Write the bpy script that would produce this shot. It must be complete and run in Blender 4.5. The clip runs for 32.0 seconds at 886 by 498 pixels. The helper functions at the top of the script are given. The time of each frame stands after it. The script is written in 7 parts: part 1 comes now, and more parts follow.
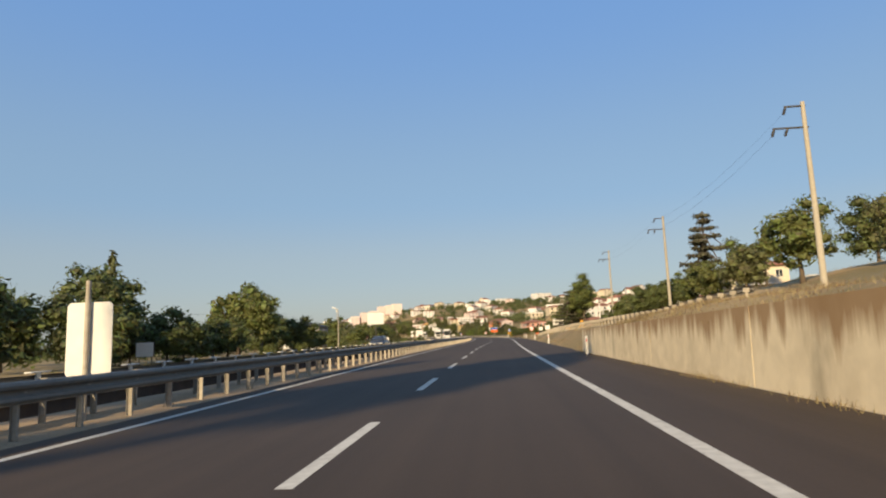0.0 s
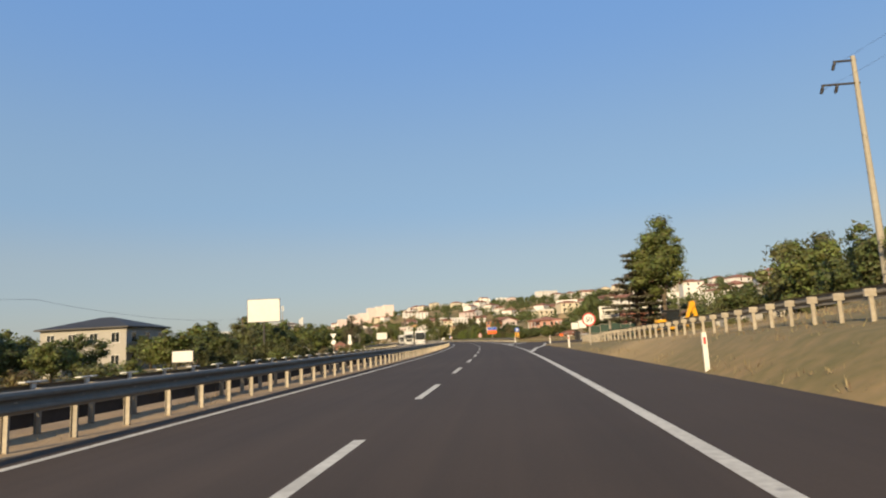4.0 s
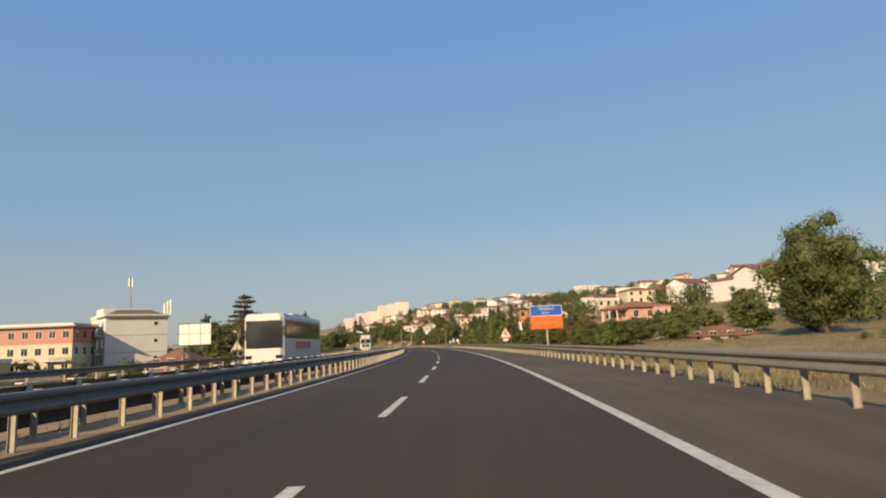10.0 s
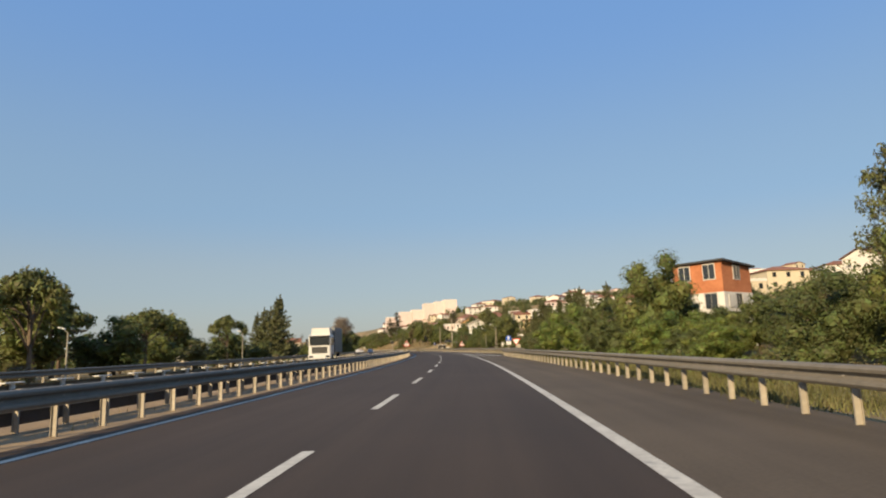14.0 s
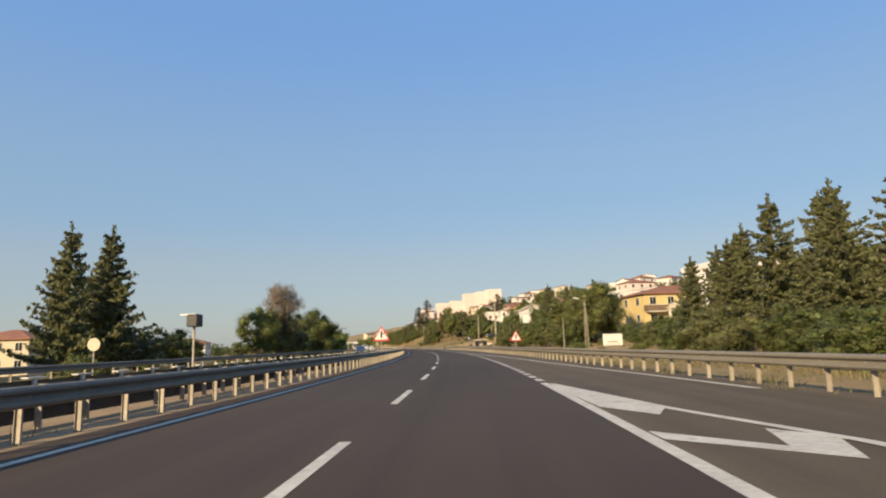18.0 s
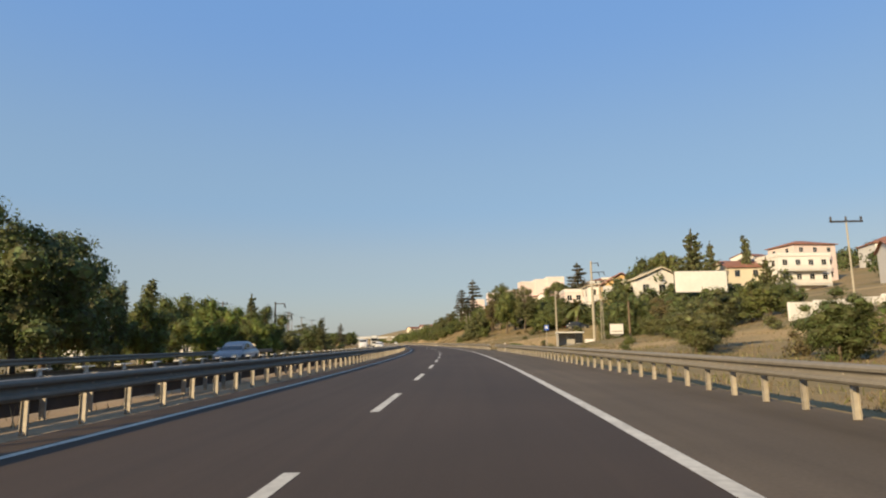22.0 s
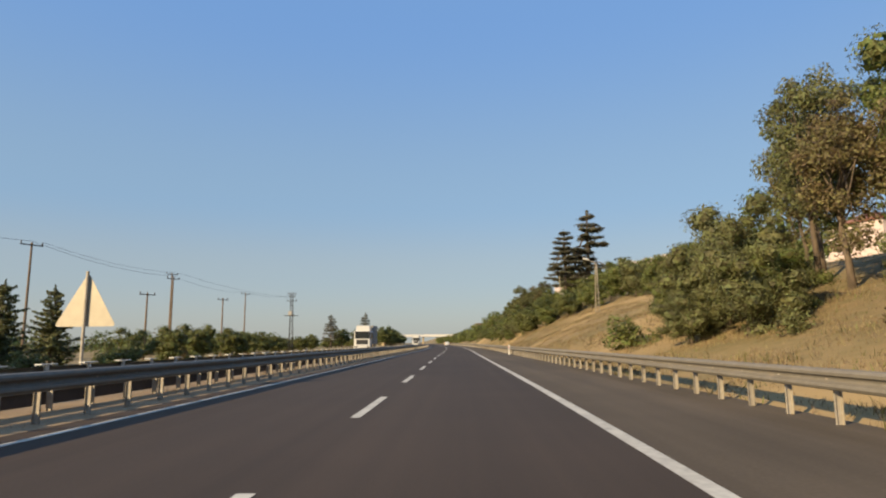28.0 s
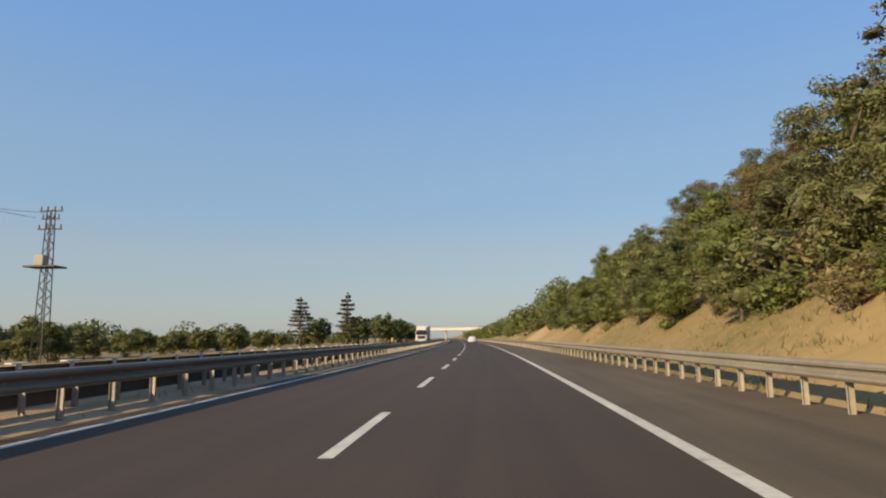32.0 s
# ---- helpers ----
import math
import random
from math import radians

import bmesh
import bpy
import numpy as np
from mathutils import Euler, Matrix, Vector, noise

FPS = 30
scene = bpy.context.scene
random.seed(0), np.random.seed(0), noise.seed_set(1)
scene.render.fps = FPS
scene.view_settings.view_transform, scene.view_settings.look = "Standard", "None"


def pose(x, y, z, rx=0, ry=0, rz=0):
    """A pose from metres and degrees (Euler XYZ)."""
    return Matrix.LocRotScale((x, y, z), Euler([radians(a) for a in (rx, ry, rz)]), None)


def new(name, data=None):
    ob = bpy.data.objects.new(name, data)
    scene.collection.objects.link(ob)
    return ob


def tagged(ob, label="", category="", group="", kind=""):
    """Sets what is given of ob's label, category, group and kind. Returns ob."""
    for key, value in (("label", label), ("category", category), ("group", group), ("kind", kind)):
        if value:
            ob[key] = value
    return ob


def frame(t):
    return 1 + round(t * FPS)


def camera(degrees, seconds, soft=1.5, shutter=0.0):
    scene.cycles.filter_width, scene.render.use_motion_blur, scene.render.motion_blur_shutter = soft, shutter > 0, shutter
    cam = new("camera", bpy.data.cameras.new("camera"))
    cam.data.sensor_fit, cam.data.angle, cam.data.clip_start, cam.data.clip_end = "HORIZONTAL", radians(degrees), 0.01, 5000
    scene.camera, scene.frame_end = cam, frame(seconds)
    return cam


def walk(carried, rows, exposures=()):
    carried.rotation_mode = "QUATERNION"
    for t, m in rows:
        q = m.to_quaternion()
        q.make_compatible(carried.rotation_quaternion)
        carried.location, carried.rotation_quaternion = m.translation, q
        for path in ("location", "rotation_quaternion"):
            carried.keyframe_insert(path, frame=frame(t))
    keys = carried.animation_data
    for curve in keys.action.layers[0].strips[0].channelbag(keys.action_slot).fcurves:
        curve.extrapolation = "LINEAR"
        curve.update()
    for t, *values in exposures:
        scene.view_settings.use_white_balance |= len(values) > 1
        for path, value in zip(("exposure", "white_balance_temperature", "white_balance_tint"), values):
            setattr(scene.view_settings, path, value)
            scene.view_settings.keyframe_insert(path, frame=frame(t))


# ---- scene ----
# The camera rides in the inner lane of a dual carriageway, 1.20 m over the asphalt.
cam = camera(71.24, 32.0, soft=2.1)
EXPOSURES = [(t, e + 0.37, 6760, 10) for t, e in ((0.0, 0.18), (6.0, 0.18), (7.0, 0.06), (8.0, 0.06), (10.0, 0.06), (13.0, 0.05), (14.0, 0.16), (19.0, 0.27), (19.7, 0.0), (20.3, -0.02), (21.0, 0.22), (22.0, 0.22), (23.0, 0.24), (24.0, 0.05), (25.0, 0.2), (32.0, 0.24))]
ROWS = [
    (0, 1.853, 0.310, 1.200, 97.997, 2.124, -0.010),
    (0.5, 2.759, 10.680, 1.200, 98.056, 2.273, 0.036),
    (1, 3.663, 21.023, 1.200, 98.067, 2.336, 0.023),
    (1.5, 4.588, 31.317, 1.200, 98.075, 2.326, 0.023),
    (2, 5.550, 41.537, 1.200, 98.011, 2.236, 0.008),
    (4.5, 10.563, 92.204, 1.200, 98.324, 3.240, -0.079),
    (4.6, 10.764, 94.214, 1.200, 98.226, 3.265, -0.148),
    (5, 11.541, 102.179, 1.200, 98.454, 3.200, -0.058),
    (5.5, 12.456, 112.066, 1.200, 98.540, 3.069, -0.066),
    (6, 13.296, 121.917, 1.200, 98.560, 2.913, -0.036),
    (6.5, 14.043, 131.773, 1.200, 98.614, 2.815, -0.069),
    (7, 14.679, 141.655, 1.200, 98.785, 2.771, 0.124),
    (7.5, 15.273, 151.582, 1.200, 98.661, 2.414, 0.588),
    (8, 15.678, 161.536, 1.200, 98.664, 2.297, 1.177),
    (8.5, 15.991, 171.491, 1.200, 98.641, 2.293, 1.671),
    (9, 16.270, 181.430, 1.200, 98.614, 2.416, 2.164),
    (9.5, 16.449, 191.353, 1.200, 98.523, 2.613, 2.562),
    (10, 16.696, 201.253, 1.200, 98.633, 2.525, 2.718),
    (10.5, 16.823, 211.140, 1.200, 98.656, 2.464, 3.048),
    (11, 16.844, 221.011, 1.200, 98.683, 2.391, 3.369),
    (11.5, 16.835, 230.868, 1.200, 98.754, 2.293, 3.801),
    (12, 16.615, 240.725, 1.200, 99.021, 2.075, 4.610),
    (12.5, 16.116, 250.577, 1.200, 98.837, 2.030, 5.632),
    (13, 15.515, 260.440, 1.200, 98.803, 1.998, 6.428),
    (13.5, 14.830, 270.325, 1.200, 98.850, 1.970, 7.098),
    (14, 14.074, 280.246, 1.200, 99.028, 1.940, 7.602),
    (14.5, 13.234, 290.217, 1.200, 98.887, 1.955, 8.112),
    (16.5, 8.902, 330.209, 1.200, 98.947, 1.891, 10.569),
    (16.6, 8.661, 332.213, 1.200, 98.969, 1.881, 10.647),
    (17, 7.623, 340.243, 1.200, 98.831, 1.843, 11.022),
    (17.5, 6.237, 350.309, 1.200, 98.791, 1.765, 11.362),
    (18, 4.751, 360.411, 1.200, 98.800, 1.661, 11.663),
    (18.5, 3.151, 370.561, 1.200, 98.825, 1.549, 11.886),
    (19, 1.471, 380.775, 1.200, 98.790, 1.500, 12.287),
    (19.5, -0.312, 391.033, 1.200, 98.697, 1.495, 12.545),
    (20, -2.239, 401.311, 1.200, 98.630, 1.419, 13.277),
    (20.5, -4.306, 411.585, 1.200, 98.676, 1.407, 14.393),
    (21, -6.546, 421.796, 1.200, 98.540, 1.228, 15.253),
    (21.5, -8.938, 431.956, 1.200, 98.491, 1.091, 16.011),
    (22, -11.427, 442.083, 1.200, 98.536, 1.004, 16.526),
    (22.5, -14.014, 452.183, 1.200, 98.565, 1.007, 16.991),
    (23, -16.571, 462.293, 1.200, 98.523, 0.897, 17.398),
    (23.5, -19.233, 472.400, 1.200, 98.491, 0.862, 17.900),
    (24, -22.009, 482.519, 1.200, 98.460, 0.873, 18.584),
    (24.5, -24.904, 492.664, 1.200, 98.435, 0.922, 19.414),
    (25, -27.969, 502.829, 1.200, 98.399, 0.799, 20.104),
    (25.5, -31.164, 513.003, 1.200, 98.362, 0.720, 21.005),
    (27.5, -45.061, 553.441, 1.200, 98.506, 0.412, 23.008),
    (27.6, -45.805, 555.443, 1.200, 98.459, 0.413, 23.164),
    (28, -48.770, 563.440, 1.200, 98.601, 0.392, 23.292),
    (28.5, -52.578, 573.378, 1.200, 98.574, 0.367, 23.678),
    (29, -56.441, 583.271, 1.200, 98.538, 0.385, 24.014),
    (29.5, -60.359, 593.126, 1.200, 98.507, 0.387, 24.326),
    (30, -64.289, 602.969, 1.200, 98.460, 0.341, 24.795),
    (30.5, -68.360, 612.753, 1.200, 98.489, 0.530, 25.183),
    (31, -72.422, 622.546, 1.200, 98.560, 0.543, 25.511),
    (31.5, -76.562, 632.328, 1.200, 98.460, 0.488, 26.010),
    (32, -80.632, 642.140, 1.200, 98.174, 0.531, 26.133),
]
walk(cam, [(t, pose(x, y, z, tilt, lean, turn)) for t, x, y, z, tilt, lean, turn in ROWS], EXPOSURES)

# heading of the road, in degrees, every 30 m from 40 m behind the start
HEADINGS = [-5.81, -5.30, -4.76, -5.38, -6.03, -5.32, -3.87, -2.05, -0.90, 1.58, 3.68, 4.82, 6.27, 7.73, 9.76, 11.84, 13.42, 14.95, 16.39, 18.49, 20.22, 22.21, 22.15, 21.87, 22.50, 23.33, 23.96, 24.44, 24.81, 25.09, 25.30, 25.46, 25.59, 25.69, 25.77, 25.83, 25.89, 25.94]
DASH_START, DASH_LENGTH, LANE = 5.62, 3.91, 3.82

# ---- light ----
SUN_HEADING, SUN_HEIGHT = 203.5, 21.0
world = bpy.data.worlds.new("sky")
scene.world = world
world.use_nodes = True
wn = world.node_tree
sky = wn.nodes.new("ShaderNodeTexSky")
sky.sky_type, sky.sun_disc = "NISHITA", False
sky.sun_elevation, sky.sun_rotation = radians(SUN_HEIGHT), radians(SUN_HEADING)
sky.air_density, sky.dust_density, sky.ozone_density = 1.0, 1.2, 3.0
way = wn.nodes.new("ShaderNodeTexCoord")
split = wn.nodes.new("ShaderNodeSeparateXYZ")
wn.links.new(way.outputs["Generated"], split.inputs[0])
ramp = wn.nodes.new("ShaderNodeValToRGB")
wn.links.new(split.outputs[2], ramp.inputs[0])
ramp.color_ramp.interpolation = "EASE"
for k, (at, c) in enumerate(((0.0, (0.455, 0.49, 0.49)), (0.11, (0.385, 0.473, 0.55)), (0.22, (0.29, 0.458, 0.665)), (0.5, (0.195, 0.4, 0.8)), (1.0, (0.25, 0.4, 0.68)))):
    el = ramp.color_ramp.elements[k] if k < 2 else ramp.color_ramp.elements.new(at)
    el.position, el.color = at, (*c, 1)
clear = wn.nodes.new("ShaderNodeVectorMath")
clear.operation = "SCALE"
clear.inputs[3].default_value = 5.3
wn.links.new(ramp.outputs[0], clear.inputs[0])
haze = wn.nodes.new("ShaderNodeMix")
haze.data_type = "RGBA"
haze.inputs[0].default_value = 0.8
wn.links.new(sky.outputs[0], haze.inputs[6])
wn.links.new(clear.outputs[0], haze.inputs[7])
wn.links.new(haze.outputs[2], wn.nodes["Background"].inputs[0])
wn.nodes["Background"].inputs[1].default_value = 0.116
sun_data = bpy.data.lights.new("sun", "SUN")
sun_data.energy, sun_data.angle, sun_data.color = 5.0, radians(0.6), (1.0, 0.78, 0.48)
sun = new("sun", sun_data)
ca, ce = radians(SUN_HEADING), radians(SUN_HEIGHT)
SUN_WAY = Vector((-math.sin(ca) * math.cos(ce), -math.cos(ca) * math.cos(ce), -math.sin(ce)))
sun.matrix_world = Matrix.Translation((0, -60, 90)) @ SUN_WAY.to_track_quat("-Z", "Y").to_matrix().to_4x4()

# ---- the road's line ----
SG = np.arange(-40.0, 1100.0, 2.0)
_h = np.interp(SG, np.arange(-40.0, 1100.0, 30.0), HEADINGS)
_h = np.radians(np.convolve(np.pad(_h, 7, "edge"), np.ones(15) / 15, "valid"))
_cx = np.concatenate([[0], np.cumsum(-(np.sin(_h[1:]) + np.sin(_h[:-1])))])
_cy = np.concatenate([[0], np.cumsum(np.cos(_h[1:]) + np.cos(_h[:-1]))])
_cx, _cy = _cx - _cx[20], _cy - _cy[20]
FAR_TURN = radians(12)


def heading(s):
    return float(np.interp(s, SG, _h))


def spot(s, lat, z=0.0):
    """World place at s metres along the lane divider and lat metres to its right."""
    a = heading(s)
    x, y = float(np.interp(s, SG, _cx)), float(np.interp(s, SG, _cy))
    if s < SG[0]:
        x, y = x + math.sin(a) * (SG[0] - s), y - math.cos(a) * (SG[0] - s)
    if s > SG[-1]:
        x, y = x - math.sin(a) * (s - SG[-1]), y + math.cos(a) * (s - SG[-1])
    near = max(-100.0, min(100.0, lat))
    far = lat - near
    return Vector((x + near * math.cos(a) + far * math.cos(FAR_TURN), y + near * math.sin(a) + far * math.sin(FAR_TURN), z))


LATS = [6.9, 8.5, 11, 16, 22, 35, 60, 100, 150, 250, 400, 700]
HILL = {
    -150: [1.6, 2.0, 2.3, 2.8, 3.4, 6, 9, 12, 16, 22, 28, 30],
    25: [1.25, 1.9, 2.2, 2.7, 3.4, 6, 9, 12, 16, 22, 30, 34],
    34: [0.95, 1.6, 2.0, 2.6, 3.3, 6, 9, 12, 16, 22, 30, 34],
    39: [0.03, 1.3, 1.8, 2.5, 3.3, 6, 9, 12, 16, 22, 30, 34],
    100: [0.03, 0.9, 1.2, 2.0, 3.2, 5.6, 8, 11, 16, 24, 34, 40],
}
HILL2 = {
    140: [0.0, 0.2, 0.3, 0.5, 0.9, 1.6, 3, 7, 14, 26, 36, 42],
    200: [0.0, 0.0, -0.1, -0.35, -0.55, -0.5, 0.6, 4, 9, 19, 28, 32],
    300: [-0.03, -0.2, -0.1, 0.0, 0.2, 0.4, 1.5, 6, 12, 23, 31, 35],
    400: [-0.03, -0.03, 0.1, 0.2, 0.6, 3, 5.5, 11, 16, 25, 33, 38],
    450: [-0.03, -0.03, 0.1, 0.3, 0.8, 3, 7, 13, 18, 27, 36, 42],
    520: [-0.03, 0.1, 0.3, 0.7, 1.2, 3.2, 6.5, 11, 18, 32, 44, 50],
}
HILL3 = {
    570: [0.0, 0.4, 0.9, 1.6, 2.4, 5.0, 8.5, 13, 20, 33, 43, 48],
    604: [0.0, 0.4, 1.1, 3.2, 5.0, 7.5, 10, 16, 24, 36, 44, 48],
    614: [0.0, 0.8, 2.0, 3.6, 5.3, 7.5, 10, 16, 24, 36, 44, 48],
    640: [0.0, 0.7, 1.9, 4.0, 6.0, 8.0, 11, 17, 25, 36, 44, 48],
    690: [0.0, 1.2, 3.0, 6.5, 9.5, 11, 13, 18, 26, 38, 44, 48],
    760: [0.0, 1.0, 2.5, 4.5, 5.5, 7, 10, 17, 30, 40, 46, 50],
    900: [0.0, 0.5, 1.0, 2.0, 3.0, 5, 10, 22, 38, 46, 50, 52],
    1400: [0.0, 0.3, 0.6, 1.0, 2.0, 4, 9, 22, 36, 46, 50, 52],
}
HILL.update(HILL2)
HILL.update(HILL3)
_hs = sorted(HILL)
_hz = np.array([HILL[k] for k in _hs], float)


def height(s, lat):
    """The ground's height."""
    if lat > 6.9:
        col = [np.interp(s, _hs, _hz[:, k]) for k in range(len(LATS))]
        kerb = 0.7 * max(0.0, min(1.0, (s - 186) / 6)) * max(0.0, min(1.0, (18 - lat) / 9))
        z = float(np.interp(max(6.9, lat - kerb), LATS, col))
        k = min(1.0, max(0.0, lat - 7.6) / 12)
        p = spot(s, lat)
        side = max(0.0, min(1.0, (s - 155) / 8, (190 - s) / 7)) * max(0.0, min(1.0, (60 - lat) / 15))
        z = z * (1 - side) - 0.03 * side
        lane = max(0.0, min(1.0, (s - 516) / 5, (548 - s) / 9)) * max(0.0, min(1.0, (40 - lat) / 12))
        z = z * (1 - lane) - 0.04 * lane
        k *= (1 - side) * (1 - lane)
        z += k * 0.35 * noise.noise((p.x / 7, p.y / 7, 3)) + k * min(1.5, lat / 60) * noise.noise((p.x / 40, p.y / 40, 1))
        return z - 0.03
    if lat > -18:
        return -0.05
    z = float(np.interp(-lat, [18, 22, 45, 70, 130, 400, 900], [-0.05, -0.35, -0.8, -1.8, -2.5, -4, -6]))
    p = spot(s, lat)
    return z + min(1.0, (-lat - 18) / 8) * 0.3 * noise.noise((p.x / 9, p.y / 9, 5))


def on_ground(s, lat, dz=0.0):
    return spot(s, lat, height(s, lat) + dz)


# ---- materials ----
COLOUR_SCALE = 0.83  # darkens every base colour to offset the raised exposure and sun-to-sky ratio


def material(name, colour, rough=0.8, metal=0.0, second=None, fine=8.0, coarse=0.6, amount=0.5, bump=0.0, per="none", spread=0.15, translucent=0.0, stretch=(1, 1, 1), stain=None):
    """A surface: two colours mixed by fine and coarse noise, changed a little from piece to piece."""
    m = bpy.data.materials.new(name)
    m.use_nodes = True
    nt = m.node_tree
    n, l = nt.nodes, nt.links
    b = n["Principled BSDF"]
    b.inputs["Roughness"].default_value, b.inputs["Metallic"].default_value = rough, metal
    second = second or tuple(c * 0.72 for c in colour)
    colour, second = [tuple(c * COLOUR_SCALE for c in q) for q in (colour, second)]
    co = n.new("ShaderNodeTexCoord")
    mp = n.new("ShaderNodeMapping")
    mp.inputs["Scale"].default_value = stretch
    l.new(co.outputs["Object"], mp.inputs[0])
    t1, t2 = n.new("ShaderNodeTexNoise"), n.new("ShaderNodeTexNoise")
    for t, sc, de in ((t1, fine, 6), (t2, coarse, 4)):
        t.inputs["Scale"].default_value, t.inputs["Detail"].default_value = sc, de
        l.new(mp.outputs[0], t.inputs["Vector"])
    add = n.new("ShaderNodeMath")
    add.operation = "ADD"
    l.new(t1.outputs[0], add.inputs[0])
    l.new(t2.outputs[0], add.inputs[1])
    rng = n.new("ShaderNodeMapRange")
    rng.inputs[1].default_value, rng.inputs[2].default_value = 1.0 - 0.35 / max(amount, 0.05) * 0.5, 1.0 + 0.35 / max(amount, 0.05) * 0.5
    l.new(add.outputs[0], rng.inputs[0])
    mix = n.new("ShaderNodeMix")
    mix.data_type = "RGBA"
    mix.inputs[6].default_value, mix.inputs[7].default_value = (*colour, 1), (*second, 1)
    l.new(rng.outputs[0], mix.inputs[0])
    out = mix.outputs[2]
    if stain:
        t3 = n.new("ShaderNodeTexNoise")
        t3.inputs["Scale"].default_value, t3.inputs["Detail"].default_value = stain[1], 5
        mp3 = n.new("ShaderNodeMapping")
        mp3.inputs["Scale"].default_value = stain[2]
        l.new(co.outputs["Object"], mp3.inputs[0])
        l.new(mp3.outputs[0], t3.inputs["Vector"])
        r3 = n.new("ShaderNodeMapRange")
        r3.inputs[1].default_value, r3.inputs[2].default_value = stain[3], stain[3] + 0.16
        l.new(t3.outputs[0], r3.inputs[0])
        m3 = n.new("ShaderNodeMix")
        m3.data_type = "RGBA"
        l.new(r3.outputs[0], m3.inputs[0])
        l.new(out, m3.inputs[6])
        m3.inputs[7].default_value = (*stain[0], 1)
        out = m3.outputs[2]
    if per != "none":
        if per == "object":
            src = n.new("ShaderNodeObjectInfo").outputs["Random"]
        else:
            src = n.new("ShaderNodeNewGeometry").outputs["Random Per Island"]
        r2 = n.new("ShaderNodeMapRange")
        r2.inputs[3].default_value, r2.inputs[4].default_value = 1 - spread, 1 + spread
        l.new(src, r2.inputs[0])
        hsv = n.new("ShaderNodeHueSaturation")
        l.new(r2.outputs[0], hsv.inputs["Value"])
        l.new(out, hsv.inputs["Color"])
        if per == "leaf":
            r4 = n.new("ShaderNodeMapRange")
            r4.inputs[3].default_value, r4.inputs[4].default_value = 0.5 - spread * 0.09, 0.5 + spread * 0.07
            l.new(src, r4.inputs[0])
            l.new(r4.outputs[0], hsv.inputs["Hue"])
        out = hsv.outputs[0]
    l.new(out, b.inputs["Base Color"])
    if bump:
        bp = n.new("ShaderNodeBump")
        bp.inputs["Strength"].default_value, bp.inputs["Distance"].default_value = 0.6, bump
        l.new(t1.outputs[0], bp.inputs["Height"])
        l.new(bp.outputs[0], b.inputs["Normal"])
    if translucent:
        tr = n.new("ShaderNodeBsdfTranslucent")
        l.new(out, tr.inputs[0])
        ms = n.new("ShaderNodeMixShader")
        ms.inputs[0].default_value = translucent
        l.new(b.outputs[0], ms.inputs[1])
        l.new(tr.outputs[0], ms.inputs[2])
        l.new(ms.outputs[0], n["Material Output"].inputs[0])
    return m


ASPHALT = material("asphalt", (0.075, 0.052, 0.036), 0.8, second=(0.055, 0.039, 0.027), fine=26, coarse=0.25, amount=0.5, bump=0.004)
ASPHALT_OLD = material("asphalt_shoulder", (0.138, 0.106, 0.072), 0.85, second=(0.1, 0.077, 0.052), fine=20, coarse=0.4, amount=0.6, bump=0.005)
ASPHALT_OLD.node_tree.nodes["Principled BSDF"].inputs["Specular IOR Level"].default_value = 0.3
ASPHALT.node_tree.nodes["Principled BSDF"].inputs["Specular IOR Level"].default_value = 0.3


def wear(m, low, high, across=2.2, along=0.02, patch=0.12):
    """Long faint streaks along the lanes and broad patches, laid over the surface's colour."""
    n, l = m.node_tree.nodes, m.node_tree.links
    b = n["Principled BSDF"]
    src = b.inputs["Base Color"].links[0].from_socket
    uv = n.new("ShaderNodeTexCoord")
    last = src
    for scale, det in (((across, along, 1), 5), ((patch, patch * 0.35, 1), 4)):
        mp = n.new("ShaderNodeMapping")
        mp.inputs["Scale"].default_value = scale
        l.new(uv.outputs["UV"], mp.inputs[0])
        t = n.new("ShaderNodeTexNoise")
        t.inputs["Scale"].default_value, t.inputs["Detail"].default_value = 1.0, det
        l.new(mp.outputs[0], t.inputs["Vector"])
        r = n.new("ShaderNodeMapRange")
        r.inputs[1].default_value, r.inputs[2].default_value = 0.3, 0.7
        r.inputs[3].default_value, r.inputs[4].default_value = low, high
        l.new(t.outputs[0], r.inputs[0])
        mul = n.new("ShaderNodeVectorMath")
        mul.operation = "SCALE"
        l.new(last, mul.inputs[0])
        l.new(r.outputs[0], mul.inputs[3])
        last = mul.outputs[0]
    l.new(last, b.inputs["Base Color"])


wear(ASPHALT, 0.86, 1.13)
wear(ASPHALT_OLD, 0.82, 1.17, 1.6, 0.05, 0.2)
PAINT = material("road_paint", (0.72, 0.69, 0.6), 0.7, second=(0.53, 0.5, 0.43), fine=9, coarse=1.2, amount=0.8, stain=((0.2, 0.19, 0.18), 3.0, (1, 1, 1), 0.62))
EARTH = material("dry_earth_and_grass", (0.3, 0.205, 0.095), 0.95, second=(0.15, 0.13, 0.045), fine=2.2, coarse=0.12, amount=0.6, bump=0.05, stain=((0.36, 0.25, 0.11), 0.05, (1, 1, 1), 0.5))
VERGE = material("median_gravel", (0.42, 0.3, 0.17), 0.95, second=(0.27, 0.19, 0.11), fine=12, coarse=0.7, amount=0.8, bump=0.02)
CONCRETE = material("weathered_concrete", (0.62, 0.49, 0.29), 0.9, second=(0.46, 0.36, 0.2), fine=3, coarse=0.35, amount=0.5, bump=0.01, stain=((0.2, 0.13, 0.06), 0.7, (1.0, 1.0, 0.25), 0.6))
POLE_CONCRETE = material("pole_concrete", (0.42, 0.38, 0.3), 0.85, fine=6, coarse=0.5, bump=0.004, per="object")
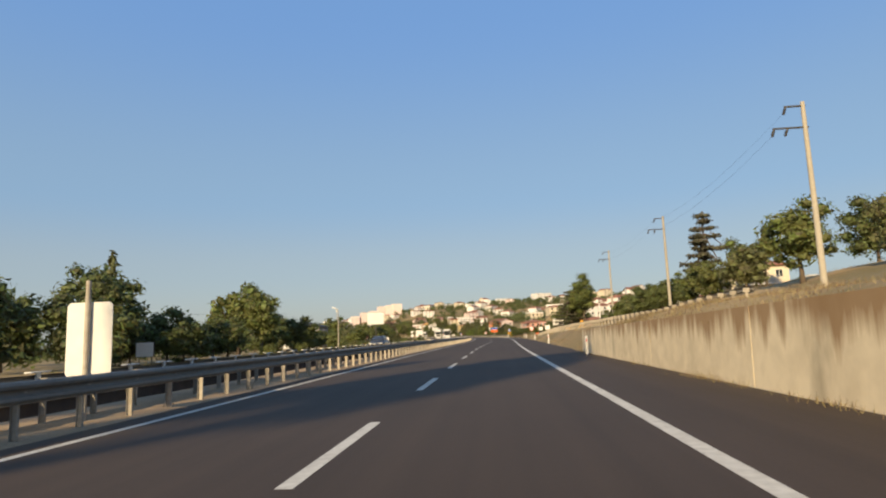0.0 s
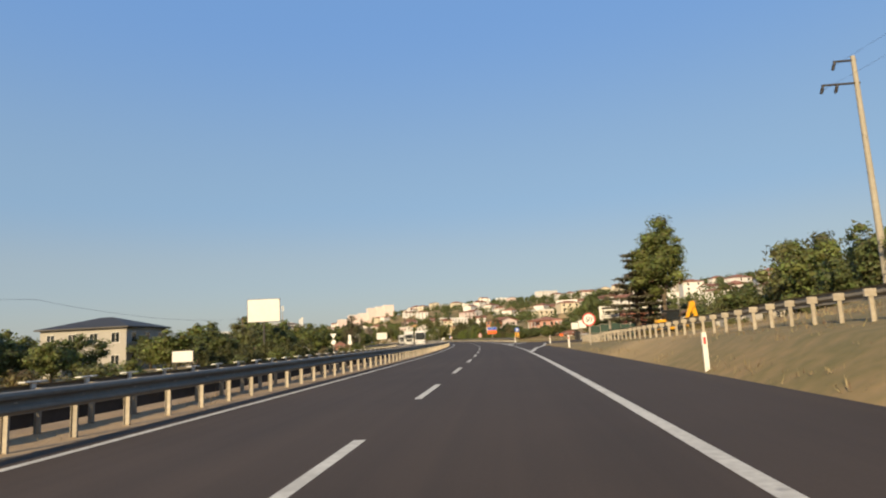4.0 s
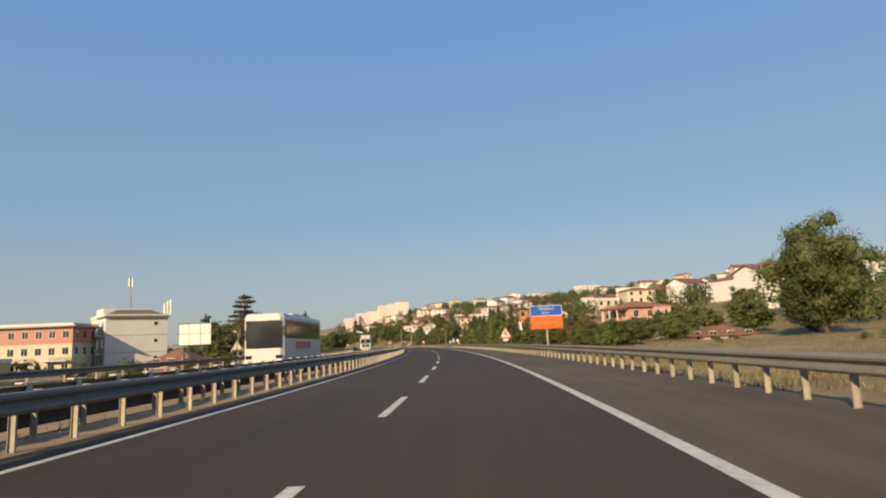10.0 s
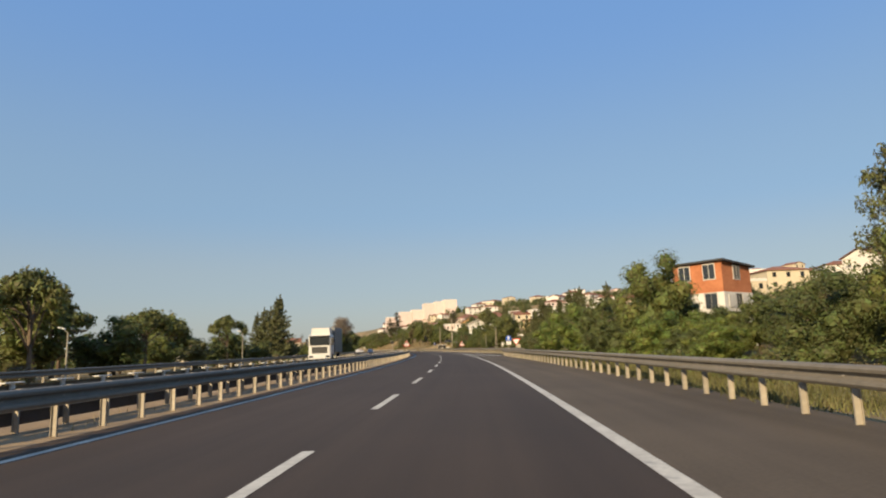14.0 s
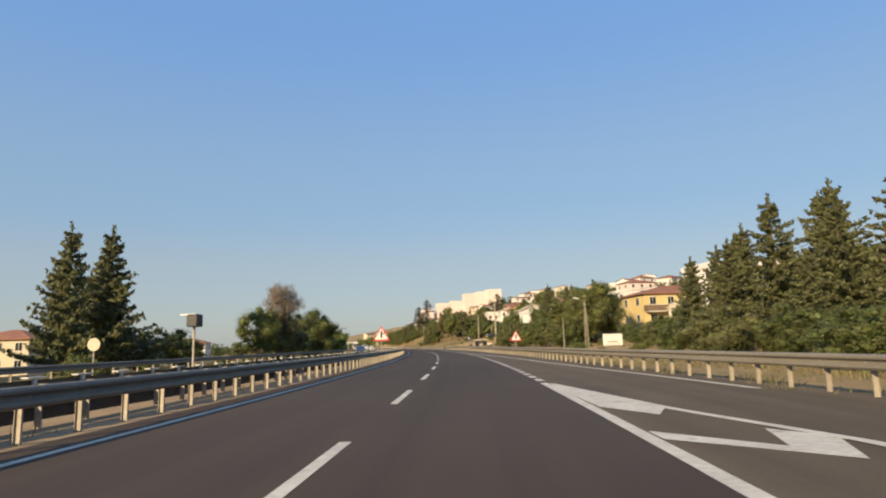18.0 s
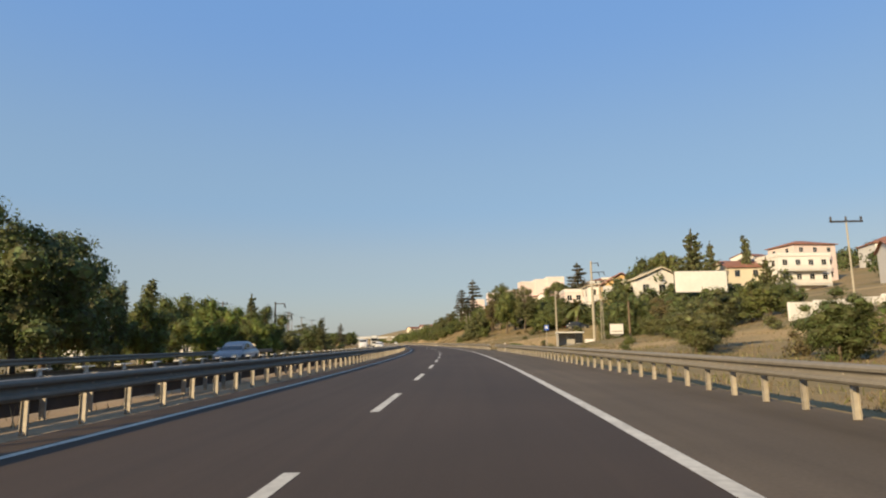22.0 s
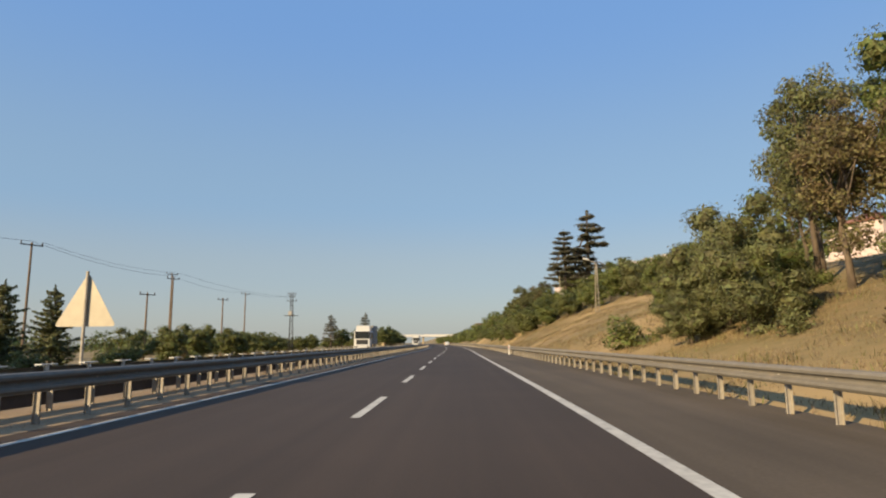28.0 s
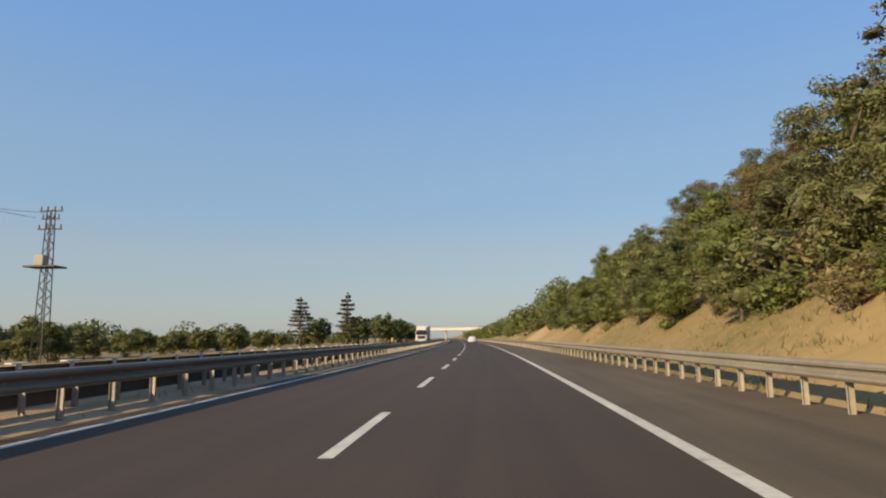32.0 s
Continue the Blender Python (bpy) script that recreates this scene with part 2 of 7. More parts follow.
ZINC = material("galvanised_steel", (0.25, 0.228, 0.19), 0.55, 0.0, second=(0.19, 0.172, 0.142), fine=7, coarse=0.4, amount=0.6, per="object", spread=0.08, stain=((0.3, 0.24, 0.17), 1.3, (1, 1, 1), 0.66))
ZINC.node_tree.nodes["Principled BSDF"].inputs["Specular IOR Level"].default_value = 0.15
ZINC_POST = material("galvanised_post", (0.44, 0.4, 0.33), 0.65, 0.1, second=(0.3, 0.26, 0.2), fine=9, coarse=1.5, amount=0.7, per="object", spread=0.14)
STEEL_DARK = material("dark_steel", (0.07, 0.065, 0.06), 0.6, 0.5, fine=8, per="object")
WHITE = material("white_sheet", (0.78, 0.77, 0.72), 0.6, second=(0.66, 0.65, 0.6), fine=3, coarse=0.5, amount=0.5)
SIGN_BACK = material("sign_back", (0.5, 0.45, 0.34), 0.5, 0.2, second=(0.42, 0.37, 0.28), fine=4, coarse=1)
RED = material("red_film", (0.62, 0.03, 0.03), 0.45, second=(0.5, 0.025, 0.025), fine=4)
BLACK = material("black_film", (0.02, 0.02, 0.02), 0.5)
BLUE = material("blue_film", (0.01, 0.1, 0.52), 0.45, second=(0.01, 0.08, 0.42), fine=3)
ORANGE = material("orange_film", (0.9, 0.16, 0.02), 0.5, second=(0.8, 0.13, 0.02), fine=3)
YELLOW = material("yellow_paint", (0.82, 0.42, 0.02), 0.45, second=(0.68, 0.33, 0.02), fine=3, stain=((0.2, 0.13, 0.06), 1.5, (1, 1, 1), 0.68))
BARK = material("bark", (0.16, 0.12, 0.085), 0.95, second=(0.085, 0.065, 0.045), fine=10, coarse=1.5, amount=0.9, bump=0.03, stretch=(1, 1, 0.25), per="object")
GLASS = material("window_glass", (0.03, 0.035, 0.04), 0.08, 0.0, per="object")
GLASS.node_tree.nodes["Principled BSDF"].inputs["Specular IOR Level"].default_value = 0.8
TILE = material("clay_roof_tiles", (0.32, 0.14, 0.085), 0.85, second=(0.21, 0.095, 0.06), fine=3, coarse=0.5, amount=0.8, bump=0.02, per="object", spread=0.2)
FRAME = material("window_frame", (0.7, 0.68, 0.63), 0.5)
TIMBER = material("weathered_timber", (0.2, 0.14, 0.09), 0.8, fine=6, stretch=(4, 4, 0.5))
BRICK = material("hollow_brick", (0.52, 0.2, 0.09), 0.9, second=(0.4, 0.14, 0.06), fine=5, coarse=0.8, amount=0.9, bump=0.01)
RUBBER = material("tyre_rubber", (0.018, 0.018, 0.018), 0.85)


def leaves(name, colour, second, spread=0.5, tr=0.35):
    return material(name, tuple(0.88 * c for c in colour), 0.65, second=tuple(0.88 * c for c in second), fine=0.5, coarse=0.25, amount=0.7, per="leaf", spread=spread, translucent=tr)


LEAF_GREEN = leaves("broad_leaves", (0.210, 0.234, 0.060), (0.114, 0.144, 0.038))
LEAF_DARK = leaves("dark_leaves", (0.162, 0.192, 0.058), (0.090, 0.114, 0.037))
LEAF_OLIVE = leaves("olive_leaves", (0.215, 0.222, 0.080), (0.130, 0.138, 0.052))
LEAF_BRIGHT = leaves("bright_leaves", (0.240, 0.288, 0.060), (0.108, 0.168, 0.036))
LEAF_BROWN = leaves("dry_leaves", (0.255, 0.205, 0.088), (0.150, 0.128, 0.055))
LEAF_GREY = leaves("bare_twigs", (0.300, 0.252, 0.204), (0.192, 0.156, 0.120), 0.3, 0.1)
NEEDLE = leaves("conifer_needles", (0.198, 0.204, 0.079), (0.108, 0.120, 0.048))
NEEDLE_BLUE = leaves("cedar_needles", (0.156, 0.144, 0.084), (0.096, 0.094, 0.058))
NEEDLE_PINE = leaves("pine_needles", (0.204, 0.216, 0.060), (0.120, 0.138, 0.038))
DRY_GRASS = leaves("dry_grass", (0.36, 0.27, 0.14), (0.23, 0.175, 0.09), 0.4, 0.2)


# ---- making meshes ----
def mesh_of(name, verts, faces, mat, smooth=False):
    me = bpy.data.meshes.new(name)
    me.from_pydata([tuple(v) for v in verts], [], faces)
    me.update()
    if mat:
        me.materials.append(mat)
    if smooth:
        me.polygons.foreach_set("use_smooth", [True] * len(me.polygons))
    return me


def put(name, me, parent=None, label="", m=None):
    ob = new(name, me)
    if parent is not None:
        ob.parent = parent
    if m is not None:
        ob.matrix_basis = m
    if label:
        ob["label"] = label
    return ob


def thing(name, label, category, m=None, group="", kind=""):
    ob = new(name)
    ob.empty_display_size = 0.2
    if m is not None:
        ob.matrix_basis = m
    return tagged(ob, label, category, group, kind)


class Build:
    """Gathers boxes, tubes, prisms and slabs into one mesh."""

    def __init__(self):
        self.v, self.f = [], []

    def add(self, verts, faces):
        k = len(self.v)
        self.v += [Vector(v) for v in verts]
        self.f += [tuple(i + k for i in f) for f in faces]
        return self

    def box(self, x0, x1, y0, y1, z0, z1, bevel=0.0, m=None):
        """A block, its upright and top edges cut back by bevel."""
        if bevel <= 0:
            vs = [(x0, y0, z0), (x1, y0, z0), (x1, y1, z0), (x0, y1, z0), (x0, y0, z1), (x1, y0, z1), (x1, y1, z1), (x0, y1, z1)]
            fs = [(0, 3, 2, 1), (4, 5, 6, 7), (0, 1, 5, 4), (1, 2, 6, 5), (2, 3, 7, 6), (3, 0, 4, 7)]
        else:
            b = bevel
            def ring(i, z):
                return [(x0 + b + i, y0 + i, z), (x1 - b - i, y0 + i, z), (x1 - i, y0 + b + i, z), (x1 - i, y1 - b - i, z), (x1 - b - i, y1 - i, z), (x0 + b + i, y1 - i, z), (x0 + i, y1 - b - i, z), (x0 + i, y0 + b + i, z)]
            vs = ring(b * 0.6, z0) + ring(0, z0 + b) + ring(0, z1 - b) + ring(b * 0.6, z1)
            fs = [tuple(range(7, -1, -1)), tuple(range(24, 32))]
            for r in range(3):
                for k in range(8):
                    fs.append((r * 8 + k, r * 8 + (k + 1) % 8, r * 8 + 8 + (k + 1) % 8, r * 8 + 8 + k))
        if m is not None:
            vs = [m @ Vector(v) for v in vs]
        return self.add(vs, fs)

    def tube(self, a, b, ra, rb, n=8):
        a, b = Vector(a), Vector(b)
        q = (b - a).to_track_quat("Z", "Y")
        vs = []
        for p, r in ((a, ra), (b, rb)):
            vs += [p + q @ Vector((r * math.cos(2 * math.pi * k / n), r * math.sin(2 * math.pi * k / n), 0)) for k in range(n)]
        fs = [(k, (k + 1) % n, n + (k + 1) % n, n + k) for k in range(n)]
        return self.add(vs, fs + [tuple(range(n - 1, -1, -1)), tuple(range(n, 2 * n))])

    def prism(self, outline, y0, y1, m=None):
        """An outline of (x, z) points, drawn out from y0 to y1."""
        n = len(outline)
        vs = [(x, y0, z) for x, z in outline] + [(x, y1, z) for x, z in outline]
        if m is not None:
            vs = [m @ Vector(v) for v in vs]
        fs = [tuple(range(n)), tuple(range(2 * n - 1, n - 1, -1))] + [(k, n + k, n + (k + 1) % n, (k + 1) % n) for k in range(n)]
        return self.add(vs, fs)

    def slab(self, outline, z0, z1):
        """An outline of (x, y) points, drawn up from z0 to z1."""
        n = len(outline)
        vs = [(x, y, z0) for x, y in outline] + [(x, y, z1) for x, y in outline]
        fs = [tuple(range(n - 1, -1, -1)), tuple(range(n, 2 * n))] + [(k, (k + 1) % n, n + (k + 1) % n, n + k) for k in range(n)]
        return self.add(vs, fs)

    def loft(self, rings, caps=True):
        n = len(rings[0])
        vs = [v for r in rings for v in r]
        fs = []
        for i in range(len(rings) - 1):
            for k in range(n):
                fs.append((i * n + k, i * n + (k + 1) % n, (i + 1) * n + (k + 1) % n, (i + 1) * n + k))
        if caps:
            fs += [tuple(range(n - 1, -1, -1)), tuple(range((len(rings) - 1) * n, len(rings) * n))]
        return self.add(vs, fs)

    def mesh(self, name, mat, smooth=False):
        me = mesh_of(name, self.v, self.f, mat, smooth)
        bm = bmesh.new()
        bm.from_mesh(me)
        bmesh.ops.recalc_face_normals(bm, faces=bm.faces)
        bm.to_mesh(me)
        bm.free()
        return me


def part(name, build, mat, parent, label="", m=None, smooth=False):
    me = build.mesh(name, mat, smooth) if isinstance(build, Build) else build
    return put(name, me, parent, label, m)


def facing(s, lat, dz=0.0, turn=0.0, ground=True):
    """A pose on the ground at s, lat whose y axis looks along the road."""
    p = on_ground(s, lat, dz) if ground else spot(s, lat, dz)
    return Matrix.Translation(p) @ Matrix.Rotation(heading(s) + radians(turn), 4, "Z")


# ---- ground ----
def strip(name, s_list, lat_a, lat_b, z, mat, n=1, label="", category="", thick=0.0):
    vs, fs = [], []
    for s in s_list:
        a, b = (lat_a(s), lat_b(s)) if callable(lat_a) else (lat_a, lat_b)
        for k in range(n + 1):
            vs.append(spot(s, a + (b - a) * k / n, z))
    w = n + 1
    for i in range(len(s_list) - 1):
        for k in range(n):
            fs.append((i * w + k, i * w + k + 1, (i + 1) * w + k + 1, (i + 1) * w + k))
    me = mesh_of(name, vs, fs, mat)
    uv = me.uv_layers.new(name="lane")
    for lp, at in zip(me.loops, uv.data):
        s = s_list[lp.vertex_index // w]
        a, b = (lat_a(s), lat_b(s)) if callable(lat_a) else (lat_a, lat_b)
        at.uv = (a + (b - a) * (lp.vertex_index % w) / n, s)
    ob = new(name, me)
    if label:
        tagged(ob, label, category, kind="structure")
    return ob


g_s = [-900, -500, -300, -200, -150, -120, -90] + list(range(-75, 33, 4)) + [33.5, 34, 35, 36, 37, 38, 39, 41] + list(range(44, 800, 4)) + list(range(804, 1120, 14)) + [1200, 1400, 1800, 2400, 3200, 4200]
g_l = [-3500, -2000, -1200, -800, -500, -300, -200, -140, -100, -80, -65, -55, -48, -42, -37, -32, -28, -25, -22, -20, -18.5, -17, -10, -4, 0, 5, 6.85, 6.95, 7.6, 8.5, 9.5, 11, 12.5, 14, 16, 18, 20, 22, 25, 28, 32, 36, 41, 47, 54, 62, 72, 85, 100, 120, 145, 175, 210, 250, 300, 350, 400, 480, 600, 700, 1000, 1600, 2600]
gv = [spot(s, lat, height(s, min(lat, 700)) if abs(lat) < 2500 else -8) for s in g_s for lat in g_l]
gn = len(g_l)
gf = [(i * gn + k, i * gn + k + 1, (i + 1) * gn + k + 1, (i + 1) * gn + k) for i in range(len(g_s) - 1) for k in range(gn - 1)]
tagged(new("ground", mesh_of("ground", gv, gf, EARTH, True)), "dry brown earth with patchy yellow and green grass", "ground", kind="structure")

ROAD_S = list(range(-160, 1100, 4)) + [1150, 1250, 1400]
tagged(strip("road", ROAD_S, -4.4, 3.84, 0.0, ASPHALT, 6), "dark smooth asphalt carriageway with two lanes", "road", kind="structure")


def shoulder_edge(s):
    return float(np.interp(s, [-160, 40, 44, 120, 150, 157, 163, 168, 172, 174, 176, 182, 184, 186, 190, 340, 352, 357, 366, 393, 413, 435, 519], [6.65, 6.65, 6.9, 7.3, 7.6, 8.3, 9.5, 14, 20, 30, 44, 44, 30, 8.0, 7.5, 7.5, 7.5, 10.4, 10.0, 8.3, 7.9, 7.5, 7.5]))


SH_S = sorted(set(ROAD_S + [150, 157, 160, 163, 166, 168, 170, 172, 173, 174, 176, 178, 180, 181, 182, 184, 186, 352, 354, 357, 360, 366, 519, 522, 525, 530, 534]))
strip("slip_road", [s for s in SH_S if s <= 186], lambda s: 3.84, shoulder_edge, 0.0, ASPHALT, 5, "dark asphalt of the shoulder and the exit road", "road")
strip("hard_shoulder", [s for s in SH_S if s >= 186], lambda s: 3.84, shoulder_edge, 0.0, ASPHALT_OLD, 5, "greyer worn asphalt of shoulder and slip roads", "road")
strip("side_road", list(range(520, 543)), lambda s: float(np.interp(s, [520, 525, 528, 531, 533, 537, 542], [7.5, 7.5, 8.8, 14, 18.5, 26, 38])), lambda s: float(np.interp(s, [520, 521.5, 523, 525, 528, 531, 537, 542], [7.52, 8.4, 12, 15.5, 19, 22, 32, 42])), 0.0, ASPHALT_OLD, 5, "worn asphalt lane that leaves between the guardrails", "road")
strip("opposite_road", ROAD_S, -16.8, -6.9, 0.0, ASPHALT_OLD, 4, "asphalt of the oncoming carriageway", "road")
strip("median", ROAD_S, -6.9, -4.4, -0.01, VERGE, 2, "gravel and dry earth median strip", "ground")


# ---- road markings ----
def left_edge(s):
    """How far the inner edge line lies beside the lane divider."""
    return float(np.interp(s, [-160, 160, 210, 260, 300, 355, 375, 420, 460, 520, 580, 665, 1200], [-3.8, -3.78, -3.63, -3.7, -3.72, -3.71, -3.63, -3.58, -3.56, -3.64, -3.84, -3.92, -3.85]))


marking_root = thing("road_marking", "white painted lines on dark asphalt", "road marking", kind="structure")


def paint(name, s_list, lat, width, parent, z=0.005):
    return put(name, strip_mesh(name, s_list, lat, width, z), parent)


def strip_mesh(name, s_list, lat, width, z):
    vs, fs = [], []
    for s in s_list:
        c = lat(s) if callable(lat) else lat
        w = width(s) if callable(width) else width
        vs += [spot(s, c - w / 2, z), spot(s, c + w / 2, z)]
    for i in range(len(s_list) - 1):
        fs.append((2 * i, 2 * i + 1, 2 * i + 3, 2 * i + 2))
    return mesh_of(name, vs, fs, PAINT)


def stations(a, b, step=3.0):
    k = max(1, int(round((b - a) / step)))
    return [a + (b - a) * i / k for i in range(k + 1)]


paint("edge_line", stations(-160, 1200, 4), left_edge, 0.15, marking_root)
for a, b in ((-160, 131), (160, 380), (440, 518.3), (526, 1200)):
    paint("edge_line", stations(a, b, 4), LANE - 0.03, 0.2, marking_root)
for k in range(-8, 110):
    a = DASH_START + 9 * k
    paint("lane_dash", stations(a, a + DASH_LENGTH, 2), 0, 0.16, marking_root)
for k in range(16):
    paint("exit_dash", stations(131.5 + 1.9 * k, 132.55 + 1.9 * k, 2), LANE + 0.03, 0.27, marking_root)
for k in range(31):
    paint("merge_dash", stations(381 + 1.9 * k, 382.05 + 1.9 * k, 2), LANE + 0.03, 0.25, marking_root)
for k in range(4):
    paint("access_dash", stations(518.7 + 1.9 * k, 519.8 + 1.9 * k, 2), LANE - 0.1, 0.22, marking_root)


def line_through(*pts):
    xs, ys = [p[0] for p in pts], [p[1] for p in pts]
    return lambda s: float(np.interp(s, xs, ys))


exit_line = line_through((127, 3.85), (131, 4.3), (137.8, 4.95), (150, 6.9), (154, 7.3), (158, 7.75), (163.5, 8.7))
paint("exit_line", stations(127, 163.5, 2), exit_line, lambda s: 0.3 if s < 154 else 0.2, marking_root, 0.013)
gore_line = line_through((158.5, 3.9), (167, 4.33), (171.7, 5.35), (178.9, 7.3), (185, 8.0))
paint("gore_line", stations(159, 184.5, 1), gore_line, 0.24, marking_root, 0.013)
join_line = line_through((354, 7.0), (357, 6.95), (368.5, 6.05), (372.3, 5.05), (379.5, 3.95))
paint("gore_line", stations(354, 379.5, 1), join_line, 0.2, marking_root, 0.013)
merge_line = line_through((376, 8.2), (382, 7.7), (390, 7.0), (400, 6.3), (409, 6.0), (417, 5.6), (426, 4.9), (434, 4.3), (441, 3.85))
paint("merge_line", stations(376, 441, 2), merge_line, 0.2, marking_root, 0.013)


def gore_piece(points, name="gore_stripe"):
    vs = [spot(s, lat, 0.009) for s, lat in points]
    put(name, mesh_of(name, vs, [tuple(range(len(vs)))], PAINT), marking_root)


gore_piece([(160, LANE), (167.0, LANE + 0.12), (172.2, LANE + 0.12), (171.6, 4.6), (172.4, 5.35), (167, 4.25)], "gore_point")
for s0, a in ((176.4, 5.1), (181.3, 5.7), (185.4, 6.05), (188.8, 6.45)):
    c = s0 - 2.15 * (a - LANE)
    e = 1.0 if s0 < 180 else 1.35
    gore_piece([(s0 - 0.45, LANE + 0.1), (c - 0.5, a), (c + 1.2, a + e), (c + 2.0, a + e - 0.15), (c + 0.45, a), (s0 + 0.45, LANE + 0.1)])
gore_piece([(379.5, LANE), (373.0, LANE + 0.12), (371.6, 4.6), (372.6, 5.0), (378, 4.15)], "gore_point")
for k in range(5):
    s0 = 369.6 - 3.6 * k
    r = join_line(s0 - 0.6)
    gore_piece([(s0 + 0.25, LANE + 0.1), (s0 - 1.1, r - 0.85), (s0 + 0.25, r - 0.5), (s0 - 0.5, r), (s0 - 1.9, r - 0.5), (s0 - 0.45, LANE + 0.1)])
for a, b, c in ((-16.5, 0.16, "edge_line"), (-7.25, 0.16, "edge_line")):
    paint(c, stations(-160, 1200, 6), a + 2.2 * (a < -10), b, marking_root)
for k in range(-4, 106):
    paint("lane_dash", stations(9.0 * k + 2, 9.0 * k + 6, 2), -10.85, 0.16, marking_root)


# ---- guard rails ----
BEAM = [(0.0, 0.49), (0.055, 0.505), (0.083, 0.545), (0.075, 0.585), (0.015, 0.62), (0.005, 0.645), (0.015, 0.67), (0.075, 0.705), (0.083, 0.745), (0.055, 0.785), (0.0, 0.80)]
POST_STEP = 1.35
# dark brown tone of the lower rail's face, with its shade in the colour
SHADED_RAIL = material("shaded_rail_steel", (0.085, 0.06, 0.042), 0.85, second=(0.05, 0.036, 0.028), fine=5, coarse=0.8)
post_build = Build()
post_build.box(-0.13, 0.13, -0.03, 0.03, 0.56, 0.735).box(-0.055, 0.055, -0.004, 0.004, -0.3, 0.74).box(-0.055, -0.047, -0.035, 0.004, -0.3, 0.74).box(0.047, 0.055, -0.035, 0.004, -0.3, 0.74)
POST = post_build.mesh("post", ZINC_POST)
CAP = Build().box(-0.07, 0.06, -0.24, 0.24, 0.835, 0.855).box(-0.02, 0.02, -0.05, 0.05, 0.7, 0.836).mesh("cap", WHITE)


def guardrail(s0, s1, lat, side, label, caps=False, base=None, drop_start=False, step=POST_STEP):
    """A steel beam rail; side +1: its beam faces to the right of the road, -1: to the left."""
    lat_of = lat if callable(lat) else (lambda s: lat)
    rail = thing("guardrail", label, "guardrail", Matrix.Translation(spot(s0, lat_of(s0), 0)), "guard rails of the motorway")
    inv = rail.matrix_basis.inverted()
    prof = BEAM + [(d - 0.008, z) for d, z in reversed(BEAM)]
    rings = []
    for s in stations(s0, s1, 2.0):
        z0 = base(s) if base else 0.0
        if drop_start and s - s0 < 2.5:
            z0 -= 0.12 * (1 - (s - s0) / 2.5)
        rings.append([inv @ spot(s, lat_of(s) + side * d, z + z0) for d, z in prof])
    part("beam", Build().loft(rings), ZINC, rail)
    if caps:
        low = [(0.0, 0.11), (0.03, 0.11), (0.03, 0.34), (0.0, 0.34)]
        lip = [(-0.04, 0.34), (0.05, 0.34), (0.05, 0.375), (-0.04, 0.375)]
        for nm, prof2, mat2 in (("lower_rail", low, SHADED_RAIL), ("rail_lip", lip, ZINC_POST)):
            part(nm, Build().loft([[inv @ spot(s, lat_of(s) + side * d, z) for d, z in prof2] for s in stations(s0, s1, 3.0)]), mat2, rail)
    s = s0 + 0.3
    if s0 > 690:
        far = Build()
        while s < s1 - 0.1:
            far.box(-0.055, 0.055, -0.03, 0.0, -0.3, 0.74, 0, inv @ Matrix.Translation(spot(s, lat_of(s) - side * 0.12, 0)) @ Matrix.Rotation(heading(s), 4, "Z"))
            s += POST_STEP
        part("post_row", far, ZINC_POST, rail)["kind"] = "stuff"
    while s < s1 - 0.1:
        z0 = base(s) if base else 0.0
        turn = Matrix.Rotation(heading(s) + random.uniform(-0.03, 0.03), 4, "Z")
        put("post", POST, rail, "", inv @ Matrix.Translation(spot(s, lat_of(s) - side * 0.12, z0)) @ turn)
        if caps:
            put("cap", CAP, rail, "", inv @ Matrix.Translation(spot(s, lat_of(s), z0)) @ turn)
        s += step
    return rail


# ---- trees and shrubs ----
def leaf_cloud(clumps, count, size, rng, long=1.6, hang=0.0, shell=0.55):
    """count leaf sprays, each a small folded blade, spread over ellipsoid clumps (centre, radii)."""
    cl = np.array(clumps, float)
    wt = (cl[:, 3] * cl[:, 4] + cl[:, 4] * cl[:, 5] + cl[:, 3] * cl[:, 5])
    pick = rng.choice(len(cl), count, p=wt / wt.sum())
    d = rng.normal(size=(count, 3))
    d /= np.linalg.norm(d, axis=1)[:, None]
    r = shell + (1.08 - shell) * rng.random(count) ** 0.6
    c = cl[pick, :3] + d * cl[pick, 3:6] * r[:, None]
    nrm = d + rng.normal(size=(count, 3)) * 0.55 + np.array([0, 0, 0.25])
    nrm /= np.linalg.norm(nrm, axis=1)[:, None]
    t = np.cross(nrm, rng.normal(size=(count, 3)))
    t[:, 2] -= hang
    t /= np.linalg.norm(t, axis=1)[:, None] + 1e-9
    b = np.cross(nrm, t)
    sz = size * (0.6 + 0.8 * rng.random(count))[:, None]
    v = np.stack([c - t * sz * long / 2 - nrm * sz * 0.15, c + b * sz * 0.55 + t * sz * 0.1, c + t * sz * long / 2 - b * sz * 0.25], 1)
    return v.reshape(-1, 3)


ICO = [(0, 0, 1)] + [(0.894 * math.cos(1.2566 * k), 0.894 * math.sin(1.2566 * k), 0.447) for k in range(5)] + [(0.894 * math.cos(1.2566 * k + 0.6283), 0.894 * math.sin(1.2566 * k + 0.6283), -0.447) for k in range(5)] + [(0, 0, -1)]
ICO_F = [(0, 1 + k, 1 + (k + 1) % 5) for k in range(5)] + [(1 + k, 6 + k, 1 + (k + 1) % 5) for k in range(5)] + [(1 + (k + 1) % 5, 6 + k, 6 + (k + 1) % 5) for k in range(5)] + [(11, 6 + (k + 1) % 5, 6 + k) for k in range(5)]


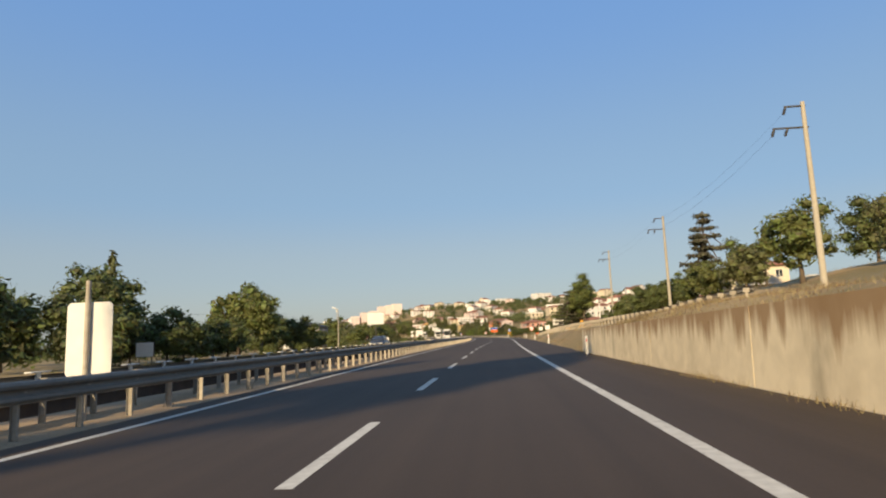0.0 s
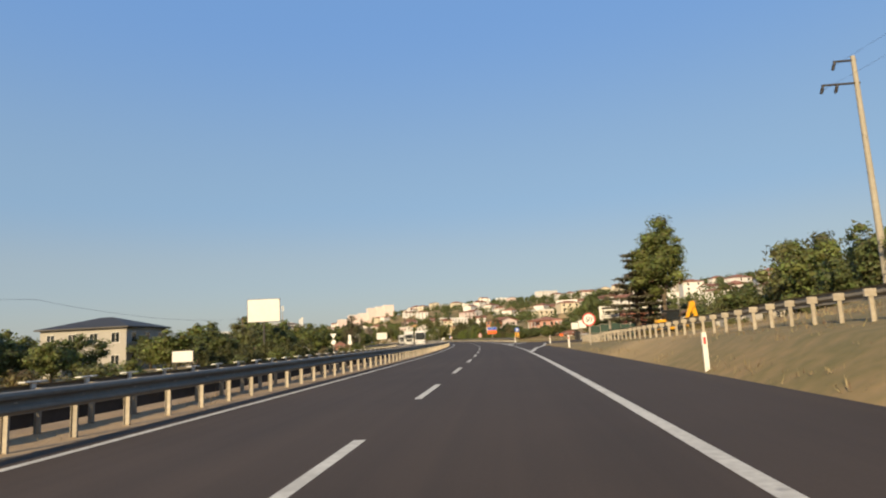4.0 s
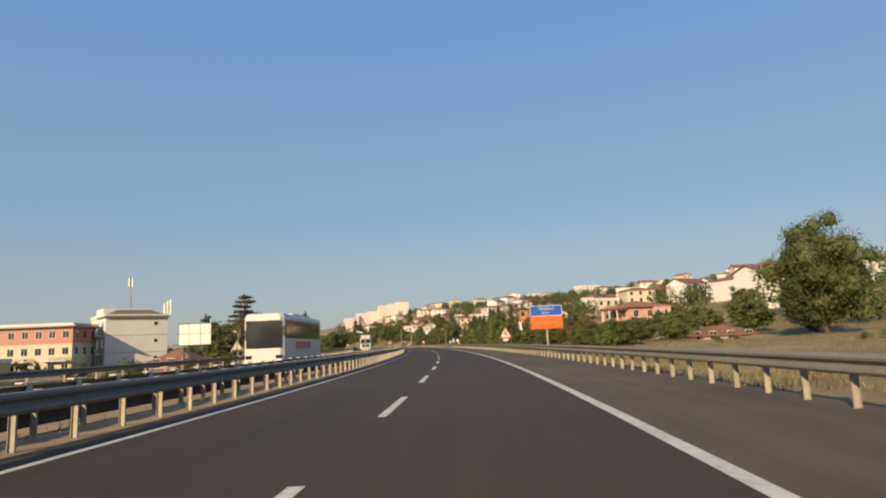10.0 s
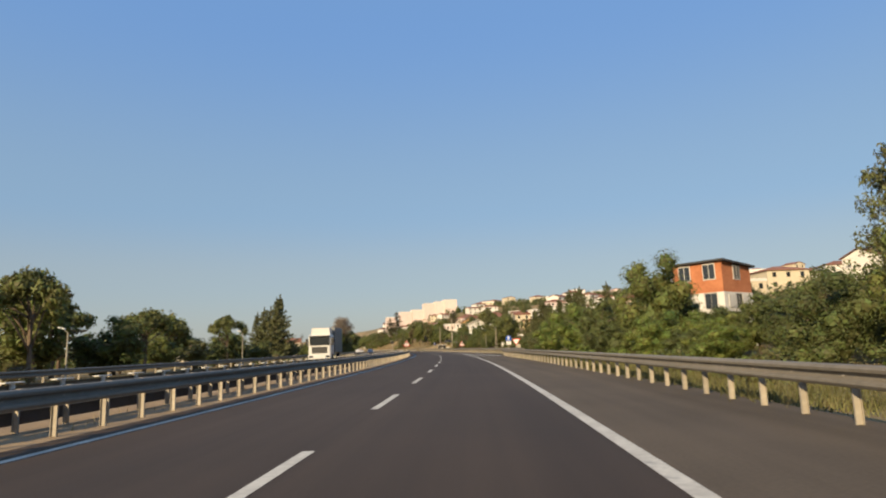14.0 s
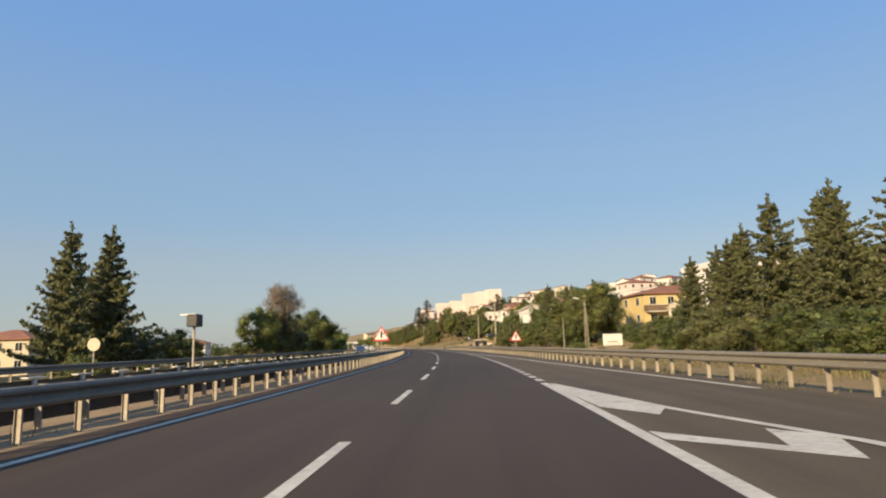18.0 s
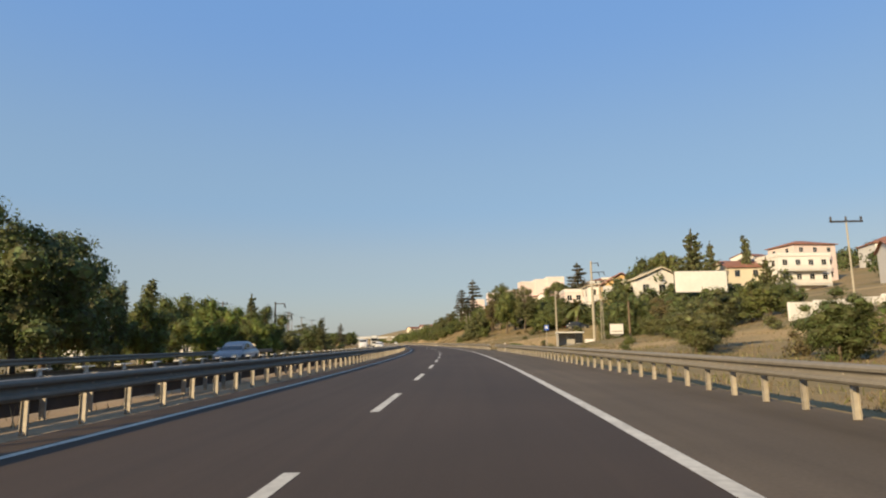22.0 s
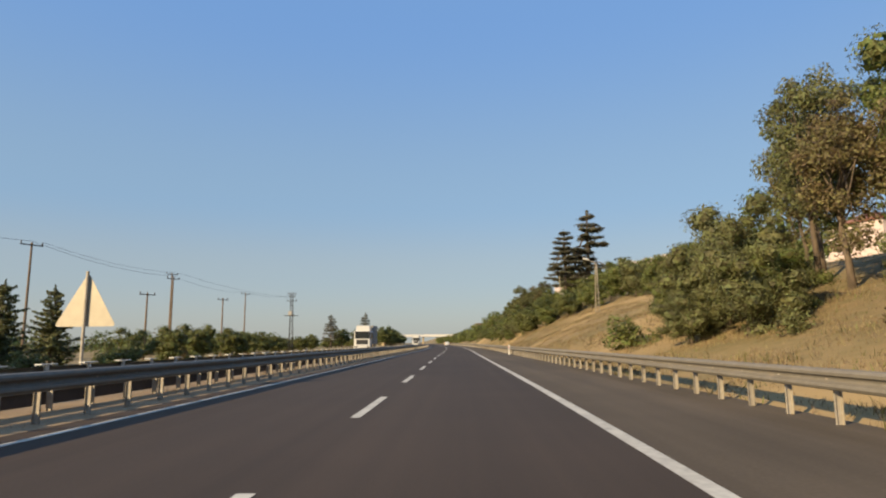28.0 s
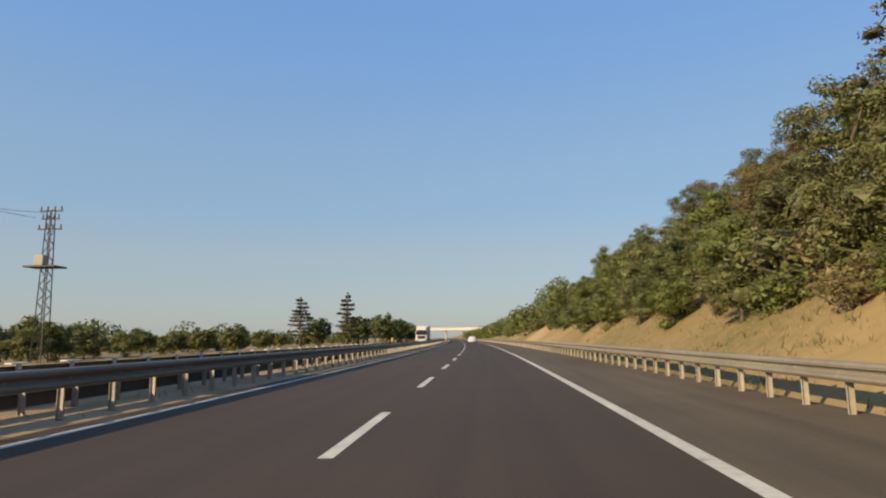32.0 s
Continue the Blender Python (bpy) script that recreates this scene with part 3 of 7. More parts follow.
def inner_foliage(clumps, rng, fine):
    """The packed inner leaves of each clump, as loose facets that close the crown against the sky."""
    tri = np.array([[ICO[i] for i in f] for f in ICO_F])
    if fine:
        a, b, c = tri[:, 0], tri[:, 1], tri[:, 2]
        ab, bc, ca = a + b, b + c, c + a
        tri = np.concatenate([np.stack(q, 1) for q in ((a, ab, ca), (ab, b, bc), (ca, bc, c), (ab, bc, ca))])
        tri /= np.linalg.norm(tri, axis=2)[:, :, None]
    out = []
    for x, y, z, rx, ry, rz in clumps:
        k = rng.uniform(0.46, 0.7, len(tri))[:, None, None] + rng.uniform(-0.1, 0.1, (len(tri), 3))[:, :, None]
        out.append((tri * k * np.array([rx, ry, rz]) + np.array([x, y, z])).reshape(-1, 3))
    return np.concatenate(out)


def leaf_mesh(name, verts, mat, sides=3):
    n = len(verts) // sides
    me = bpy.data.meshes.new(name)
    me.vertices.add(n * sides)
    me.vertices.foreach_set("co", verts.astype(np.float32).ravel())
    me.loops.add(n * sides)
    me.loops.foreach_set("vertex_index", np.arange(n * sides, dtype=np.int32))
    me.polygons.add(n)
    me.polygons.foreach_set("loop_start", np.arange(0, n * sides, sides, dtype=np.int32))
    me.materials.append(mat)
    me.update(calc_edges=True)
    return me


def trunk_build(h, r, rng, limbs, bend=0.3):
    b = Build()
    p = Vector((0, 0, -0.3))
    pts = [p]
    for k in range(5):
        pts.append(Vector((rng.uniform(-bend, bend) * (k + 1) / 5, rng.uniform(-bend, bend) * (k + 1) / 5, h * (k + 1) / 5)))
    n = 7
    rings = []
    for k, q in enumerate(pts):
        rr = r * (1.25 if k == 0 else 1 - 0.7 * k / 5)
        rings.append([(q.x + rr * math.cos(6.283 * i / n), q.y + rr * math.sin(6.283 * i / n), q.z) for i in range(n)])
    b.loft(rings)
    for c in limbs:
        k = rng.integers(2, 5)
        a = pts[k]
        e = Vector(c)
        mid = a.lerp(e, 0.5) + Vector((rng.uniform(-0.2, 0.2), rng.uniform(-0.2, 0.2), 0.25))
        first = len(b.v)
        rings = []
        for p, q, rr in ((a, mid, r * 0.42), (mid, e, r * 0.26), (e, e * 2 - mid, r * 0.08)):
            t = (q - p).to_track_quat("Z", "Y")
            rings.append([p + t @ Vector((rr * math.cos(1.2566 * i), rr * math.sin(1.2566 * i), 0)) for i in range(5)])
        b.loft(rings)
        b.f.append((int(k) * n, first, first + 1))
    return b


def ellipsoid_clumps(rng, n, centre, radii, r0, r1, low=-0.8):
    out = []
    while len(out) < n:
        d = rng.normal(size=3)
        d /= np.linalg.norm(d)
        if d[2] < low:
            continue
        k = rng.uniform(0.35, 0.95)
        r = rng.uniform(r0, r1)
        out.append((centre[0] + d[0] * radii[0] * k, centre[1] + d[1] * radii[1] * k, centre[2] + d[2] * radii[2] * k, r, r, r * rng.uniform(0.7, 0.95)))
    return out


def make_tree(kind, seed, mat, detail=1.0):
    """A tree about 10 m high, standing at the origin."""
    rng = np.random.default_rng(seed)
    n = lambda k: int(k * detail)
    big = (0.95 if kind in ("thin", "bare", "cedar", "conifer") else 0.68 if detail > 0.3 else 0.8) * detail ** -0.5
    top = 10.0
    if kind == "broad":
        cl = ellipsoid_clumps(rng, 42, (0, 0, 5.1), (3.5, 3.5, 4.3), 0.7, 1.45, -1) + [(0, 0, 5.0, 2.3, 2.3, 3.4)]
        leaf = leaf_cloud(cl, n(15245), 0.165 * big, rng)
        tr = trunk_build(6.5, 0.26, rng, [c[:3] for c in cl[:9]])
    elif kind == "tall":
        cl = [((c[0]) * (1.25 - 0.09 * max(0, c[2] - 4.5)), c[1] * (1.25 - 0.09 * max(0, c[2] - 4.5)), *c[2:]) for c in ellipsoid_clumps(rng, 50, (0, 0, 6.2), (1.9, 1.9, 3.6), 0.45, 0.95, -1)] + [(0, 0, 6.2, 1.2, 1.2, 2.6)]
        leaf = leaf_cloud(cl, n(16220), 0.120 * big, rng)
        tr = trunk_build(7.5, 0.17, rng, [c[:3] for c in cl[:8]])
    elif kind == "thin":
        cl = ellipsoid_clumps(rng, 44, (0, 0, 6.0), (2.6, 2.6, 4.2), 0.45, 0.95, -1)
        leaf = leaf_cloud(cl, n(13620), 0.120 * big, rng, shell=0.2)
        tr = trunk_build(7.5, 0.17, rng, [c[:3] for c in cl[:14]], 0.5)
    elif kind == "cedar":
        cl, z = [], 2.2
        while z < 9.6:
            reach = 3.1 * (1 - (z / 10.2) ** 1.5) + 0.35
            for k in range(5 if z < 8 else 3):
                a = rng.uniform(0, 6.283)
                q = reach * rng.uniform(0.75, 1.1)
                for f in (0.4, 0.72, 1.0):
                    cl.append((math.cos(a) * q * f, math.sin(a) * q * f, z + 0.12 * f, 0.7 * (1.15 - 0.3 * f), 0.7 * (1.15 - 0.3 * f), 0.24))
            z += rng.uniform(0.6, 0.85)
        cl.append((0, 0, 9.7, 0.25, 0.25, 0.5))
        leaf = leaf_cloud(cl, n(15959), 0.120 * big, rng, shell=0.15)
        tr = trunk_build(9.6, 0.24, rng, [c[:3] for c in cl[2::9]], 0.12)
    elif kind == "conifer":
        cl = [(0, 0, 3.6, 0.7, 0.7, 3.2)]
        for k in range(74):
            z = 0.7 + 8.5 * (k / 74) ** 1.05
            reach = (2.5 * (1 - z / 10) ** 0.85 + 0.15) * rng.uniform(0.55, 1.3)
            a = k * 2.4 + rng.uniform(-0.6, 0.6)
            for f, up, r in ((0.4, 0.0, 0.42), (0.7, 0.1, 0.34), (0.95, 0.25, 0.25), (1.15, 0.48, 0.15)):
                cl.append((math.cos(a) * reach * f, math.sin(a) * reach * f, z + up * reach * 0.45, r * (0.45 + reach * 0.4), r * (0.45 + reach * 0.4), 0.2))
        cl.append((0, 0, 9.5, 0.16, 0.16, 0.6))
        leaf = leaf_cloud(cl, n(17000), 0.115 * big, rng, shell=0.3)
        tr = trunk_build(9.2, 0.2, rng, [], 0.08)
    elif kind == "column":
        cl = [(rng.uniform(-0.25, 0.25), rng.uniform(-0.25, 0.25), z, 1.15 * w, 1.15 * w, 0.9) for z, w in ((0.9, 0.7), (1.8, 0.95), (2.8, 1), (3.8, 1), (4.8, 0.95), (5.8, 0.85), (6.8, 0.75), (7.8, 0.6), (8.7, 0.42), (9.4, 0.25))]
        leaf = leaf_cloud(cl, n(7922), 0.142 * big, rng, 2.0)
        tr = trunk_build(7, 0.18, rng, [], 0.05)
    elif kind == "umbrella":
        cl = []
        for k in range(26):
            a, q = rng.uniform(0, 6.283), 4.0 * math.sqrt(rng.random())
            cl.append((math.cos(a) * q, math.sin(a) * q, 8.6 - 0.13 * q * q + rng.uniform(-0.3, 0.3), 1.25, 1.25, 0.85))
        leaf = leaf_cloud(cl, n(12847), 0.165 * big, rng, 1.9)
        tr = trunk_build(6.4, 0.3, rng, [c[:3] for c in cl[:12]], 0.4)
    elif kind == "bushy":
        cl = ellipsoid_clumps(rng, 36, (0, 0, 4.6), (3.9, 3.9, 4.5), 0.8, 1.6, -1.0) + [(0, 0, 3.5, 2.8, 2.8, 3.0)]
        leaf = leaf_cloud(cl, n(15830), 0.165 * big, rng)
        tr = trunk_build(5.5, 0.2, rng, [c[:3] for c in cl[:6]])
    elif kind == "bare":
        cl = ellipsoid_clumps(rng, 20, (0, 0, 6.5), (2.6, 2.6, 3.0), 0.8, 1.4, -0.9)
        leaf = leaf_cloud(cl, n(5979), 0.074 * big, rng, 9.0, -0.8, 0.1)
        tr = trunk_build(8.5, 0.17, rng, [c[:3] for c in cl], 0.5)
    if kind in ("broad", "bushy", "tall", "umbrella", "column"):
        leaf = np.concatenate([leaf, inner_foliage(cl, rng, detail > 0.3)])
    elif kind in ("cedar", "conifer"):
        leaf = np.concatenate([leaf, inner_foliage(cl, rng, False)])
    me = leaf_mesh("crown", leaf, mat)
    return tr.mesh("trunk", BARK, True), me


def make_shrub(seed, mat, count=1000, size=0.135):
    """A shrub about 2 m high and 2.6 m wide."""
    rng = np.random.default_rng(seed)
    cl = []
    for k in range(10):
        a, q = rng.uniform(0, 6.283), rng.uniform(0, 0.9)
        r = rng.uniform(0.4, 0.65)
        cl.append((math.cos(a) * q, math.sin(a) * q, rng.uniform(0.35, 1.45) * (1.15 - 0.4 * q), r, r, r * 0.9))
    st = Build()
    for k in range(6):
        st.tube((0, 0, -0.2), cl[k][:3], 0.035, 0.012, 5)
    return st.mesh("stem", BARK), leaf_mesh("foliage", leaf_cloud(cl, count, size, rng), mat)


KINDS = {}


def kind_of(key, maker):
    if key not in KINDS:
        KINDS[key] = maker()
    return KINDS[key]


TREE_LOOK = {
    "broad": ("broad", LEAF_GREEN, "broadleaf tree with a dense rounded green crown", "tree"),
    "dark": ("broad", LEAF_DARK, "broadleaf tree with a dense dark green crown", "tree"),
    "bright": ("bushy", LEAF_BRIGHT, "bushy bright green leafy tree branching from the ground", "tree"),
    "bushy": ("bushy", LEAF_GREEN, "bushy green tree with foliage down to the ground", "tree"),
    "bushdark": ("bushy", LEAF_DARK, "bushy dark green tree with foliage down to the ground", "tree"),
    "olive": ("bushy", LEAF_OLIVE, "bushy olive-green tree with a loose uneven crown", "tree"),
    "tall": ("tall", LEAF_GREEN, "tall slender green tree on a bare forked trunk", "tree"),
    "thin": ("thin", LEAF_OLIVE, "tall sparse olive-grey tree with an open crown", "tree"),
    "brown": ("thin", LEAF_BROWN, "half-dry tree with sparse brownish foliage", "tree"),
    "cedar": ("cedar", NEEDLE_BLUE, "dark cedar with flat tiers of branches", "conifer"),
    "conifer": ("conifer", NEEDLE, "dark green cone-shaped conifer with tufted branches", "conifer"),
    "column": ("column", NEEDLE, "slim columnar dark green cypress", "cypress"),
    "umbrella": ("umbrella", NEEDLE_PINE, "umbrella pine with a broad flat green crown", "pine"),
    "pinebush": ("bushy", NEEDLE_PINE, "broad rounded stone pine with olive-green foliage", "pine"),
    "bare": ("bare", LEAF_GREY, "leafless tree with fine grey-brown twigs", "tree"),
}


def tree(s, lat, h, look_name, wide=1.0, z=None, low=False, dense=False):
    """A tree of height h; low: a lighter mesh for one that is never near."""
    shape, mat, label, cat = TREE_LOOK[look_name]
    if h < 4.0 and cat == "tree":
        label, cat = label.replace("tree", "bush"), "bush"
    fine = 0.8 if dense else 0.08 if low or abs(lat) > 44.5 else 0.2 if abs(lat) > 26 else 0.75 if abs(lat) < 22 else 0.5
    v = int(abs(s * 7 + lat * 13)) % 3
    key = (shape, mat.name, v, fine)
    tm, lm = kind_of(key, lambda: make_tree(shape, 11 + v * 17 + len(shape), mat, fine))
    p = on_ground(s, lat, -0.05) if z is None else spot(s, lat, z)
    f = h / 10.0
    rot = (s * 37.7 + lat * 11.3) % 6.283
    ob = thing("tree" if cat == "tree" else cat, label, cat, Matrix.Translation(p) @ Matrix.Rotation(rot, 4, "Z") @ Matrix.Diagonal((f * wide, f * wide, f, 1)))
    put("trunk", tm, ob)
    put("crown", lm, ob)
    return ob


SHRUB_LOOK = {
    "green": (LEAF_GREEN, "round green roadside shrub"),
    "dark": (LEAF_DARK, "dense dark green shrub"),
    "bright": (LEAF_BRIGHT, "fresh bright green shrub"),
    "olive": (LEAF_OLIVE, "dusty olive-green shrub on the dry slope"),
    "dry": (LEAF_BROWN, "half-dry brownish shrub on the bank"),
}


def shrub(s, lat, h, look_name, wide=1.0):
    mat, label = SHRUB_LOOK[look_name]
    v = int(abs(s * 5 + lat * 3)) % 3
    sm, lm = kind_of(("shrub", mat.name, v), lambda: make_shrub(70 + v, mat))
    f = h / 2.0
    ob = thing("shrub", label, "shrub", Matrix.Translation(on_ground(s, lat, -0.05)) @ Matrix.Rotation(s * 1.7 % 6.28, 4, "Z") @ Matrix.Diagonal((f * wide, f * wide, f, 1)))
    put("stem", sm, ob)
    put("foliage", lm, ob)
    return ob


# ---- posts, poles, signs ----
def text_mesh(text, size, mat, align="CENTER"):
    cu = bpy.data.curves.new("text", "FONT")
    cu.body, cu.size, cu.align_x, cu.align_y, cu.extrude = text, size, align, "CENTER", 0.002
    ob = new("text", cu)
    me = bpy.data.meshes.new_from_object(ob.evaluated_get(bpy.context.evaluated_depsgraph_get()))
    bpy.data.objects.remove(ob)
    me.materials.clear()
    me.materials.append(mat)
    return me


UP = Matrix.Rotation(math.pi / 2, 4, "X")


def rounded(w, h, r, n=5):
    out = []
    for cx, cz, a0 in ((w / 2 - r, h / 2 - r, 0), (-w / 2 + r, h / 2 - r, 90), (-w / 2 + r, -h / 2 + r, 180), (w / 2 - r, -h / 2 + r, 270)):
        out += [(cx + r * math.cos(radians(a0 + 90 * k / n)), cz + r * math.sin(radians(a0 + 90 * k / n))) for k in range(n + 1)]
    return out


def disc(r, n=32):
    return [(r * math.cos(6.2832 * k / n), r * math.sin(6.2832 * k / n)) for k in range(n)]


def triangle(r, cut=0.12, down=False):
    """A triangle of half-width r with rounded corners, centred on its middle height."""
    h = r * 1.732
    sg = -1 if down else 1
    pts = [Vector((0, sg * h / 2)), Vector((-r, -sg * h / 2)), Vector((r, -sg * h / 2))]
    out = []
    for i in range(3):
        p, a, b = pts[i], pts[i - 1], pts[(i + 1) % 3]
        c = cut * r
        p1, p2 = p + (a - p).normalized() * c, p + (b - p).normalized() * c
        out += [p1, p1.lerp(p2, 0.5) + (p - p1.lerp(p2, 0.5)) * 0.45, p2]
    return [(q.x, q.y) for q in out]


def plate(parent, outline, z, front, mat, name, label="", thick=0.006):
    """A flat piece of a sign; front: how far it stands out towards the oncoming driver."""
    return part(name, Build().prism([(x, zz + z) for x, zz in outline], -front - thick, -front), mat, parent, label)


def sign_post(parent, h, r=0.04, x=0.0, name="post", mat=None):
    part(name, Build().tube((x, 0.05, -0.3), (x, 0.05, h), r, r, 10), mat or ZINC_POST, parent)


def delineator(s, lat, label="white plastic delineator post with a red reflector"):
    ob = thing("delineator_post", label, "delineator", facing(s, lat), "delineators beside the shoulder")
    part("body", Build().slab([(-0.06, -0.05), (0.06, -0.05), (0.05, 0.04), (-0.05, 0.04)], -0.2, 0.98), WHITE, ob)
    part("band", Build().box(-0.063, 0.063, -0.053, 0.043, 0.66, 0.88), WHITE, ob)
    part("reflector", Build().box(-0.03, 0.03, -0.06, -0.053, 0.68, 0.86), RED, ob, "red reflector")
    return ob


def triangle_sign(s, lat, top, r, kind, label, plate_below=False, away=False):
    m = facing(s, lat, 0, 180 if away else 0)
    ob = thing("warning_sign", label, "road sign", m)
    zc = top - height(s, lat) - r * 0.866
    sign_post(ob, zc + r * (0.9 if kind == "back" else 0.4))
    if kind == "back":
        ob.children[0].location.y = -0.1
        plate(ob, triangle(r), zc, 0.0, SIGN_BACK, "back")
        return ob
    plate(ob, triangle(r), zc, 0.0, SIGN_BACK, "back")
    plate(ob, triangle(r * 0.99, 0.12), zc, 0.007, RED, "border", "red border")
    inner = [(x, z - r * 0.03) for x, z in triangle(r * 0.76, 0.1)]
    plate(ob, inner, zc - r * 0.0, 0.014, WHITE, "face", "white face")
    if kind == "junction":
        up = [(-0.11, -0.5), (0.11, -0.5), (0.11, 0.2), (0.0, 0.42), (-0.11, 0.2)]
        plate(ob, [(x * r, z * r) for x, z in up], zc, 0.021, BLACK, "symbol")
        plate(ob, [(x * r, z * r) for x, z in [(0.11, -0.12), (0.34, -0.12), (0.34, 0.02), (0.11, 0.02)]], zc, 0.021, BLACK, "side_symbol")
    if kind == "narrow":
        plate(ob, [(x * r, z * r) for x, z in [(-0.2, -0.5), (-0.04, -0.5), (-0.04, 0.1), (0.02, 0.35), (-0.06, 0.4), (-0.16, 0.15)]], zc, 0.021, BLACK, "symbol")
        plate(ob, [(x * r, z * r) for x, z in [(0.04, -0.5), (0.3, -0.5), (0.22, -0.2), (0.1, -0.05), (0.08, 0.3), (0.02, 0.3)]], zc, 0.021, BLACK, "side_symbol")
    if plate_below:
        zb = zc - r * 0.866 - 0.16
        plate(ob, rounded(r * 0.75, 0.28, 0.03), zb, 0.0, WHITE, "lower_plate", "white plate with worn dark bars")
        for k in (-1, 1):
            plate(ob, [(-0.2 * r, k * 0.06 - 0.02), (0.2 * r, k * 0.06 - 0.02), (0.2 * r, k * 0.06 + 0.02), (-0.2 * r, k * 0.06 + 0.02)], zb, 0.008, BLACK, "bar")
    return ob


def round_sign(s, lat, zc, r, label):
    ob = thing("round_sign", label, "road sign", facing(s, lat))
    sign_post(ob, zc + r * 0.5)
    plate(ob, disc(r), zc, 0.0, SIGN_BACK, "back")
    return ob


def utility_pole(s, lat, h, label, arms=2, material_=None, name="utility_pole", turn=0.0, lean=0.0, r=0.16):
    """A tapered pole with cross-arms and hanging insulators."""
    ob = thing(name, label, "utility pole", facing(s, lat, 0, turn) @ Matrix.Rotation(radians(lean), 4, "Y"))
    part("shaft", Build().tube((0, 0, -0.5), (0, 0, h), r, r * 0.6, 10), material_ or POLE_CONCRETE, ob)
    for k in range(arms):
        z = h - 0.25 - 1.35 * k
        x0, x1 = (-1.1, 0.15) if k == 0 else (-1.9, 0.2)
        if arms == 1:
            x0, x1 = -0.95, 0.95
        part("crossarm", Build().box(x0, x1, -0.05, 0.05, z - 0.05, z + 0.05, 0.012), STEEL_DARK, ob)
        for x in ([x0 + 0.08] if k == 0 and arms > 1 else [x0 + 0.08, x0 + 0.85] if arms > 1 else [x0 + 0.08, 0.0, x1 - 0.08]):
            if arms > 1:
                bu = Build().tube((x, 0, z - 0.05), (x - 0.16, 0, z - 0.5), 0.07, 0.05, 8)
                for q in range(4):
                    c = Vector((x - 0.05 - 0.03 * q, 0, z - 0.16 - 0.09 * q))
                    bu.tube(c, c + Vector((-0.01, 0, -0.03)), 0.1, 0.08, 8)
            else:
                bu = Build().tube((x, 0, z + 0.05), (x, 0, z + 0.3), 0.05, 0.035, 8).tube((x, 0, z + 0.18), (x, 0, z + 0.23), 0.085, 0.07, 8)
            part("insulator", bu, STEEL_DARK, ob, "dark insulator")
    return ob


def street_lamp(s, lat, h, label, reach=-1.3, lattice=False):
    ob = thing("street_lamp", label, "street lamp", facing(s, lat))
    if lattice:
        b = Build()
        for sx in (-1, 1):
            for sy in (-1, 1):
                b.tube((sx * 0.2, sy * 0.2, -0.3), (sx * 0.06, sy * 0.06, h), 0.025, 0.02, 5)
        k = 0
        z = 0.3
        while z < h - 0.5:
            w0, w1 = 0.2 - 0.14 * z / h, 0.2 - 0.14 * (z + 0.5) / h
            sg = 1 if k % 2 else -1
            b.tube((-w0 * sg, -w0, z), (w1 * sg, -w1, z + 0.5), 0.014, 0.014, 4).tube((-w0, w0 * sg, z), (-w1, -w1 * sg, z + 0.5), 0.014, 0.014, 4)
            b.tube((w0, -w0 * sg, z), (w1, w1 * sg, z + 0.5), 0.014, 0.014, 4)
            z += 0.5
            k += 1
        part("lattice_mast", b, ZINC_POST, ob)
    else:
        part("mast", Build().tube((0, 0, -0.3), (0, 0, h), 0.1, 0.05, 8), POLE_CONCRETE, ob)
    part("arm", Build().tube((0, 0, h - 0.05), (reach, 0, h + 0.35), 0.03, 0.025, 6), ZINC_POST, ob)
    part("lamp_head", Build().box(-0.35, 0.3, -0.11, 0.11, -0.06, 0.07, 0.03, Matrix.Translation((reach - 0.15, 0, h + 0.38)) @ Matrix.Rotation(radians(14), 4, "Y")), WHITE, ob, "pale lamp head")
    return ob


def wire(points, r=0.012, sag=0.5):
    """An overhead cable through world points."""
    ob = thing("overhead_cable", "thin dark overhead power cable", "cable")
    line = []
    for a, c in zip(points, points[1:]):
        for k in range(9):
            t = k / 8
            if k or not line:
                line.append(a.lerp(c, t) - Vector((0, 0, sag * 4 * t * (1 - t))))
    rings = []
    for k, p in enumerate(line):
        q = (line[min(k + 1, len(line) - 1)] - line[max(k - 1, 0)]).to_track_quat("Z", "Y")
        rings.append([p + q @ Vector((r * math.cos(1.5708 * i), r * math.sin(1.5708 * i), 0)) for i in range(4)])
    part("strand", Build().loft(rings), STEEL_DARK, ob)
    return ob


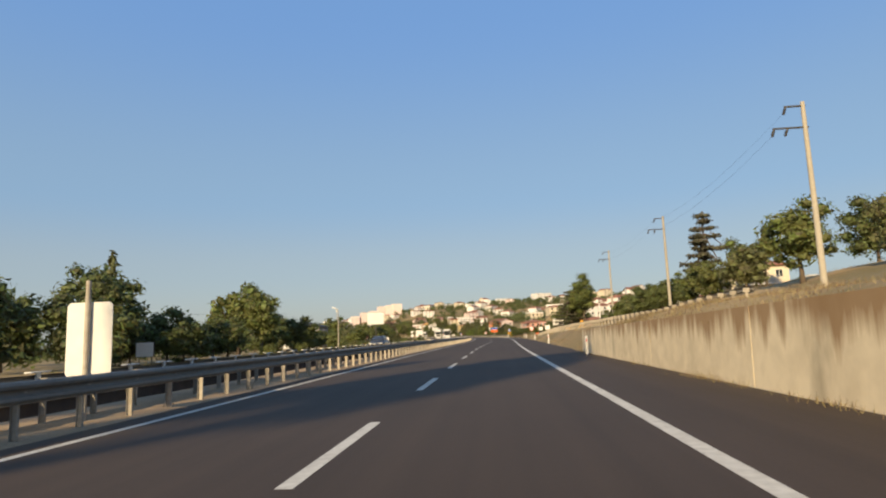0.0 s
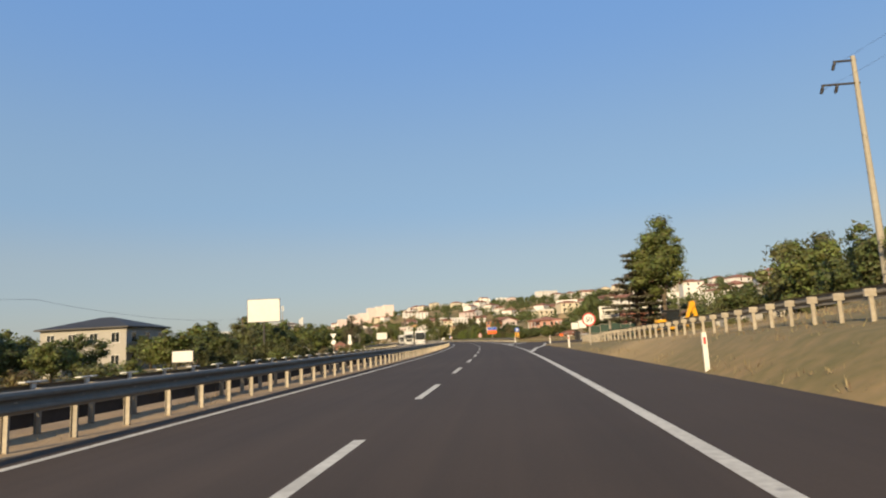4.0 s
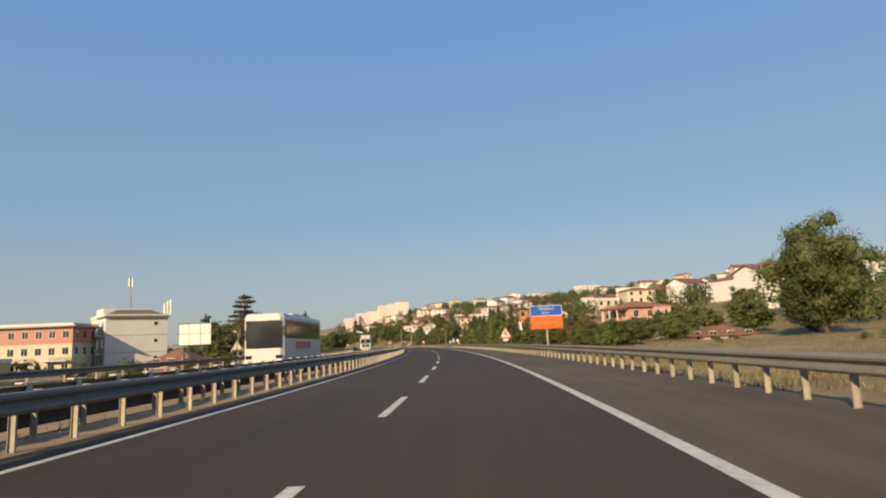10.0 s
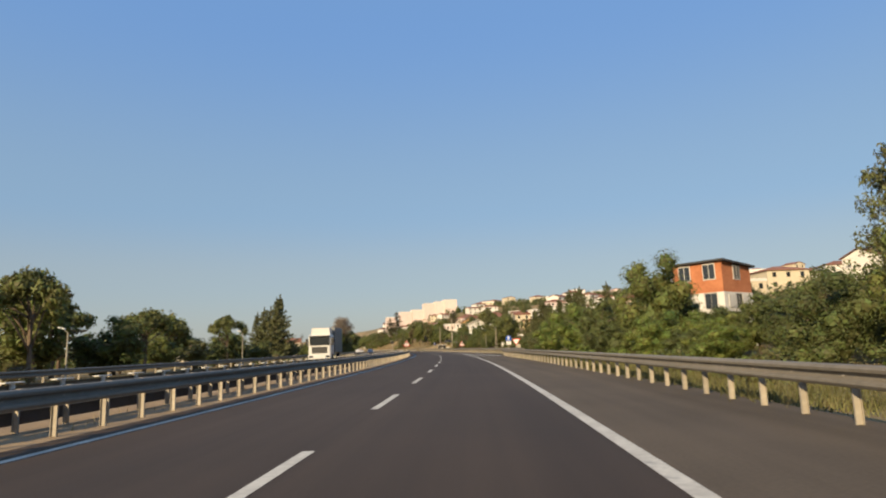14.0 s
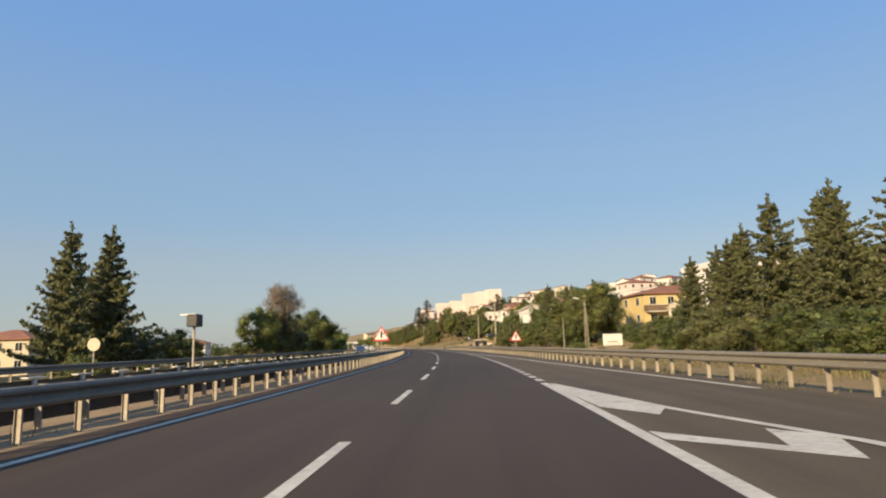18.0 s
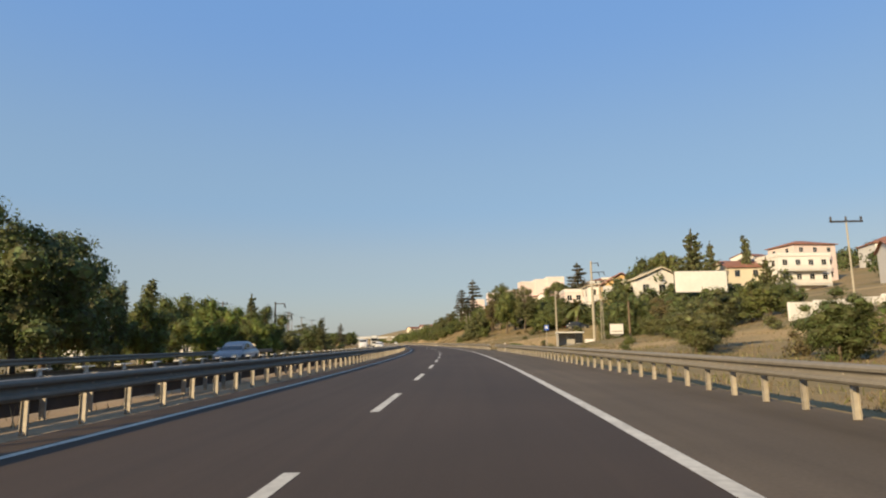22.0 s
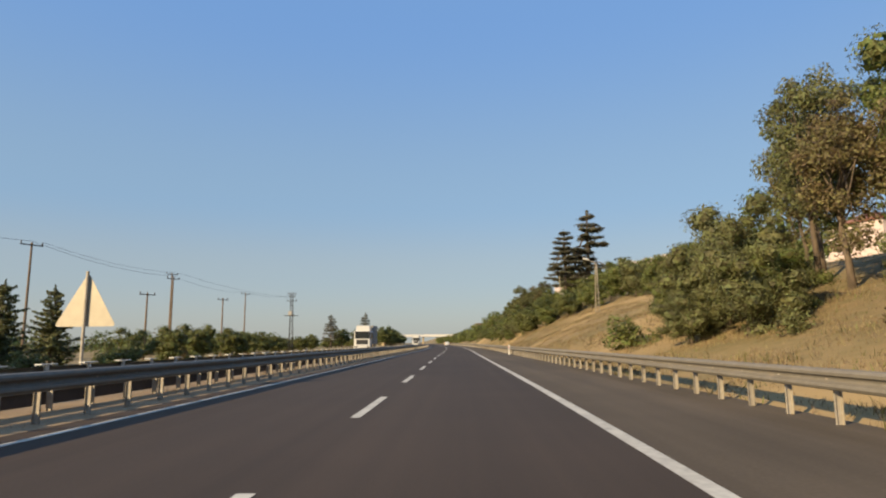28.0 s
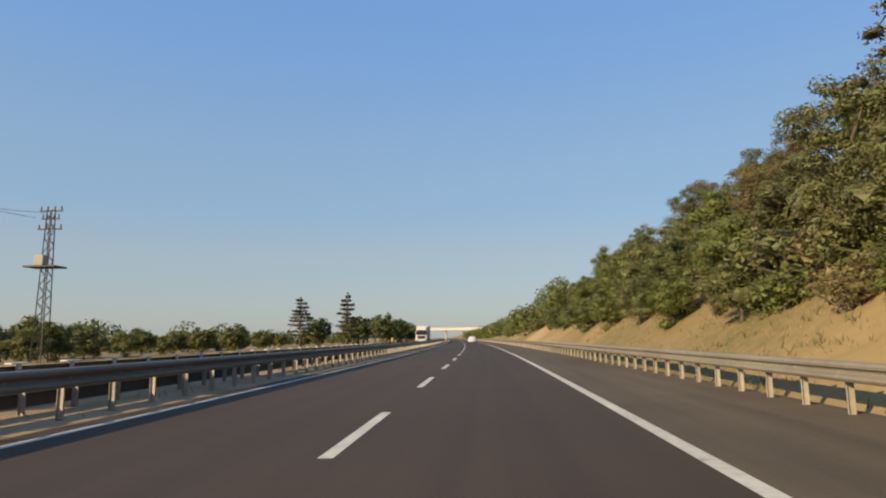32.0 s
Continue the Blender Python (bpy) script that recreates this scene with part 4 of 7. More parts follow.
def billboard(s, lat, w, z0, z1, label, posts=1, turn=0.0, post_mat=None, lines=(), frame_mat=None, back=False):
    """A big hoarding: sheet, rim and posts; z0, z1 over the ground sheet's zero."""
    zg = height(s, lat)
    ob = thing("billboard", label, "billboard", facing(s, lat, 0, turn))
    a, b = z0 - zg, z1 - zg
    part("panel", Build().box(-w / 2, w / 2, -0.08, 0.08, a, b, 0.02), WHITE, ob)
    part("rim", Build().box(-w / 2 - 0.06, w / 2 + 0.06, -0.06, 0.06, b, b + 0.06).box(-w / 2 - 0.06, w / 2 + 0.06, -0.06, 0.06, a - 0.06, a).box(-w / 2 - 0.06, -w / 2, -0.06, 0.06, a, b).box(w / 2, w / 2 + 0.06, -0.06, 0.06, a, b), frame_mat or STEEL_DARK, ob)
    for k in range(posts):
        x = 0 if posts == 1 else -w * 0.36 + w * 0.72 * k / (posts - 1)
        part("post", Build().tube((x, 0.16, -0.4), (x, 0.16, b - 0.3), 0.16 if posts == 1 else 0.06, 0.14 if posts == 1 else 0.05, 10), post_mat or STEEL_DARK, ob)
    for lx, lz, lw, lh, mat in lines:
        part("printed_bar", Build().box(lx - lw / 2, lx + lw / 2, -0.086, -0.081, a + lz, a + lz + lh), mat, ob)
    return ob


# ---- houses ----
def plaster(name, c, second=None, stain=True):
    return material(name, c, 0.9, second=second or tuple(v * 0.86 for v in c), fine=2.0, coarse=0.3, amount=0.5, bump=0.004, per="object", spread=0.05, stain=(tuple(v * 0.6 for v in c), 0.8, (1, 1, 0.3), 0.66) if stain else None)


PLASTER = {
    "white": plaster("white_plaster", (0.78, 0.755, 0.71)), "cream": plaster("cream_plaster", (0.68, 0.6, 0.45)),
    "pink": plaster("pink_plaster", (0.56, 0.27, 0.2)), "palepink": plaster("pale_pink_plaster", (0.8, 0.65, 0.6)),
    "orange": plaster("ochre_plaster", (0.7, 0.46, 0.2)), "salmon": plaster("salmon_plaster", (0.66, 0.36, 0.28)),
    "red": plaster("red_plaster", (0.27, 0.075, 0.05)), "grey": plaster("grey_plaster", (0.42, 0.4, 0.36)),
    "yellow": plaster("yellow_plaster", (0.72, 0.55, 0.25)), "brick": BRICK,
}
WINDOW = Build().box(-0.5, 0.5, -0.04, 0.02, 0, 1).mesh("window", FRAME)
PANE_L = Build().box(-0.44, -0.03, -0.055, -0.041, 0.06, 0.94).mesh("pane", GLASS)
PANE_R = Build().box(0.03, 0.44, -0.055, -0.041, 0.06, 0.94).mesh("pane", GLASS)
FAR_PANE = Build().box(-0.5, 0.5, -0.03, 0.02, 0, 1).mesh("window", GLASS)
OPENING_SHADE = material("opening_shade", (0.05, 0.045, 0.04), 0.9)


def roof_mesh(kind, w, d, h, rise, over, mat):
    b = Build()
    x, y = w / 2 + over, d / 2 + over
    t = 0.16
    if kind == "flat":
        b.box(-x, x, -y, y, h, h + 0.25, 0.03)
        b.box(-x, x, -y, -y + 0.18, h + 0.25, h + 0.7).box(-x, x, y - 0.18, y, h + 0.25, h + 0.7).box(-x, -x + 0.18, -y + 0.18, y - 0.18, h + 0.25, h + 0.7).box(x - 0.18, x, -y + 0.18, y - 0.18, h + 0.25, h + 0.7)
    elif kind == "hip":
        e = min(x, y) * 0.95
        if x >= y:
            r0, r1 = (-x + e, 0), (x - e, 0)
        else:
            r0, r1 = (0, -y + e), (0, y - e)
        lo = [(-x, -y, h), (x, -y, h), (x, y, h), (-x, y, h)]
        up = [(px, py, pz + t) for px, py, pz in lo]
        rd = [(*r0, h + t + rise), (*r1, h + t + rise)]
        vs = lo + up + rd
        if x >= y:
            fs = [(4, 5, 9, 8), (5, 6, 9), (6, 7, 8, 9), (7, 4, 8)]
        else:
            fs = [(4, 5, 8), (5, 6, 9, 8), (6, 7, 9), (7, 4, 8, 9)]
        fs += [(3, 2, 1, 0), (0, 1, 5, 4), (1, 2, 6, 5), (2, 3, 7, 6), (3, 0, 4, 7)]
        b.add(vs, fs)
    elif kind in ("gable", "gable_x"):
        if kind == "gable":
            b.prism([(-x, h), (0, h + rise), (x, h), (x, h + t), (0, h + rise + t), (-x, h + t)], -y, y)
        else:
            b.prism([(-y, h), (0, h + rise), (y, h), (y, h + t), (0, h + rise + t), (-y, h + t)], -x, x, Matrix.Rotation(math.pi / 2, 4, "Z"))
    elif kind == "shed":
        b.add([(-x, -y, h), (x, -y, h + rise), (x, y, h + rise), (-x, y, h), (-x, -y, h + t), (x, -y, h + rise + t), (x, y, h + rise + t), (-x, y, h + t)], [(0, 3, 2, 1), (4, 5, 6, 7), (0, 1, 5, 4), (1, 2, 6, 5), (2, 3, 7, 6), (3, 0, 4, 7)])
    return b


def house(m, w, d, storeys, wall, roof="hip", rise=1.6, label="", name="house", over=0.5, per_face=(3, 2), detail=True, balcony=(), sh=2.9, cellar=3.0, roof_mat=None, chimney=False, faces="ab", win=(1.1, 1.35), eave_mat=None, group=""):
    """A house whose y axis looks away from the road's start; faces a: towards -y, b: -x, c: +x, d: +y."""
    ob = thing(name, label, "house", m, group)
    h = storeys * sh
    bw = Build().box(-w / 2, w / 2, -d / 2, d / 2, -cellar, h)
    if roof == "gable":
        bw.prism([(-w / 2, h), (w / 2, h), (0, h + rise * (w / (w + 2 * over)))], -d / 2, -d / 2 + 0.25).prism([(-w / 2, h), (w / 2, h), (0, h + rise * (w / (w + 2 * over)))], d / 2 - 0.25, d / 2)
    if roof == "gable_x":
        bw.prism([(-d / 2, h), (d / 2, h), (0, h + rise * (d / (d + 2 * over)))], -w / 2, -w / 2 + 0.25, Matrix.Rotation(math.pi / 2, 4, "Z")).prism([(-d / 2, h), (d / 2, h), (0, h + rise * (d / (d + 2 * over)))], w / 2 - 0.25, w / 2, Matrix.Rotation(math.pi / 2, 4, "Z"))
    part("wall", bw, PLASTER[wall] if isinstance(wall, str) else wall, ob)
    rf = part("roof", roof_mesh(roof, w, d, h, rise, over if roof != "flat" else 0.15, None), roof_mat or (TILE if roof != "flat" else PLASTER["grey" if wall == "grey" else "white"]), ob)
    if chimney:
        part("chimney", Build().box(w * 0.18, w * 0.18 + 0.6, 0, 0.6, h, h + rise + 0.9, 0.04).box(w * 0.18 - 0.06, w * 0.18 + 0.66, -0.06, 0.66, h + rise + 0.9, h + rise + 1.0), PLASTER["white"], ob)
    turns = {"a": (0, d / 2, w, per_face[0]), "b": (-90, w / 2, d, per_face[1]), "c": (90, w / 2, d, per_face[1]), "d": (180, d / 2, w, per_face[0])}
    for f in faces:
        ang, off, span, n = turns[f]
        for st in range(storeys):
            for k in range(n):
                x = (k + 0.5) / n * span - span / 2
                mm = Matrix.Rotation(radians(ang), 4, "Z") @ Matrix.Translation((x, -off, st * sh + 0.95)) @ Matrix.Diagonal((win[0], 1, win[1], 1))
                if detail:
                    wob = put("window", WINDOW, ob, "", mm)
                    put("pane", PANE_L, wob)
                    put("pane", PANE_R, wob)
                else:
                    put("window", FAR_PANE, ob, "", mm)
    for f, st, x0, x1 in balcony:
        ang, off, span, n = turns[f]
        mm = Matrix.Rotation(radians(ang), 4, "Z")
        part("balcony", Build().box(x0, x1, -off - 1.3, -off, st * sh - 0.18, st * sh, 0.02, mm), PLASTER["white"], ob)
        rb = Build().box(x0, x1, -off - 1.3, -off - 1.25, st * sh + 0.95, st * sh + 1.02, 0, mm)
        q = x0
        while q < x1:
            rb.box(q, q + 0.06, -off - 1.3, -off - 1.25, st * sh, st * sh + 0.95, 0, mm)
            q += 0.22
        part("balcony_rail", rb, FRAME, ob)
    return ob


# ---- vehicles ----
TYRE = Build().tube((-0.11, 0, 0), (0.11, 0, 0), 0.33, 0.33, 18).mesh("tyre", RUBBER)
RIM = Build().tube((-0.118, 0, 0), (0.118, 0, 0), 0.2, 0.2, 12).mesh("rim", ZINC)


def wheel(ob, x, y, r=0.33, w=1.0):
    t = put("wheel", TYRE, ob, "", Matrix.Translation((x, y, r)) @ Matrix.Diagonal((w, r / 0.33, r / 0.33, 1)))
    put("rim", RIM, t)


def car(m, colour, label, name="car", van=False, name_mat="car_paint"):
    """A passenger car whose front looks along -y."""
    mat = material(name_mat, colour, 0.28, 0.1, fine=2, amount=0.1)
    ob = thing(name, label, "car", m)
    hw = 0.86
    def ring(y, half, z0, z1, r=0.12):
        return [(-half, y, z0 + r), (-half + r * 0.5, y, z0), (half - r * 0.5, y, z0), (half, y, z0 + r), (half, y, z1 - r), (half - r, y, z1), (-half + r, y, z1), (-half, y, z1 - r)]
    L = 2.1 if not van else 2.3
    body = [ring(-L, hw * 0.8, 0.32, 0.62), ring(-L + 0.15, hw * 0.95, 0.22, 0.74), ring(-1.1, hw, 0.2, 0.9), ring(0.0, hw, 0.2, 0.95), ring(1.5, hw, 0.2, 0.98), ring(L - 0.1, hw * 0.95, 0.25, 0.95), ring(L, hw * 0.88, 0.32, 0.85)]
    part("body", Build().loft(body), mat, ob, smooth=True)
    top = 1.46 if not van else 1.95
    if van:
        cab = [ring(-1.55, hw * 0.96, 0.8, 0.95, 0.05), ring(-0.75, hw * 0.9, 0.8, top - 0.05), ring(0.5, hw * 0.9, 0.8, top), ring(2.15, hw * 0.9, 0.8, top - 0.04), ring(2.28, hw * 0.9, 0.8, 1.1, 0.05)]
    else:
        cab = [ring(-1.15, hw * 0.92, 0.8, 0.92, 0.05), ring(-0.35, hw * 0.78, 0.8, top - 0.06), ring(0.3, hw * 0.77, 0.8, top), ring(1.15, hw * 0.77, 0.8, top - 0.08), ring(1.95, hw * 0.86, 0.8, 0.98, 0.05)]
    part("cabin", Build().loft(cab), mat, ob, smooth=True)
    yb, yt = (-1.5, -0.8) if van else (-1.1, -0.38)
    part("windscreen", Build().add([(-0.7, yb - 0.02, 0.97), (0.7, yb - 0.02, 0.97), (0.6, yt - 0.02, top - 0.12), (-0.6, yt - 0.02, top - 0.12), (-0.7, yb + 0.06, 0.93), (0.7, yb + 0.06, 0.93), (0.6, yt + 0.06, top - 0.16), (-0.6, yt + 0.06, top - 0.16)], [(0, 1, 2, 3), (7, 6, 5, 4), (0, 4, 5, 1), (1, 5, 6, 2), (2, 6, 7, 3), (3, 7, 4, 0)]), GLASS, ob)
    for sx in (-1, 1):
        x = sx * hw * (0.905 if van else 0.86)
        part("side_window", Build().add([(x, yb + 0.35, 0.99), (x, 0.35, 0.99), (sx * hw * (0.91 if van else 0.79), 0.35, top - 0.14), (sx * hw * (0.91 if van else 0.79), yt + 0.15, top - 0.14), (x * 0.9, yb + 0.35, 0.99), (x * 0.9, 0.35, 0.99), (x * 0.85, 0.35, top - 0.14), (x * 0.85, yt + 0.15, top - 0.14)], [(0, 1, 2, 3), (7, 6, 5, 4), (0, 4, 5, 1), (1, 5, 6, 2), (2, 6, 7, 3), (3, 7, 4, 0)]), GLASS, ob)
        part("headlight", Build().box(sx * 0.6 - 0.16, sx * 0.6 + 0.16, -L - 0.02, -L + 0.16, 0.56, 0.68, 0.02), WHITE, ob)
        part("tail_light", Build().box(sx * 0.66 - 0.1, sx * 0.66 + 0.1, L - 0.08, L + 0.02, 0.66, 0.82, 0.02), RED, ob)
        part("mirror", Build().box(sx * 0.95 - 0.09, sx * 0.95 + 0.09, yb + 0.4, yb + 0.52, 0.95, 1.08, 0.02), mat, ob)
    part("grille", Build().box(-0.4, 0.4, -L - 0.015, -L + 0.1, 0.36, 0.5, 0.01), BLACK, ob)
    for sx in (-1, 1):
        for y in (-1.3, 1.35):
            wheel(ob, sx * (hw - 0.1), y)
    return ob


def lorry(m, label, box_colour=(0.7, 0.7, 0.68), trailer=True):
    ob = thing("lorry", label, "lorry", m)
    wmat = material("lorry_paint", (0.72, 0.72, 0.7), 0.35, fine=2, amount=0.2)
    tmat = material("trailer_sheet", box_colour, 0.6, fine=1.5, amount=0.4)
    part("cab", Build().box(-1.22, 1.22, -1.1, 1.0, 0.75, 3.0, 0.14), wmat, ob)
    part("roof_fairing", Build().prism([(-1.05, 2.95), (1.05, 2.95), (0.95, 3.75), (-0.95, 3.75)], -0.6, 0.95), wmat, ob)
    part("windscreen", Build().box(-1.08, 1.08, -1.13, -1.05, 1.85, 2.72, 0.02), GLASS, ob)
    part("sun_visor", Build().box(-1.12, 1.12, -1.32, -1.08, 2.76, 2.9, 0.03), BLACK, ob)
    part("grille", Build().box(-0.85, 0.85, -1.125, -1.06, 1.0, 1.7, 0.02), BLACK, ob)
    part("bumper", Build().box(-1.24, 1.24, -1.25, -0.7, 0.35, 0.85, 0.08), wmat, ob)
    for sx in (-1, 1):
        part("headlight", Build().box(sx * 0.9 - 0.22, sx * 0.9 + 0.22, -1.27, -1.2, 0.55, 0.75, 0.02), GLASS, ob)
        part("mirror", Build().box(sx * 1.4 - 0.12, sx * 1.4 + 0.12, -1.1, -0.95, 1.9, 2.6, 0.03), BLACK, ob)
        part("side_window", Build().box(sx * 1.2 - 0.03, sx * 1.2 + 0.035, -0.75, 0.1, 1.85, 2.65, 0.01), GLASS, ob)
    part("chassis", Build().box(-0.45, 0.45, -0.8, 5.0 if not trailer else 13.4, 0.55, 0.95), STEEL_DARK, ob)
    part("trailer", Build().box(-1.27, 1.27, 1.5, 13.6 if trailer else 6.5, 1.05, 3.85, 0.05), tmat, ob)
    for sx in (-1, 1):
        for y in ((-0.1, 3.4, 9.6, 10.9, 12.2) if trailer else (-0.1, 4.6)):
            wheel(ob, sx * 1.08, y, 0.5, 1.35)
    return ob


def coach(m, label):
    ob = thing("coach", label, "coach", m)
    wmat = material("coach_paint", (0.74, 0.73, 0.7), 0.35, fine=2, amount=0.2)
    part("body", Build().box(-1.27, 1.27, -6.1, 6.1, 0.35, 3.55, 0.22), wmat, ob)
    part("windscreen", Build().box(-1.12, 1.12, -6.14, -6.05, 1.35, 3.1, 0.03), GLASS, ob)
    for sx in (-1, 1):
        for k in range(7):
            part("side_window", Build().box(sx * 1.27 - 0.02, sx * 1.27 + 0.015, -5.6 + 1.62 * k, -4.04 + 1.62 * k, 1.95, 3.15, 0.01), GLASS, ob)
        for k in range(8):
            part("lettering_bar", Build().box(sx * 1.27 - 0.005, sx * 1.27 + 0.012, -2.8 + 0.62 * k, -2.4 + 0.62 * k, 1.25, 1.75), RED, ob)
        part("headlight", Build().box(sx * 0.95 - 0.2, sx * 0.95 + 0.2, -6.14, -6.06, 0.7, 0.92, 0.02), GLASS, ob)
        part("mirror", Build().box(sx * 1.38 - 0.1, sx * 1.38 + 0.1, -6.5, -6.3, 2.1, 2.7, 0.04), BLACK, ob)
        for y in (-3.6, 3.1, 4.4):
            wheel(ob, sx * 1.12, y, 0.5, 1.3)
    part("bumper", Build().box(-1.25, 1.25, -6.2, -5.9, 0.3, 0.65, 0.05), wmat, ob)
    part("roof_unit", Build().box(-0.8, 0.8, -1.5, 2.5, 3.5, 3.75, 0.08), wmat, ob)
    return ob


# ======== the place ========
# ---- rails ----
for a in range(-20, 900, 90):
    b = min(a + 90, 900)
    guardrail(a, b, lambda s: left_edge(s) - 0.92, 1, "galvanised double beam guardrail of the median, near side")
    guardrail(a + 0.6, b + 0.6, lambda s: left_edge(s) - 2.25, -1, "galvanised median guardrail facing the oncoming lanes", caps=True)
for a, b in ((180, 290), (290, 400), (400, 510)):
    guardrail(a, b, -17.5, 1, "galvanised guardrail on the far verge of the oncoming carriageway", step=2.7)
RIGHT_RAIL = line_through((357, 10.0), (366, 9.6), (380, 8.6), (393, 7.8), (413, 7.45), (435, 7.12), (470, 7.0), (600, 7.0))
for a, b in ((193.5, 273), (273, 353)):
    guardrail(a, b, 7.0, -1, "galvanised beam guardrail along the hard shoulder", drop_start=a < 200)
for a, b in ((357, 440), (440, 521)):
    guardrail(a, b, RIGHT_RAIL, -1, "galvanised beam guardrail along the merging lane")
for a, b in ((529, 620), (620, 710), (710, 800), (800, 900)):
    guardrail(a, b, 7.0, -1, "galvanised beam guardrail below the dry bank", drop_start=a < 530)
guardrail(27, 152, line_through((27, 12.4), (47, 11.6), (60, 11.0), (92, 10.2), (136, 10.4), (152, 11.4)), 1, "galvanised guardrail on top of the bare bank", base=lambda s: height(s, 10.4) - 0.03)

# ---- retaining wall beside the start ----
WALL = material("streaked_wall_concrete", (0.84, 0.71, 0.48), 0.9, second=(0.64, 0.53, 0.35), fine=2.2, coarse=0.3, amount=0.7, bump=0.012, stain=((0.24, 0.2, 0.13), 0.55, (1.0, 1.0, 0.5), 0.6))


def rain_streaks(m, z0, z1, colour):
    """Brown runs that start at the coping and thin out down the face."""
    n, l = m.node_tree.nodes, m.node_tree.links
    b = n["Principled BSDF"]
    src = b.inputs["Base Color"].links[0].from_socket
    co = n.new("ShaderNodeTexCoord")
    mp = n.new("ShaderNodeMapping")
    mp.inputs["Scale"].default_value = (2.6, 2.6, 0.22)
    l.new(co.outputs["Object"], mp.inputs[0])
    t = n.new("ShaderNodeTexNoise")
    t.inputs["Scale"].default_value, t.inputs["Detail"].default_value = 1.0, 7
    l.new(mp.outputs[0], t.inputs["Vector"])
    xyz = n.new("ShaderNodeSeparateXYZ")
    l.new(co.outputs["Object"], xyz.inputs[0])
    up = n.new("ShaderNodeMapRange")
    up.inputs[1].default_value, up.inputs[2].default_value = z0, z1
    up.inputs[3].default_value, up.inputs[4].default_value = -0.3, 0.28
    l.new(xyz.outputs[2], up.inputs[0])
    add = n.new("ShaderNodeMath")
    add.operation = "ADD"
    l.new(t.outputs[0], add.inputs[0])
    l.new(up.outputs[0], add.inputs[1])
    r = n.new("ShaderNodeMapRange")
    r.inputs[1].default_value, r.inputs[2].default_value, r.inputs[4].default_value = 0.5, 0.72, 0.85
    l.new(add.outputs[0], r.inputs[0])
    mix = n.new("ShaderNodeMix")
    mix.data_type = "RGBA"
    l.new(r.outputs[0], mix.inputs[0])
    l.new(src, mix.inputs[6])
    mix.inputs[7].default_value = (*colour, 1)
    l.new(mix.outputs[2], b.inputs["Base Color"])


rain_streaks(WALL, 0.3, 1.5, (0.23, 0.13, 0.05))
wall = thing("retaining_wall", "rain-streaked cream concrete retaining wall with a sloping top", "retaining wall", kind="structure")


def wall_top(s):
    return float(np.interp(s, [-160, 8, 31, 37], [1.95, 1.62, 1.33, 1.24]))


for a in range(-27, 37, 8):
    b = a + 8
    rings = []
    for s in stations(a + 0.012, b - 0.012, 2.0):
        rings.append([spot(s, 6.66, -0.3), spot(s, 6.95, -0.3), spot(s, 7.0, wall_top(s)), spot(s, 6.7, wall_top(s))])
    part("panel", Build().loft(rings), WALL, wall)

# ---- right side, start ----
for s, lat, top in ((38.4, 21.0, 14.5), (78.5, 22.6, 14.9), (117.8, 22.6, 15.9)):
    utility_pole(s, lat, top - height(s, lat), "tapered concrete utility pole with two side arms and insulators", name="utility_pole", r=0.2)
wire([spot(38.4, 20.0, 14.0), spot(78.5, 21.5, 14.4), spot(117.8, 21.5, 15.4)], 0.006, 0.9)
wire([spot(38.4, 19.2, 12.6), spot(78.5, 20.7, 13.0), spot(117.8, 20.7, 14.0)], 0.006, 0.9)
tree(112, 38.2, 17, "cedar", 0.9)
for s, lat, h, k, w in ((56, 28, 8.0, "broad", 1.1), (50, 33, 7, "olive", 1.0), (82, 33, 7.5, "olive", 1.2), (90, 36, 8, "broad", 1.2), (98, 42, 8, "umbrella", 1.1), (118, 30, 4.5, "bushdark", 1.2), (126, 34, 6.5, "bushy", 1.2), (134, 30, 6, "bushdark", 1.2), (142, 36, 7.5, "bushy", 1.2), (66, 40, 8, "bushdark", 1.1), (84, 24, 5.0, "bushdark", 1.2), (92, 25, 5.5, "bushy", 1.2), (100, 24, 5.5, "bushdark", 1.2), (109, 26, 6, "olive", 1.2), (116, 24, 5, "bushy", 1.2), (103, 31, 7, "bushy", 1.2), (125, 27, 5.5, "bushdark", 1.2), (96, 33, 7.5, "pinebush", 1.1), (122, 44, 9, "bushdark", 1.1), (46, 44, 8, "olive", 1.2)):
    tree(s, lat, h, k, w)
house(facing(66, 50, -2.4, 8), 10, 9, 2, "white", "flat", label="white two-storey house with a flat roof on the slope", per_face=(3, 3), balcony=(("b", 1, -3, 3),))
house(facing(112, 46, 0, -10), 9, 8, 2, "cream", "hip", 1.6, label="cream house with a red tiled roof among trees", balcony=(("a", 1, -3, 3),))
billboard(113, 32.8, 2.7, 4.8, 6.1, "small white board on posts in the grass", 2)

for s, lat in ((33, 6.35), (66.5, 6.9), (99.5, 7.0), (132.6, 7.2), (160.5, 8.75), (187.5, 6.6), (526.5, 8.8), (632, 6.72)):
    delineator(s, lat)

# speed limit sign
sp = thing("speed_limit_sign", "round white speed limit sign, red ring, number 50", "road sign", facing(127.2, 8.05, 0.05, 0, False))
sign_post(sp, 2.3, 0.05)
plate(sp, disc(0.47), 2.0, 0.0, SIGN_BACK, "back")
plate(sp, disc(0.465), 2.0, 0.008, RED, "ring", "red ring")
plate(sp, disc(0.375), 2.0, 0.015, WHITE, "face", "white face")
put("number", text_mesh("50", 0.5, BLACK), sp, "black number 50", Matrix.Translation((0, -0.024, 2.0)) @ UP)

